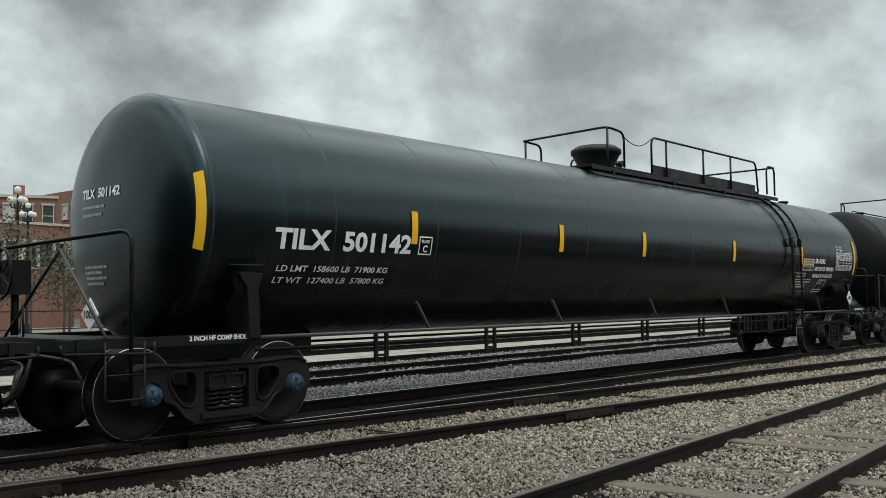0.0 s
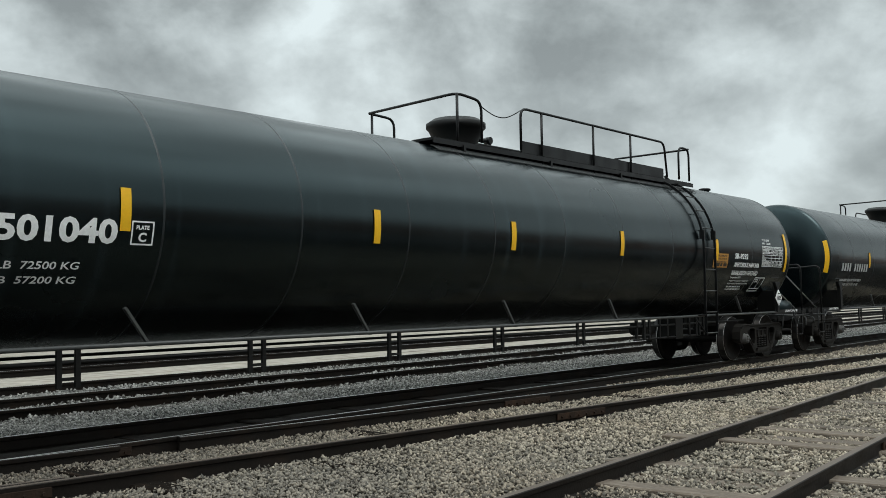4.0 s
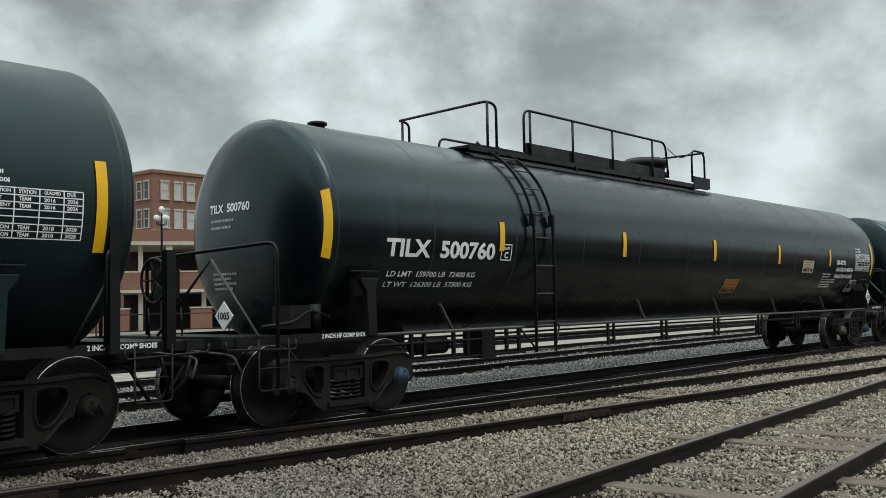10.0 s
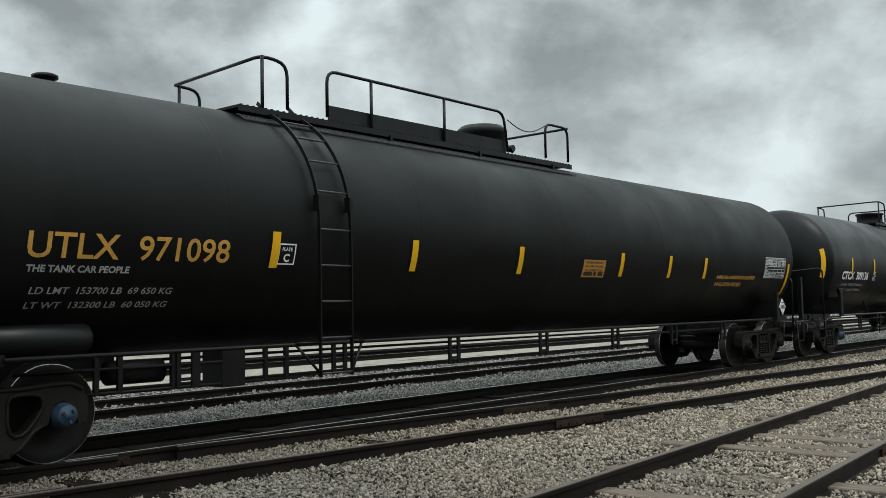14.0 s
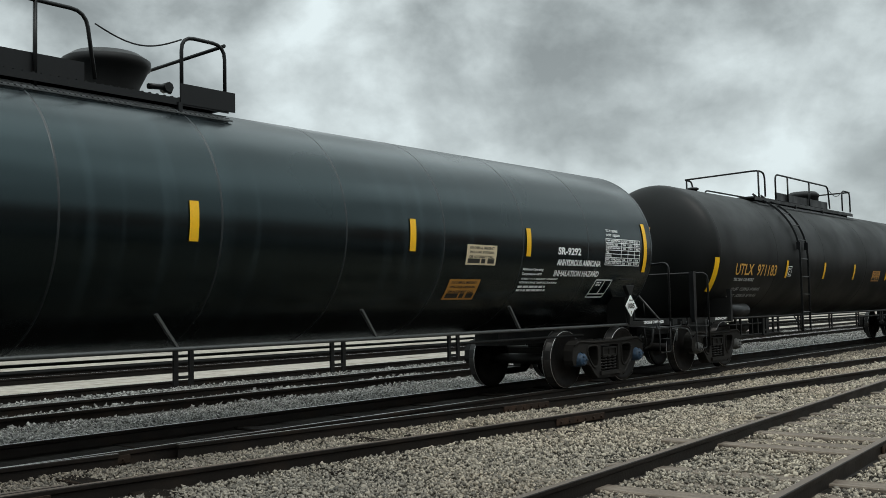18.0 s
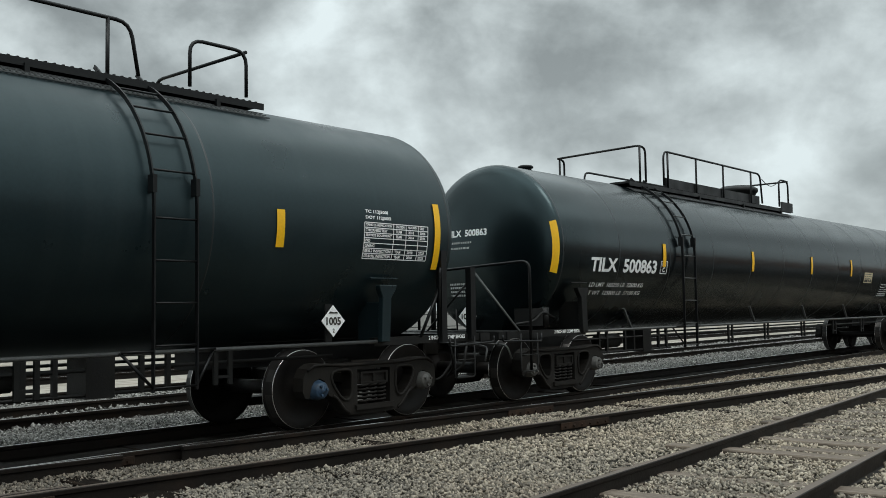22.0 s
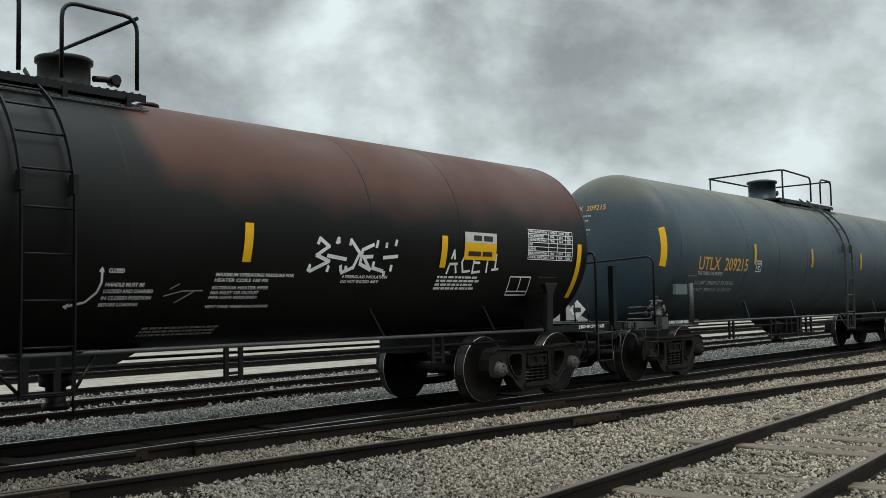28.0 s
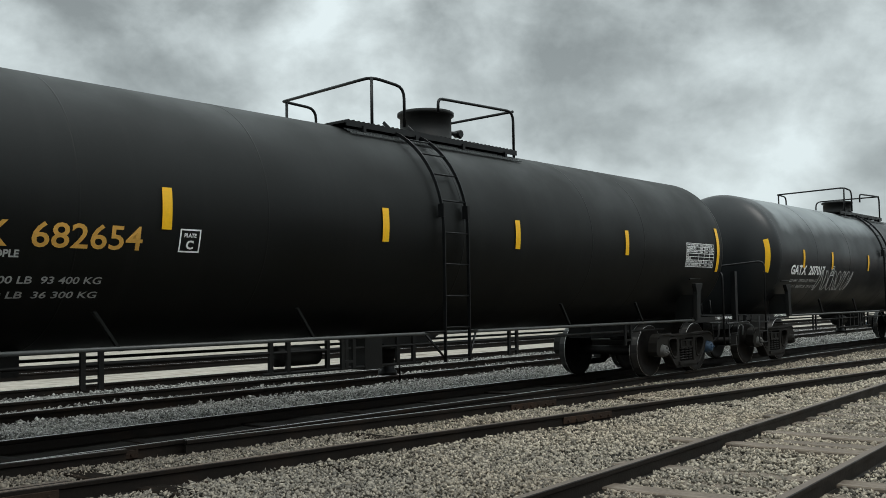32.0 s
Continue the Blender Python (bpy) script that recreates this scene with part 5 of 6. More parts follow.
    for y, z in rung_places():
        piece("rung", mesh(("rung", lad_mat.name), rung, PIPE if kind in "TUB" else lad_mat), lad, pose(0, y, z))
    for s in (-1, 1):
        piece("ladder_foot", mesh(("ladder_foot", s, lad_mat.name), ladder_foot(s), lad_mat), lad)
        piece("clamp", mesh(("ladder_clamp", lad_mat.name), lambda bm: quad_box(bm, (0, -R - 0.05, ZC + 0.22), (0.045, 0.09, 0.17)), lad_mat), lad, pose(s * LADDER_W / 2, 0, 0))

    # tape strips
    tp = tank_profile(L, kind)
    px_, pr_ = [p for p, q in tp], [q for p, q in tp]
    arc = np.concatenate(([0.0], np.cumsum(np.hypot(np.diff(px_), np.diff(pr_)))))
    e0, e1, m0, m1 = TAPE.get(kind, (1.86, 2.68, 2.04, 2.44))
    xs_ = list(OWN_STRIPS.get(index, STRIPS[kind + lay]))
    if index in (12, 16):
        e0, e1, m0, m1 = 1.51, 2.18, 1.82, 2.20
    xs_ = [FIRST] + xs_ + [FIRST + LENGTH[kind]]
    for i, x in enumerate(xs_):
        last = i in (0, len(xs_) - 1)
        z0, z1 = (e0, e1) if last else (m0, m1)

        def strip(bm):
            rows = []
            for k in range(9):
                a = math.asin((z0 + (z1 - z0) * k / 8 - ZC) / R)
                row = []
                for dx in (-0.055, -0.0275, 0.0, 0.0275, 0.055):
                    at = float(np.interp(x, px_, arc)) + dx
                    r = float(np.interp(at, arc, pr_)) + 0.012
                    row.append(bm.verts.new((float(np.interp(at, arc, px_)) - x, -r * math.cos(a), ZC + r * math.sin(a))))
                rows.append(row)
            for lo_, hi_ in zip(rows, rows[1:]):
                for k in range(4):
                    bm.faces.new((lo_[k], lo_[k + 1], hi_[k + 1], hi_[k])).smooth = True
        piece("tape_strip", mesh(("tape_strip", z0, z1, kind if last or kind == "B" else "", i == 0), strip, YELLOWB if kind == "B" and not last else YELLOW), car, pose(x, 0, 0), "yellow reflective tape")

    # lettering
    if mark:
        x0, x1, z, big = {"T": (2.52, 4.66, 1.915, 0.235), "U": (2.50, 4.63, 1.855, 0.24), "Q": (2.58, 4.80, 1.685, 0.215), "C": (2.5, 4.6, 1.88, 0.22), "B": (2.60, 4.69, 1.925, 0.25), "R": (2.65, 4.62, 1.905, 0.25), "P": (1.93, 4.45, 1.87, 0.205), "V": (2.45, 4.63, 1.89, 0.23)}[kind]
        if index == 17:
            x0, x1 = 2.36, 4.56
        flank_text(mark + "  " + num, x0, x1, z, big, ink, car, "large stencilled reporting mark")
        zz = z - 0.235 if kind in "TR" else z - 0.16
        if mark == "UTLX":
            flank_text("THE TANK CAR PEOPLE", x0 + 0.02, x0 + 1.02, z - 0.12 if kind == "U" else z - 0.09, 0.07, FADED, car)
            zz = z - 0.31
        l0, l1 = {"P": (2.58, 4.48), "B": (2.63, 4.25), "U": (x0 + 0.10, x0 + 1.55)}.get(kind, (x0 + 0.10, x0 + 0.10 + (x1 - x0) * 0.80))
        if kind in "PB":
            zz = 1.73 if kind == "P" else 1.665
        for i, (a, b) in enumerate(zip(("LD LMT", "LT WT"), loads)):
            flank_text(a + "  " + b, l0, l1, zz - i * 0.125, 0.075, WHITE if kind in "TQRP" else FADED, car, slant=0.06)
        if kind == "Q":
            def mark_box(bm):
                for x in (2.14, 2.40):
                    flank_patch(bm, x, x + 0.014, z + 0.02, z + 0.21, 0.006, 3)
                for q in (z + 0.02, z + 0.11, z + 0.196):
                    flank_patch(bm, 2.154, 2.40, q, q + 0.014, 0.006, 1)
            piece("box_mark", mesh(("box_mark", kind), mark_box, FADED), car)
        px = {"QB": 6.25, "UB": 5.27}.get(kind + lay, x1 + (0.14 if kind == "T" else 0.40))

        def plate(bm):
            for x in (px, px + 0.225):
                flank_patch(bm, x, x + 0.016, z + 0.0, z + 0.225, 0.006, 3)
            for q in (z, z + 0.21):
                flank_patch(bm, px + 0.016, px + 0.225, q, q + 0.015, 0.006, 1)
        if kind != "P" and index != 15:
            piece("plate_mark", mesh(("plate_mark", px, z, ink.name), plate, WHITE), car)
            flank_text("PLATE", px + 0.05, px + 0.19, z + 0.145, 0.04, WHITE, car)
            flank_text("C", px + 0.08, px + 0.165, z + 0.03, 0.09, WHITE, car)
        # the same mark on the head
        co, polys, lo, hi = TEXTS[mark + "  " + num]
        sc = 0.84 / (hi[0] - lo[0])
        rs, hx = [r for x, r in tp[:17]], [x for x, r in tp[:17]]
        hz = {"T": 2.50, "U": 2.745, "B": 3.04, "Q": 2.60}.get(kind, 2.6) - ZC
        vs = []
        for c in co:
            zr = hz + (c[1] - lo[1]) * sc * 0.95
            y = 0.69 - (c[0] - lo[0]) * sc
            r = math.hypot(y, zr)
            vs.append((float(np.interp(r, rs, hx)) - 0.008, y, ZC + zr))
        me = bpy.data.meshes.new("head_lettering")
        me.from_pydata(vs, [], polys)
        me.materials.append(ink)
        piece("head_lettering", me, car)

        def head_bars(bm):
            r2 = random.Random(7)
            for i, (wmax, zr) in enumerate([(0.5 - 0.08 * (k % 3), hz - 0.11 - 0.085 * k) for k in range(2 if kind in "TQ" else 5)] + [(0.5 - 0.1 * (k % 2), -0.55 - 0.06 * k) for k in range(4 if kind == "T" else 0)]):
                y = 0.66
                while wmax and y > 0.66 - wmax:
                    w = r2.uniform(0.018, 0.045)
                    q = []
                    for a, b in ((y, zr), (y - w, zr), (y - w, zr + 0.03), (y, zr + 0.03)):
                        q.append(bm.verts.new((float(np.interp(math.hypot(a, b), rs, hx)) - 0.008, a, ZC + b)))
                    bm.faces.new(q)
                    y -= w + 0.014
        piece("head_stencil", mesh(("head_stencil", kind, ink.name), head_bars, FADED), car)

    else:
        def faint_mark(bm):
            for k in range(10):
                x = 2.55 + 0.19 * k + (0.2 if k > 3 else 0)
                flank_patch(bm, x, x + 0.12, 1.93, 2.13, 0.006, 2)
            bars(bm, 2.62, 4.3, 1.57, 1.74, 2, random.Random(index + 50))
        piece("plain_stencil", mesh(("plain_stencil", index), faint_mark, FADED), car)

    E = L - 1.25
    tx, tz = {"B": 0.27}.get(kind, 0.0), {"U": -0.09, "R": 0.03}.get(kind, 0.0)

    def table(bm):
        x0, x1, z0, z1 = E - 1.30 - tx, E - 0.19 - tx, 1.96 + tz, 2.38 + tz
        for i in range(8):
            q = z0 + (z1 - z0) * i / 7
            flank_patch(bm, x0, x1, q - 0.005, q + 0.005, 0.006, 1)
        for i, x in enumerate((x0, x0 + 0.49, x0 + 0.71, x0 + 0.93, x1)):
            flank_patch(bm, x - 0.006, x + 0.006, z0, z1, 0.007, 6)
        rows = (("STUB SILL INSPECTION", "TEAM", "2018", "2028"), ("88.B.2 INSPECTION", "TEAM", "2018", "2028"), ("LINING",), ("PRD",), ("SERVICE EQUIPMENT", "TEAM", "2016", "2026"), ("THICKNESS TEST", "TEAM", "2016", "2026"), ("TANK QUALIFICATION", "STATION", "QUALIFIED", "DUE"))
        for i, row in enumerate(rows):
            q = z0 + (z1 - z0) * i / 7 + 0.014
            for wd, (a, b) in zip(row, ((x0 + 0.02, x0 + 0.46), (x0 + 0.53, x0 + 0.68), (x0 + 0.75, x0 + 0.90), (x1 - 0.15, x1 - 0.04))):
                co, polys, lo, hi = TEXTS[wd]
                w = min(b - a, 0.026 * len(wd))
                vs = [bm.verts.new(on_flank(a + (c[0] - lo[0]) / (hi[0] - lo[0]) * w, q + (c[1] - lo[1]) / (hi[1] - lo[1]) * 0.034, 0.006)) for c in co]
                for p in polys:
                    if len(set(p)) > 2:
                        try:
                            bm.faces.new([vs[k] for k in p])
                        except ValueError:
                            pass
    ti = WHITE
    piece("test_table", mesh(("test_table", kind), table, ti), car, None, "white stencilled grid of test dates")
    if kind in "TQ":
        flank_text("DOT 112J500I", E - 1.28, E - 0.85, 2.41, 0.05, WHITE, car)
        flank_text("TC 112J500I", E - 1.28, E - 0.90, 2.48, 0.05, WHITE, car)
    if kind == "T":
        if "F" in extra:
            def sign(bm):
                for q in (1.735, 2.045):
                    flank_patch(bm, E - 2.75, E - 1.36, q, q + 0.014, 0.006, 1)
                for x in (E - 2.75, E - 1.374):
                    flank_patch(bm, x, x + 0.014, 1.749, 2.045, 0.006, 3)
            piece("sign_border", mesh(("sign_border", kind), sign, WHITE), car)
        else:
            flank_text("SR-9292", E - 2.68, E - 2.04, 2.085, 0.115, WHITE, car)
        flank_text("ANHYDROUS AMMONIA", E - 2.68, E - 1.42, 1.925, 0.098, WHITE, car)
        flank_text("INHALATION HAZARD", E - 2.70, E - 1.42, 1.765, 0.098, WHITE, car)
        bx = 0.48 if extra == "F" else 0.76 if "N" in extra else 0.0
        nx = E - 3.66 if "N" in extra else E - 3.52 if lay == "B" or "F" in extra else E - 2.70
        nz = 0.0 if lay == "B" or "F" in extra or "N" in extra else -0.07
        flank_text("Minimum Operating", nx, nx + 0.52, nz + 1.83, 0.05, WHITE, car)
        flank_text("Temperature -30°F", nx, nx + 0.50, nz + 1.765, 0.05, WHITE, car)
        flank_text("SUBJECT TO A SECURITY AGREEMENT", nx + 0.02, nx + 0.97, nz + 1.705, 0.032, WHITE, car)
        flank_text("WITH THE SURFACE TRANSPORTATION BOARD", nx, nx + 0.97, nz + 1.655, 0.032, WHITE, car)
    elif kind == "Q":
        qx = 13.62 if lay == "B" else 12.08
        flank_text("ANHYDROUS AMMONIA", qx, qx + 1.7, 1.60 if lay == "B" else 1.67, 0.095, WHITE, car, slant=0.2)
        flank_text("INHALATION HAZARD", qx, qx + 1.6, 1.46 if lay == "B" else 1.54, 0.095, WHITE, car, slant=0.2)
    elif kind == "U":
        flank_text("AMMONIA,ANHYDROUS,LIQUEFIED", 16.30, 18.15, 1.81, 0.085, GOLD, car)
        flank_text("INHALATION HAZARD", 16.32, 17.55, 1.68, 0.085, GOLD, car)
    if kind == "T":
        def small(bm):
            bars(bm, nx, nx + 0.8, nz + 1.545, nz + 1.625, 2, random.Random(5))
            x0, x1, z0, z1, lean = E - 1.52 - bx, E - 1.02 - bx, 1.45, 1.72, 0.32
            for x in (x0, x0 + 0.30, x1):
                flank_patch(bm, x - 0.009, x + 0.009, z0 + (0.05 if x not in (x0, x1) else 0), z1, 0.006, 4, slant=lean)
            for q in (z0, z0 + 0.05, z1):
                k = lean * (q - z0)
                flank_patch(bm, x0 + k, x1 + k, q - 0.009, q + 0.009, 0.0065, 1)
            bars(bm, x0 + 0.12, x0 + 0.26, z1 - 0.09, z1 - 0.03, 2, random.Random(6), slant=lean)
        piece("small_stencil", mesh(("small_stencil", kind, nx, bx), small, WHITE), car)
    # emergency stickers
    for i, ch in enumerate([c for c in extra if c in "SO"]):
        sm = STICK if ch == "S" else ORANGE
        at = STICKERS.get(index, ((17.7 if lay == "A" else 16.4, 2.04), (16.2, 1.57)))
        if i >= len(at):
            break
        sx, sz = at[i][0] - 0.33, at[i][1] - 0.135

        def sticker(bm):
            flank_patch(bm, sx, sx + 0.66, sz, sz + 0.27, 0.005, 4)
        sk = piece("sticker", mesh(("sticker", sx, sz, sm.name), sticker, sm), car, None, "rectangular emergency sticker")

        def print_(bm):
            bars(bm, sx + 0.04, sx + 0.62, sz + 0.025, sz + 0.085, 1, random.Random(2), 0.007)
        for j, wd in enumerate(("OR ACCIDENT CALL", "SPILL, LEAK, EXPOSURE,", "FOR CHEMICAL EMERGENCY")):
            flank_text(wd, sx + 0.06, sx + 0.60, sz + 0.09 + 0.06 * j, 0.038, INK, sk)
        piece("print", mesh(("print", sx, sz), print_, INK), sk)

    # placards at both ends
    def diamond(bm):
        h = 0.175
        a = [bm.verts.new(p) for p in ((-h, -1.372, 0), (0, -1.372, -h), (h, -1.372, 0), (0, -1.372, h))]
        b = [bm.verts.new((v.co.x, -1.36, v.co.z)) for v in a]
        bm.faces.new(a)
        bm.faces.new(b[::-1])
        for i in range(4):
            bm.faces.new((a[i], b[i], b[(i + 1) % 4], a[(i + 1) % 4]))

    def digits(word, h, w):
        def f(bm):
            co, polys, lo, hi = TEXTS[word]
            vs = [bm.verts.new(((c[0] - lo[0]) / (hi[0] - lo[0]) * w - w / 2, -1.376, (c[1] - lo[1]) / (hi[1] - lo[1]) * h - h / 2)) for c in co]
            for p in polys:
                if len(set(p)) > 2:
                    try:
                        bm.faces.new([vs[i] for i in p])
                    except ValueError:
                        pass
        return f
    if kind in "TUQB":
        px = E - {"Q": 1.82 if lay == "A" else 1.45, "B": 0.84, "T": 0.69}.get(kind, 0.57)
        pz = {"B": 1.36, "T": 1.29}.get(kind, 1.24)
        red = index == 25
        pl = piece("placard", mesh(("placard", red), diamond, RED if red else WHITE), car, pose(px, -0.06, pz), f"{'red' if red else 'white'} diamond hazard placard")
        if kind in "TUQ":
            piece("digits", mesh("digits", digits("1005", 0.09, 0.22), INK), pl)
            piece("digits", mesh("digit", digits("2", 0.045, 0.03), INK), pl, pose(0, 0, -0.105))
            piece("flame_mark", mesh("flame_mark", lambda bm: prism(bm, [(-0.07, 0.085), (0.07, 0.085), (0.055, 0.105), (0.01, 0.098), (-0.05, 0.108)], -1.377, -1.375), INK), pl)
        else:
            piece("print", mesh(("placard_panel", red), lambda bm: prism(bm, [(-0.115, -0.05), (0.115, -0.05), (0.115, 0.05), (-0.115, 0.05)], -1.375, -1.373), WHITE if red else INK), pl)
            if red:
                piece("digits", mesh("red_digits", digits("3475", 0.075, 0.20), INK), pl, pose(0, -0.003, 0))
        box_part("placard_holder", (px, -1.345, 1.20), (0.10, 0.02, 0.46), FRAME, car)
        # on the head, facing along the track
        ph = piece("placard", mesh("placard", diamond, WHITE), car, pose(1.22, 0.12 if kind in "TQ" else 0.37, 1.24, 0, 0, -90) @ pose(0, 1.372, 0), "white diamond hazard placard on the tank head")
        if kind in "TUQ":
            piece("digits", mesh("digits", digits("1005", 0.09, 0.22), INK), ph)
        else:
            piece("print", mesh("placard_print", lambda bm: prism(bm, [(-0.08, -0.04), (0.08, -0.04), (0.08, 0.04), (-0.08, 0.04)], -1.377, -1.375), INK), ph)

    def shoe_text(xx):
        def f(bm):
            co, polys, lo, hi = TEXTS["2 INCH HF COMP SHOES"]
            w, h = 0.72, 0.05
            vs = [bm.verts.new((xx + (c[0] - lo[0]) / (hi[0] - lo[0]) * w, -1.339, 0.975 + (c[1] - lo[1]) / (hi[1] - lo[1]) * h)) for c in co]
            for p in polys:
                if len(set(p)) > 2:
                    try:
                        bm.faces.new([vs[i] for i in p])
                    except ValueError:
                        pass
        return f
    piece("lettering", mesh(("shoe_text", 0), shoe_text(1.45), WHITE), car)
    piece("lettering", mesh(("shoe_text", kind), shoe_text(L - 1.36), WHITE), car)
    if extra in ("R", "G"):
        scribbles(car, L, extra)
    if index == 10:
        bm = bmesh.new()
        for k in range(8):
            flank_patch(bm, 9.9 + 0.45 * k, 10.35 + 0.45 * k, 1.22, 2.06, 0.004, 8)
        part("paint_patch", bm, TANK_C, car, "satin black repaint patch on the flank")
    if "W" in extra:
        bm = bmesh.new()
        flank_patch(bm, 15.36, 15.54, 1.58, 2.28, 0.008, 8, slant=-0.85)
        part("paint_stroke", bm, FADED, car, "slanting white paint stroke")
    if extra == "P":
        for i, wd in enumerate(("PIPE CAPS REQUIRED", "NO INLET OR OUTLET", "TESTED 05-2022", "DO NOT EXCEED 340 DEG F", "OPERATING PRESSURE 150 PSI", "EXTERIOR HEATER PIPES MAXIMUM")):
            flank_text(wd, 6.42, 6.42 + 0.034 * len(wd), 1.54 + i * 0.066, 0.046, WHITE, car)
        flank_text("INSULATION", 5.25, 5.60, 1.80, 0.05, WHITE, car)
        flank_text("4 INCH FIBERGLASS", 5.25, 5.94, 1.87, 0.05, WHITE, car)
        flank_text("VENT TANK", 8.60, 8.88, 2.57, 0.05, WHITE, car)
        flank_text("WHEN UNLOADING", 8.60, 9.08, 2.50, 0.05, WHITE, car)
        for q0, q1, w0_, w1_, rows_ in ((3.1, 3.9, 1.30, 1.43, 3), (8.7, 9.35, 1.24, 1.33, 2), (11.55, 12.4, 1.64, 1.81, 4), (11.65, 12.2, 1.33, 1.45, 3), (14.9, 15.3, 1.43, 1.52, 1)):
            bm = bmesh.new()
            bars(bm, q0, q1, w0_, w1_, rows_, random.Random(int(q0 * 10)))
            part("small_stencil", bm, FADED, car)
        for q0, w0_, w1_ in ((8.62, 2.66, 3.16), (13.5, 2.90, 3.25)):
            bm = bmesh.new()
            for k in range(3):
                flank_patch(bm, q0 + 0.24 * k, q0 + 0.24 * k + 0.24, w0_, w1_, 0.004, 8)
            part("paint_patch", bm, TANK_U, car, "matt black repaint patch on the flank")
    return car


def spray(car, x0, x1, z0, z1, lines, material, r=0.017):
    """Straight spray-paint strokes in a box on the flank."""
    bm = bmesh.new()
    for pts in lines:
        for p, q in zip(pts, pts[1:]):
            p, q = [(x0 + (x1 - x0) * a, z0 + (z1 - z0) * b) for a, b in (p, q)]
            d = Vector((q[0] - p[0], q[1] - p[1]))
            n = Vector((-d.y, d.x)).normalized() * r
            d = d.normalized() * r * 0.7
            bm.faces.new([bm.verts.new(on_flank(a + s * n.x + e * d.x, b + s * n.y + e * d.y, 0.008)) for (a, b), s, e in ((p, 1, -1), (p, -1, -1), (q, -1, 1), (q, 1, 1))])
    return part("spray_tag", bm, material, car, "angular white spray-painted tag")


def scribbles(car, L, extra):
    """Spray-painted loops on the flank."""
    rng = random.Random(12)

    def tag(x0, x1, z0, z1, loops, material, r=0.016):
        bm = bmesh.new()
        for k in range(loops):
            cx = x0 + (x1 - x0) * (k + 0.5) / loops
            pts = []
            ph, wob = rng.uniform(0, 6), rng.uniform(0.6, 1.4)
            for i in range(16):
                a = ph + i * 0.42
                pts.append((cx + (x1 - x0) / loops * 0.55 * math.cos(a * wob), (z0 + z1) / 2 + (z1 - z0) / 2 * math.sin(a * 1.3 + k)))
            for p, q in zip(pts, pts[1:]):
                d = Vector((q[0] - p[0], q[1] - p[1]))
                n = Vector((-d.y, d.x)).normalized() * r
                vs = [bm.verts.new(on_flank(a + s * n.x, b + s * n.y, 0.008)) for (a, b), s in ((p, 1), (p, -1), (q, -1), (q, 1))]
                bm.faces.new(vs)
        return part("spray_tag", bm, material, car, "spray-painted scrawl")
    E = L - 1.25
    if extra == "R":
        spray(car, 11.48, 12.87, 1.73, 2.14, (
            ((0.02, 0.1), (0.10, 0.95), (0.20, 0.75), (0.08, 0.5), (0.22, 0.35), (0.04, 0.08)),
            ((0.22, 0.1), (0.30, 0.98), (0.37, 0.12)), ((0.20, 0.5), (0.40, 0.42)),
            ((0.42, 0.1), (0.44, 0.95), (0.55, 0.6), (0.50, 0.2), (0.38, 0.05)),
            ((0.70, 0.85), (0.58, 0.7), (0.57, 0.3), (0.70, 0.15), (0.60, 0.5), (0.70, 0.52)),
            ((0.75, 0.95), (0.73, 0.2), (0.85, 0.12)), ((0.86, 0.9), (0.88, 0.0)), ((0.98, 1.0), (0.95, 0.15)), ((0.84, 0.5), (1.0, 0.55))), WHITE, 0.021)
        spray(car, 9.78, 10.2, 1.43, 1.62, (((0.0, 0.35), (0.45, 0.6), (1.0, 0.62)), ((0.1, 0.7), (0.3, 0.95)), ((0.35, 0.0), (0.75, 0.55))), FADED, 0.006)
        for wd, z in (("DO NOT EXCEED 400°F", 1.635), ("6 FIBERGLASS INSULATION", 1.69)):
            flank_text(wd, 12.04, 12.04 + 0.032 * len(wd), z, 0.04, WHITE, car)
        tag(1.55, 2.5, 1.55, 1.85, 6, FADED, 0.009)
        spray(car, 13.84, 14.88, 1.77, 2.06, (
            ((0.0, 0.0), (0.08, 1.0), (0.17, 0.05)), ((0.02, 0.4), (0.16, 0.42)),
            ((0.42, 0.85), (0.32, 0.95), (0.25, 0.5), (0.30, 0.08), (0.43, 0.12)),
            ((0.62, 0.9), (0.49, 0.88), (0.49, 0.05), (0.63, 0.1)), ((0.49, 0.5), (0.60, 0.5)),
            ((0.66, 0.9), (0.86, 0.92)), ((0.76, 0.9), (0.77, 0.1)), ((0.88, 0.2), (1.0, 0.24)), ((0.94, 0.22), (0.93, 0.9))), WHITE, 0.016)
        bm = bmesh.new()
        flank_patch(bm, 14.12, 14.79, 1.95, 2.175, 0.010, 4)
        st = part("sticker", bm, YELLOW, car, "yellow and white rectangular sticker")
        bm = bmesh.new()
        flank_patch(bm, 14.12, 14.79, 2.175, 2.31, 0.010, 3)
        part("upper_band", bm, PALE, st, "white upper band")
        bm = bmesh.new()
        bars(bm, 14.2, 14.7, 2.0, 2.06, 1, random.Random(8), 0.012)
        bars(bm, 14.3, 14.7, 2.20, 2.27, 1, random.Random(9), 0.012)
        part("print", bm, INK, st)
        bm = bmesh.new()
        bars(bm, 13.68, 14.55, 1.565, 1.735, 4, random.Random(4))
        part("small_stencil", bm, WHITE, car)
        bm = bmesh.new()
        bars(bm, 9.73, 10.66, 1.10, 1.19, 3, random.Random(14))
        part("small_stencil", bm, FADED, car)
        bm = bmesh.new()
        for x in (15.25, 15.49, 15.73):
            flank_patch(bm, x - 0.009, x + 0.009, 1.49 if x != 15.49 else 1.54, 1.74, 0.006, 4, slant=-0.15)
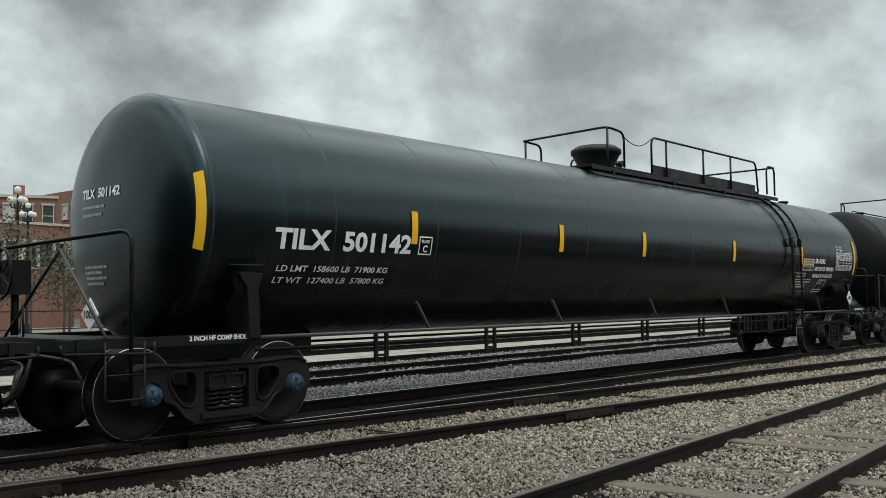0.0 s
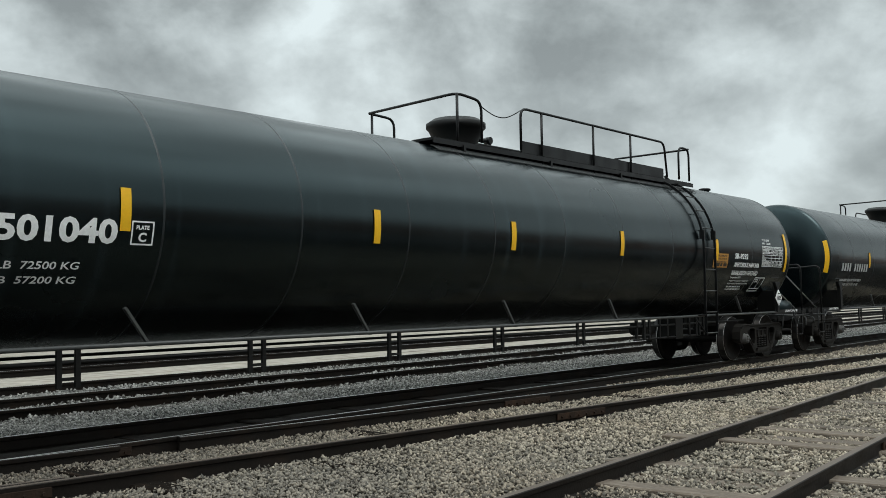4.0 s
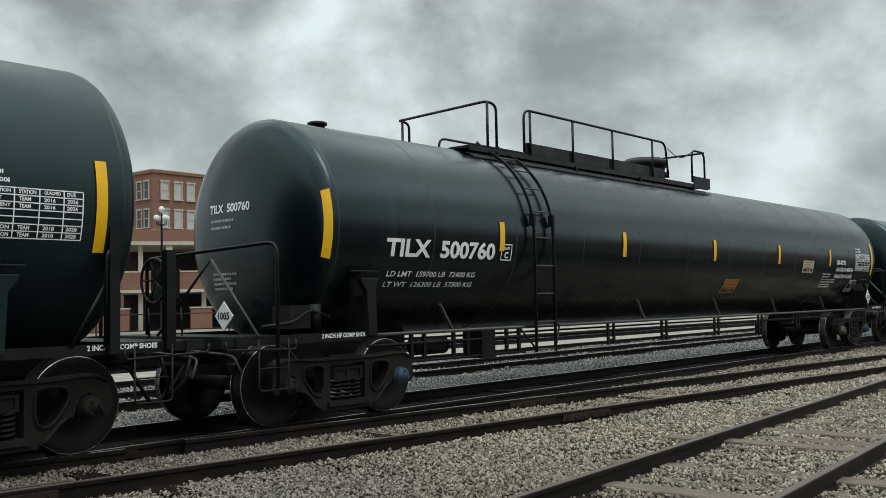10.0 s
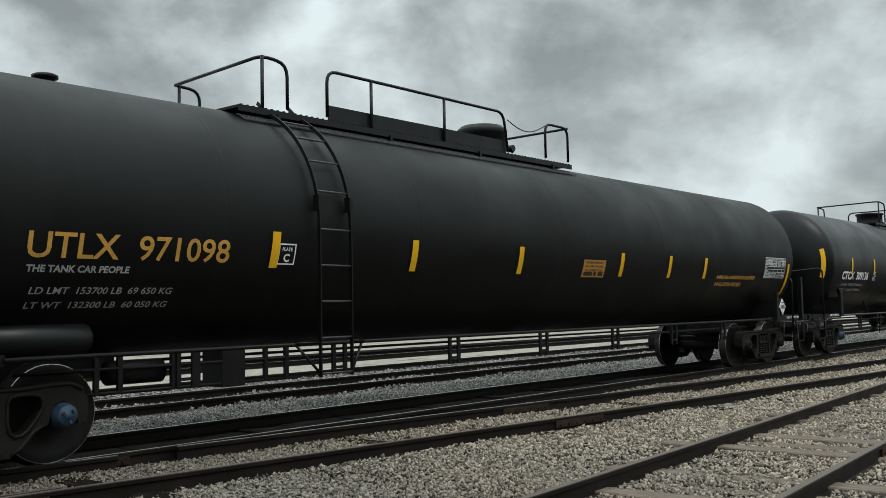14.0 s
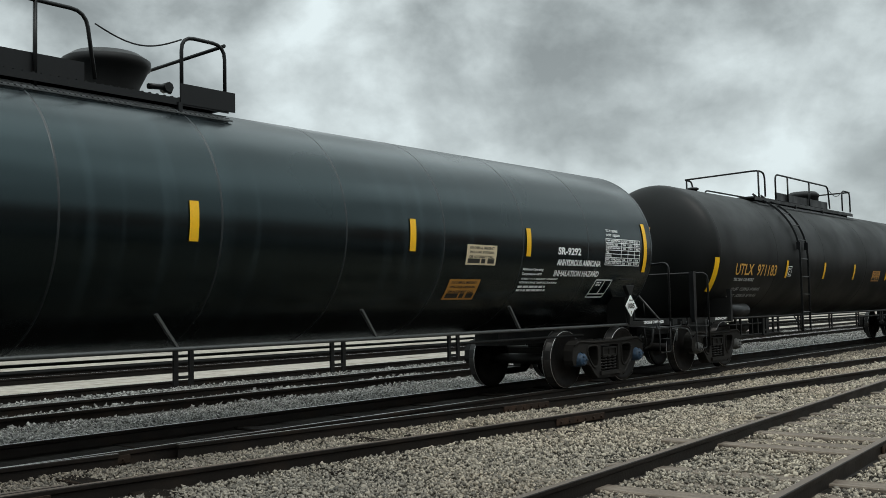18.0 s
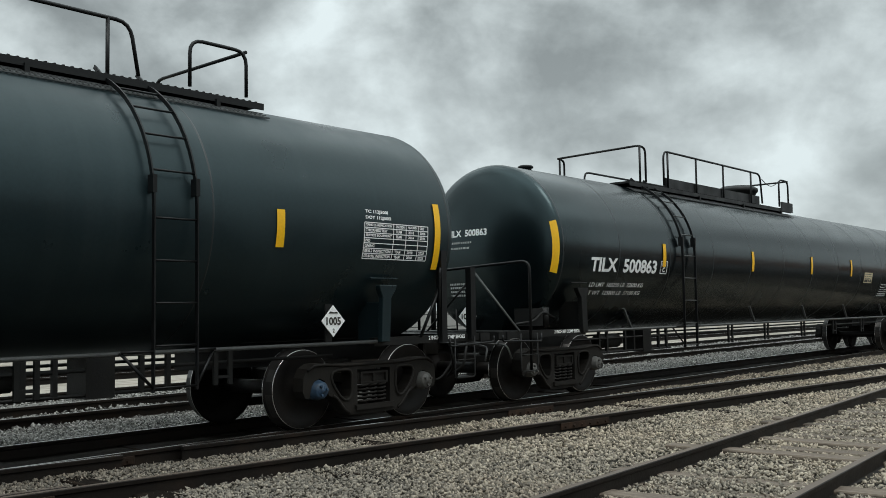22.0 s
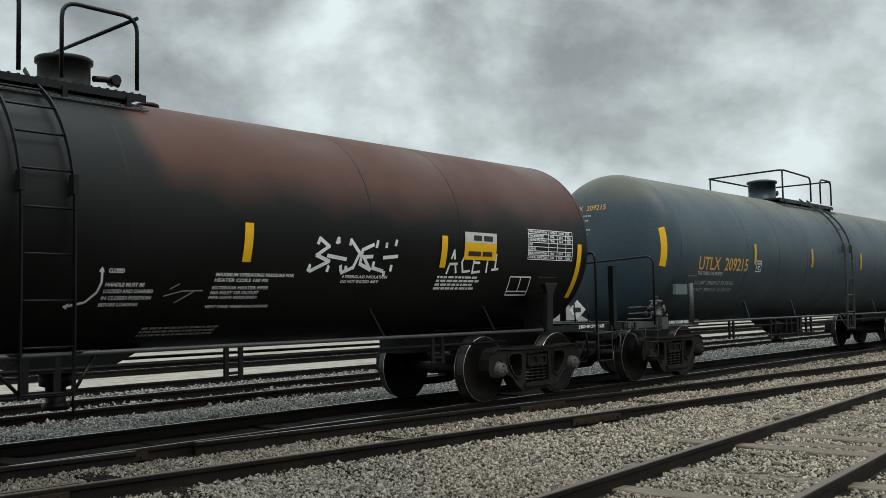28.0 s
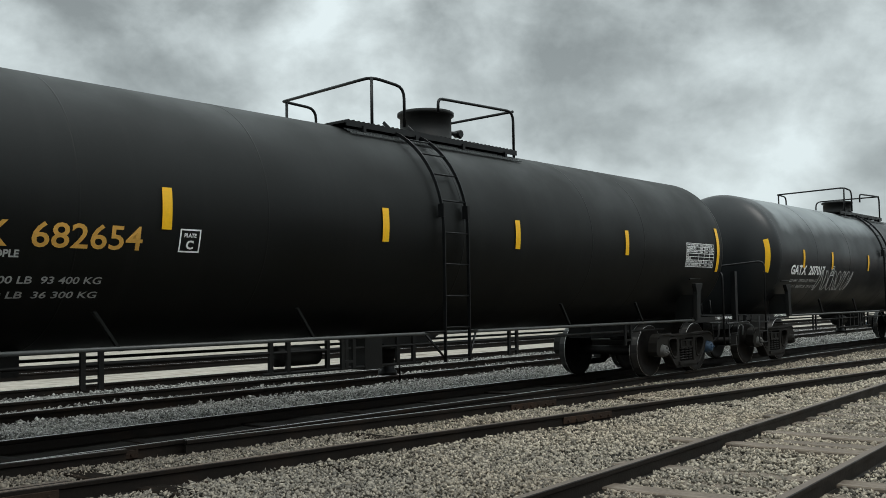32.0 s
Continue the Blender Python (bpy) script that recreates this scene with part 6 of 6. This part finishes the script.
        for q in (1.49, 1.54, 1.74):
            k = -0.15 * (q - 1.49)
            flank_patch(bm, 15.25 + k, 15.73 + k, q - 0.009, q + 0.009, 0.0065, 1)
        part("box_mark", bm, WHITE, car, "white stencilled box")
        for i, wd in enumerate(("BEFORE LOADING", "IN CLOSED POSITION", "LOCKED AND CHAINED", "HANDLE MUST BE")):
            flank_text(wd, 9.12, 9.12 + 0.029 * len(wd), 1.40 + i * 0.061, 0.042, WHITE, car)
        flank_text("CLOSED", 9.12, 9.28, 1.708, 0.044, WHITE, car)
        for wd, z in (("VENT TANK WHEN UNLOADING", 1.37), ("PIPE CAPS REQUIRED", 1.46), ("NO INLET OR OUTLET", 1.51), ("EXTERIOR HEATER PIPES", 1.56), ("HEATER COILS 150 PSI", 1.635), ("MAXIMUM OPERATING PRESSURE FOR", 1.69)):
            flank_text(wd, 10.31, 10.31 + 0.034 * len(wd), z, 0.04, WHITE, car)
        bm = bmesh.new()
        pts = [(9.05, 1.74), (9.075, 1.62), (9.055, 1.53), (8.97, 1.44), (8.80, 1.405)]
        for p, q in zip(pts, pts[1:]):
            d = Vector((q[0] - p[0], q[1] - p[1]))
            n = Vector((-d.y, d.x)).normalized() * 0.012
            bm.faces.new([bm.verts.new(on_flank(a + s * n.x, b + s * n.y, 0.008)) for (a, b), s in ((p, 1), (p, -1), (q, -1), (q, 1))])
        bm.faces.new([bm.verts.new(on_flank(a, b, 0.0085)) for a, b in ((9.02, 1.715), (9.08, 1.715), (9.045, 1.765))])
        bm.faces.new([bm.verts.new(on_flank(a, b, 0.0085)) for a, b in ((8.82, 1.435), (8.77, 1.405), (8.82, 1.375))])
        part("arrow", bm, WHITE, car, "curved white arrow")
    else:
        tag(4.2, 6.6, 1.55, 2.0, 9, FADED)


WHEELS = []
cars, u = [], 0.0
START = []
u = -(LENGTH["T"] + GAP)
for i, spec_ in enumerate(CARS):
    cars.append(tank_car(i, spec_))
    START.append(u - FIRST)
    u += LENGTH[spec_[0]] + GAP

# graffiti down the long black car
def ladder_tag(car):
    rng = random.Random(21)
    bm = bmesh.new()
    x0 = 5.80
    for z0, z1, w in ((2.62, 2.85, 0.16), (2.35, 2.60, 0.2), (2.08, 2.32, 0.2), (1.84, 2.06, 0.22), (1.62, 1.82, 0.2), (1.40, 1.58, 0.26)):
        pts = [(x0 + w * (0.5 + 0.5 * math.cos(rng.uniform(0.7, 1.3) * i * 1.1 + z0)), z0 + (z1 - z0) * (0.5 + 0.5 * math.sin(i * 1.3 + z1))) for i in range(9)]
        for p, q in zip(pts, pts[1:]):
            d = Vector((q[0] - p[0], q[1] - p[1]))
            n = Vector((-d.y, d.x)).normalized() * 0.016
            bm.faces.new([bm.verts.new(on_flank(a + s * n.x, b + s * n.y, 0.008)) for (a, b), s in ((p, 1), (p, -1), (q, -1), (q, 1))])
    part("spray_tag", bm, WHITE, car, "white spray-painted scrawl down the flank")


ladder_tag(cars[17])

# ---- beyond the tracks ----
GZ = BED


def window(parent, c, w, h, face, arch=False, glass=GLASS):
    """A framed sash set into a wall. face: 'x' looks along -x, 'y' along -y."""
    holder = new("window")
    holder.parent = parent
    holder.matrix_basis = pose(c[0], c[1], c[2], 0, 0, 0 if face == "y" else -90)
    box_part("pane", (0, -0.03, 0), (w, 0.03, h), glass, holder)
    for n_, cc, ss in (("jamb", (-w / 2 - 0.04, -0.07, 0), (0.08, 0.12, h)), ("jamb", (w / 2 + 0.04, -0.07, 0), (0.08, 0.12, h)), ("head", (0, -0.08, h / 2 + 0.08), (w + 0.3, 0.15, 0.16)), ("sill", (0, -0.11, -h / 2 - 0.06), (w + 0.3, 0.22, 0.12)), ("mid_rail", (0, -0.065, 0), (w, 0.05, 0.07))):
        box_part(n_, cc, ss, TRIM, holder)
    return holder


def brick_house():
    h = new("brick_building")
    tagged(h, "tall red-brown brick corner building with cream-silled windows", "building")
    box_part("wall", (59.1, 90.7, 7.6), (6.2, 8.6, 15.5), BRICK, h)
    box_part("wall", (66, 104, 7.1), (19.9, 18.0, 14.6), BRICK, h)
    box_part("wall", (68, 91, 7.0), (11.6, 8.4, 14.3), BRICK, h)
    box_part("cornice", (59.1, 90.7, 15.42), (6.5, 8.9, 0.3), BRICK, h)
    box_part("coping", (59.1, 90.7, 15.62), (6.3, 8.7, 0.1), TRIM, h)
    box_part("belt_course", (59.1, 90.6, 9.35), (6.45, 8.8, 0.22), TRIM, h)
    box_part("belt_course", (59.1, 90.6, 8.2), (6.5, 8.85, 0.3), TRIM, h)
    for z, hh in ((13.55, 1.75), (10.62, 1.8)):
        for x in (57.4, 59.0, 60.55):
            window(h, (x, 86.39, z), 0.85, hh, "y", glass=BLIND)
        for y in (87.35, 88.7):
            window(h, (55.99, y, z), 0.75, hh, "x")
    for y in (102.8, 105.0):
        window(h, (56.04, y, 12.0), 1.1, 1.6, "x", glass=BLIND)
    return h


def deck():
    """The open two-level deck before the corner building, square to the yard's edge."""
    h = new("brick_parking_deck")
    tagged(h, "open two-level brick deck with cream bands and columns", "building")
    h.matrix_basis = pose(31.34, 48.8, 0, 0, 0, -32.7)
    box_part("upper_wall", (4.0, 4.0, 5.55), (11.0, 8.0, 0.7), BRICK, h)
    box_part("band", (4.0, 3.97, 5.11), (11.1, 8.1, 0.2), TRIM, h, "cream stone band")
    # back wall coloured dark as interior shade
    box_part("back_wall", (4.0, 7.5, 2.4), (11.0, 0.4, 5.4), SHADEM, h)
    box_part("floor_slab", (4.0, 3.9, 2.36), (11.1, 8.0, 0.18), TRIM, h)
    for x0, x1 in ((-1.4, 0.86), (1.7, 4.6), (5.3, 9.4)):
        box_part("parapet", ((x0 + x1) / 2, 0.1, 2.95), (x1 - x0, 0.25, 1.0), BRICK, h)
        box_part("coping", ((x0 + x1) / 2, 0.1, 3.48), (x1 - x0 + 0.04, 0.32, 0.08), TRIM, h)
    for x in (1.28, 4.95):
        box_part("pier", (x, 0.05, 2.95), (0.84, 0.4, 1.15), BRICK, h)
        box_part("pier_cap", (x, 0.05, 3.58), (0.95, 0.5, 0.1), TRIM, h)
        box_part("column", (x - 0.12, 0.2, 4.3), (0.36, 0.36, 1.45), TRIM, h)
        box_part("column_base", (x - 0.25, 0.1, 1.95), (0.45, 0.35, 0.65), TRIM, h)
    for x in (-0.42, 3.1, 6.8):
        box_part("column", (x, 0.5, 1.0), (0.26, 0.3, 2.55), TRIM, h)
        box_part("column", (x, 0.5, 4.2), (0.26, 0.3, 1.65), TRIM, h)
    for x, w in ((-1.3, 0.56), (1.15, 0.3), (2.9, 1.2)):
        box_part("planter_wall", (x, -0.5, 0.6), (w, 0.5, 1.5), BRICK, h)
        box_part("planter_cap", (x, -0.5, 1.39), (w + 0.1, 0.6, 0.08), TRIM, h)
    box_part("low_wall", (-2.4, -0.3, 0.35), (1.8, 0.4, 0.9), BRICK, h)
    box_part("kerb", (2.0, -2.0, 0.0), (26.0, 0.6, 0.3), TRIM, h)
    # the glazed bay at its corner
    box_part("bay_wall", (-2.7, 0.9, 1.15), (2.3, 2.2, 2.6), BRICK, h)
    box_part("bay_wall", (-2.7, 0.9, 5.55), (2.3, 2.2, 0.75), BRICK, h)
    box_part("bay_cornice", (-2.7, 0.86, 6.0), (2.5, 2.4, 0.3), TRIM, h)
    for z in (5.05, 3.4, 2.4):
        box_part("bay_band", (-2.7, 0.88, z), (2.42, 2.34, 0.22 if z > 5 else 0.14), TRIM, h)
    box_part("bay_glass", (-2.7, 1.0, 4.2), (2.0, 1.9, 1.5), GLASS, h)
    for x in (-3.75, -3.4, -2.83, -2.3, -1.65):
        box_part("mullion", (x, -0.1, 4.2), (0.14, 0.14, 1.5), TRIM, h)
    return h


def side_wing():
    h = new("low_brick_wing")
    tagged(h, "low brick wing with a row of pale-framed windows", "building")
    h.matrix_basis = pose(28.0, 51.4, 0, 0, 0, 8)
    box_part("wall", (-6.2, 3.0, 1.6), (12.4, 6.0, 3.5), BRICK, h)
    box_part("wall", (-6.2, 3.0, 5.3), (12.4, 6.0, 0.9), BRICK, h)
    box_part("glazing", (-6.2, 3.1, 4.1), (12.2, 5.6, 1.6), GLASS, h)
    box_part("coping", (-6.2, 3.0, 5.8), (12.6, 6.2, 0.14), TRIM, h)
    box_part("band", (-6.2, 2.98, 4.85), (12.5, 6.1, 0.14), TRIM, h)
    box_part("band", (-6.2, 2.98, 3.38), (12.5, 6.1, 0.12), TRIM, h)
    for i in range(13):
        box_part("mullion", (-0.3 - i, 0.05, 4.1), (0.16 if i % 3 else 0.4, 0.14, 1.4), TRIM, h)
    return h


def row_house():
    h = new("brick_row_building")
    tagged(h, "brick row building with pale window surrounds", "building")
    h.matrix_basis = pose(37.4, 76.3, 0, 0, 0, -26.1)
    box_part("wall", (-6.0, 5.0, 5.0), (16.6, 10.0, 10.3), BRICK, h)
    box_part("cornice", (-6.0, 4.95, 10.15), (16.8, 10.2, 0.22), TRIM, h)
    box_part("chimney", (-0.6, 4.0, 10.8), (0.9, 0.9, 1.3), BRICK, h)
    for x in (-10.0, -8.4, -5.4, -3.8, -1.3, 0.05, 1.6):
        for z in (8.6, 5.2):
            window(h, (x, -0.01, z), 0.75, 1.7, "y", glass=BLIND if x in (-8.4, -1.3) else GLASS)
    return h


brick_house(), deck(), side_wing(), row_house()


def lamp_post(x, y):
    h = new("street_lamp")
    tagged(h, "black street lamp with five white globes", "street lamp", "lamps by the building")
    h.matrix_basis = pose(x, y, GZ)
    bm = bmesh.new()
    lathe(bm, [(0, 0.16), (0.5, 0.14), (0.6, 0.08), (5.6, 0.05), (5.7, 0.09), (5.75, 0.05), (6.3, 0.04)], "Z", 12)
    part("post", bm, FRAME, h)
    for i in range(5):
        a = 2 * math.pi * i / 4
        c = (0.30 * math.cos(a), 0.30 * math.sin(a), 6.05) if i < 4 else (0, 0, 6.5)
        bm = bmesh.new()
        bmesh.ops.create_icosphere(bm, subdivisions=2, radius=0.15)
        for v in bm.verts:
            v.co += Vector(c)
        part("globe", bm, GLOBE, h)
        if i < 4:
            bm = bmesh.new()
            tube(bm, bend([(0, 0, 5.7), (c[0], c[1], 5.7), (c[0], c[1], 5.9)], 0.1), 0.025, 6)
            part("arm", bm, FRAME, h)


for p_ in ((28.0, 42.4), (23.3, 47.4), (19.8, 41.2)):
    lamp_post(*p_)


def tree(x, y, hgt, seed):
    rng = random.Random(seed)
    h = new("tree")
    tagged(h, "small sparse young tree with thin olive leaves", "tree", "trees by the building")
    h.matrix_basis = pose(x, y, GZ)
    bm = bmesh.new()
    tips = []
    tube(bm, [(0, 0, 0), (0.03, 0.02, hgt * 0.35), (-0.02, 0.05, hgt * 0.7), (0.02, 0, hgt)], 0.05, 7)
    for i in range(16):
        a, z = rng.uniform(0, 6.28), hgt * rng.uniform(0.3, 0.9)
        r = hgt * 0.28 * rng.uniform(0.6, 1.1)
        e = Vector((r * math.cos(a), r * math.sin(a), z + r * 0.8))
        tube(bm, [(0, 0, z), (e.x * 0.5, e.y * 0.5, z + r * 0.3), e], 0.016, 5)
        tips += [e, Vector((e.x * 0.6, e.y * 0.6, z + r * 0.4))]
    part("trunk", bm, BARK, h)
    bm = bmesh.new()
    for t in tips:
        for j in range(26):
            c = t + Vector((rng.gauss(0, 0.28), rng.gauss(0, 0.28), rng.gauss(0, 0.28)))
            n = Vector((rng.gauss(0, 1), rng.gauss(0, 1), rng.gauss(0, 1))).normalized()
            a = n.orthogonal().normalized() * 0.07
            b = n.cross(a) * 0.6
            bm.faces.new([bm.verts.new(c + v) for v in (a, b, -a, -b)])
    part("crown", bm, LEAF, h)


for i_, (x_, y_, h_) in enumerate(((17.6, 35.5, 4.4), (19.4, 36.4, 4.0), (16.2, 36.2, 4.6), (20.6, 38.2, 3.6), (14.5, 37.0, 4.2))):
    tree(x_, y_, h_, 40 + i_)

fence = tagged(new("fence"), "low dark pipe fence along the lot", "fence")
fence.matrix_basis = pose(0, 33.0, GZ)
for x_ in range(4, 48, 3):
    bm = bmesh.new()
    tube(bm, [(x_, 0, 0), (x_, 0, 1.3)], 0.03, 6)
    part("post", bm, FRAME, fence)
for z_ in (0.65, 1.28):
    bm = bmesh.new()
    tube(bm, [(4, 0, z_), (46, 0, z_)], 0.022, 6)
    part("rail", bm, FRAME, fence)

bm = bmesh.new()
rng_ = random.Random(5)
for i_ in range(5000):
    c_ = Vector((rng_.uniform(2, 46), rng_.uniform(33.2, 38.0), GZ))
    d_ = Vector((rng_.gauss(0, 0.06), rng_.gauss(0, 0.06), rng_.uniform(0.08, 0.28)))
    s_ = Vector((rng_.gauss(0, 1), rng_.gauss(0, 1), 0)).normalized() * 0.02
    bm.faces.new([bm.verts.new(v) for v in (c_ - s_, c_ + s_, c_ + d_)])
tagged(part("dry_grass", bm, GRASS, None), "thin dry grass before the building", "grass", kind="stuff")

# far mast and poles above the cars
for x_, y_, h_ in ((118.0, 120.0, 21.0), (120.5, 121.0, 19.0), (92.0, 112.0, 17.5)):
    mast = tagged(new("antenna_mast"), "thin distant antenna mast", "mast", "distant masts")
    mast.matrix_basis = pose(x_, y_, GZ)
    bm = bmesh.new()
    tube(bm, [(0, 0, 0), (0, 0, h_)], 0.07, 6)
    part("pole", bm, FRAME, mast)
    bm = bmesh.new()
    for k_ in (0.6, 1.2):
        tube(bm, [(-0.5, 0, h_ - k_), (0.5, 0, h_ - k_)], 0.03, 5)
    part("crossbar", bm, FRAME, mast)

# ---- ties ----
def tie_mesh(bm, length=2.55):
    quad_box(bm, (0, 0, 0), (0.23, length, 0.14))
    bmesh.ops.bevel(bm, geom=list(bm.edges), offset=0.012, segments=1, affect="EDGES")
    for v in bm.verts:
        v.co.x += 0.012 * noise.noise(v.co * 3)
        v.co.z += 0.008 * noise.noise(v.co * 4 + Vector((3, 1, 2)))


ang_ = math.degrees(math.atan(0.064))
near_track = tagged(new("timber_ties"), "weathered grey timber ties of the disused near track", "ties", kind="structure")
rng_ = random.Random(9)
for i_ in range(-34, 66):
    x_ = 1.0 + i_ * 0.53
    piece("tie", mesh("tie", tie_mesh, TIE), near_track, pose(x_ + 0.04, near_curve(x_) - 0.754 + rng_.uniform(-0.08, 0.08), -0.182 + rng_.uniform(-0.022, 0.012) - (0.03 if rng_.random() < 0.3 else 0), rng_.uniform(-0.6, 0.6), 0, ang_ + rng_.uniform(-2.5, 2.5)))
def tie_plate(bm):
    quad_box(bm, (0, 0, 0), (0.19, 0.34, 0.02))
    for s in (-1, 1):
        tube(bm, [(0.05 * s, 0.1 * s, 0.0), (0.05 * s, 0.1 * s, 0.035)], 0.014, 5)


for i_ in range(-34, 66):
    x_ = 1.0 + i_ * 0.53
    for o_ in (0.0, -1.508):
        piece("tie_plate", mesh("tie_plate", tie_plate, RUST), near_track, pose(x_ + 0.04, near_curve(x_) + o_, -0.166, 0, 0, ang_))
switch_ties = tagged(new("switch_ties"), "dark long timber ties of the turnout", "ties", kind="structure")
for i_ in range(-20, 40):
    x_ = 1.2 + i_ * 0.56
    y0_ = d_curve(x_) - 0.50 + rng_.uniform(-0.12, 0.06)
    def long_tie(bm, n=0):
        tie_mesh(bm, 4.6)
    piece("tie", mesh("long_tie", long_tie, TIED), switch_ties, pose(x_, y0_ + 2.3, -0.196 + rng_.uniform(-0.016, 0.012) - (0.035 if i_ % 3 else 0.0), 0, 0, rng_.uniform(-1.5, 1.5)))
    piece("tie_plate", mesh("tie_plate", tie_plate, RUST), switch_ties, pose(x_, d_curve(x_), -0.168, 0, 0, -6))
    if i_ % 2 == 0:
        piece("tie_plate", mesh("tie_plate", tie_plate, RUST), switch_ties, pose(x_, YT - 0.7525, -0.168))

# ---- ballast stones ----
def stones(name, boxes, label, material=STONE):
    """Loose stones, each a crooked five-cornered lump, scattered over the given stretches (x0, x1, y0, y1, per square metre, size)."""
    g = np.random.default_rng(11)
    lump = np.array([(1.15, 0, 0), (-0.6, 1.0, 0), (-0.6, -1.0, 0), (0, 0, 1.0), (0, 0, -1.0)], float)
    faces = np.array([(0, 1, 3), (1, 2, 3), (2, 0, 3), (1, 0, 4), (2, 1, 4), (0, 2, 4)])
    allv = []
    for x0, x1, y0, y1, dens, size in boxes:
        n = int((x1 - x0) * (y1 - y0) * dens)
        c = np.stack([g.uniform(x0, x1, n), g.uniform(y0, y1, n), np.zeros(n)], 1)
        # keep the ties of the disused track partly clear
        lane = c[:, 1] - (3.70 + 0.064 * c[:, 0])
        on = (lane < 0.25) & (lane > -1.8) & (((c[:, 0] - 1.04) / 0.53 + 0.17) % 1.0 < 0.34)
        keep = ~(on & (g.random(n) < 0.62))
        keep &= (c[:, 1] > 0.22 * c[:, 0]) & (c[:, 1] < 2.6 * c[:, 0] + 0.5)
        d = 7.66 - 0.106 * c[:, 0]
        for yy in (d, d + 1.505, np.full(len(c), YT - 0.7525), 3.70 + 0.064 * c[:, 0], 2.192 + 0.064 * c[:, 0], np.full(len(c), YT + 0.7525)):
            keep &= np.abs(c[:, 1] - yy) > 0.06
        c = c[keep]
        n = len(c)
        c[:, 2] = BED - 0.045 + 0.055 * g.random(n) + 0.02 * np.sin(c[:, 0] * 1.7) * np.sin(c[:, 1] * 2.3)
        s = size * g.uniform(0.45, 1.35, (n, 1, 1)) * g.uniform(0.6, 1.15, (n, 1, 3))
        v = lump[None] * s * g.uniform(0.7, 1.1, (n, 5, 1)) + g.normal(0, 0.2, (n, 5, 3)) * s
        a = g.uniform(0, 6.283, n)
        b = g.uniform(-1.5, 1.5, n)
        ca, sa, cb, sb = np.cos(a), np.sin(a), np.cos(b), np.sin(b)
        y = v[:, :, 1] * cb[:, None] - v[:, :, 2] * sb[:, None]
        z = v[:, :, 1] * sb[:, None] + v[:, :, 2] * cb[:, None]
        x = v[:, :, 0]
        v = np.stack([x * ca[:, None] - y * sa[:, None], x * sa[:, None] + y * ca[:, None], z], 2) + c[:, None, :]
        allv.append(v)
    v = np.concatenate(allv)
    n = len(v)
    f = (faces[None] + 5 * np.arange(n)[:, None, None]).reshape(-1, 3)
    me = bpy.data.meshes.new(name)
    me.vertices.add(n * 5)
    me.vertices.foreach_set("co", v.reshape(-1).astype(np.float32))
    me.loops.add(len(f) * 3)
    me.loops.foreach_set("vertex_index", f.reshape(-1).astype(np.int32))
    me.polygons.add(len(f))
    me.polygons.foreach_set("loop_start", (np.arange(len(f)) * 3).astype(np.int32))
    me.update(calc_edges=True)
    me.materials.append(material)
    return tagged(new(name, me), label, "ballast", kind="stuff")


stones("ballast_stones", [(0.6, 2.2, 0.6, 8.7, 900, 0.026), (2.2, 8, 0.6, 8.7, 2400, 0.0215), (8, 14, 1.6, 8.7, 1850, 0.0235), (14, 22, 3.2, 8.7, 1100, 0.029), (22, 36, 5.0, 8.7, 480, 0.044)], "loose grey and tan limestone ballast between the rails")
stones("ballast_stones", [(4, 30, 10.2, 12.6, 1900, 0.0205), (30, 44, 10.2, 12.6, 600, 0.034), (5, 50, 12.6, 17.4, 260, 0.034)], "loose pale grey ballast behind the train", STONE_FAR)

# ---- what moves ----
# seconds, metres the train has run
RUN = ((0, -5.75), (1, 11.72), (2, 29.2), (3, 46.45), (6, 98.9), (7, 116.3), (8, 133.58), (9, 150.89), (10, 168.25), (11, 185.66), (12, 203.67), (13, 220.99), (14, 238.1),
       (17, 290.41), (18, 307.85), (19, 325.7), (20, 342.98), (21, 360.5), (22, 377.9), (23, 395.35), (24, 412.64), (25, 430.47), (27.5, 473.29), (28, 481.95), (28.5, 490.6), (29, 499.37), (30, 516.72), (30.7, 528.75), (31, 534.4), (32, 551.4))



def motions():
    ts, ss = [r[0] for r in RUN], [r[1] for r in RUN]
    for car, x in zip(cars, START):
        walk(car, [(t, pose(x - s, YT, 0)) for t, s in RUN])
    steps = [i / FPS for i in range(int(32 * FPS) + 1)]
    ran = np.interp(steps, ts, ss)
    for ws, k, ax in WHEELS:
        at = START[k] + ax - ran
        seen = np.nonzero((at > -4.0) & (at < 30.0))[0]
        rows = []
        if len(seen):
            i0, i1 = seen[0], seen[-1]
            turn = lambda i: pose(ax, 0, WR, 0, -math.degrees((ran[i] - ran[i0]) / WR), 0)
            if i0 > 0:
                rows.append((0.0, turn(i0)))
            rows += [(steps[i], turn(i)) for i in range(i0, i1 + 1)]
            if i1 < len(steps) - 1:
                rows.append((32.0, turn(i1)))
            if len(rows) > 1:
                walk(ws, rows)


motions()
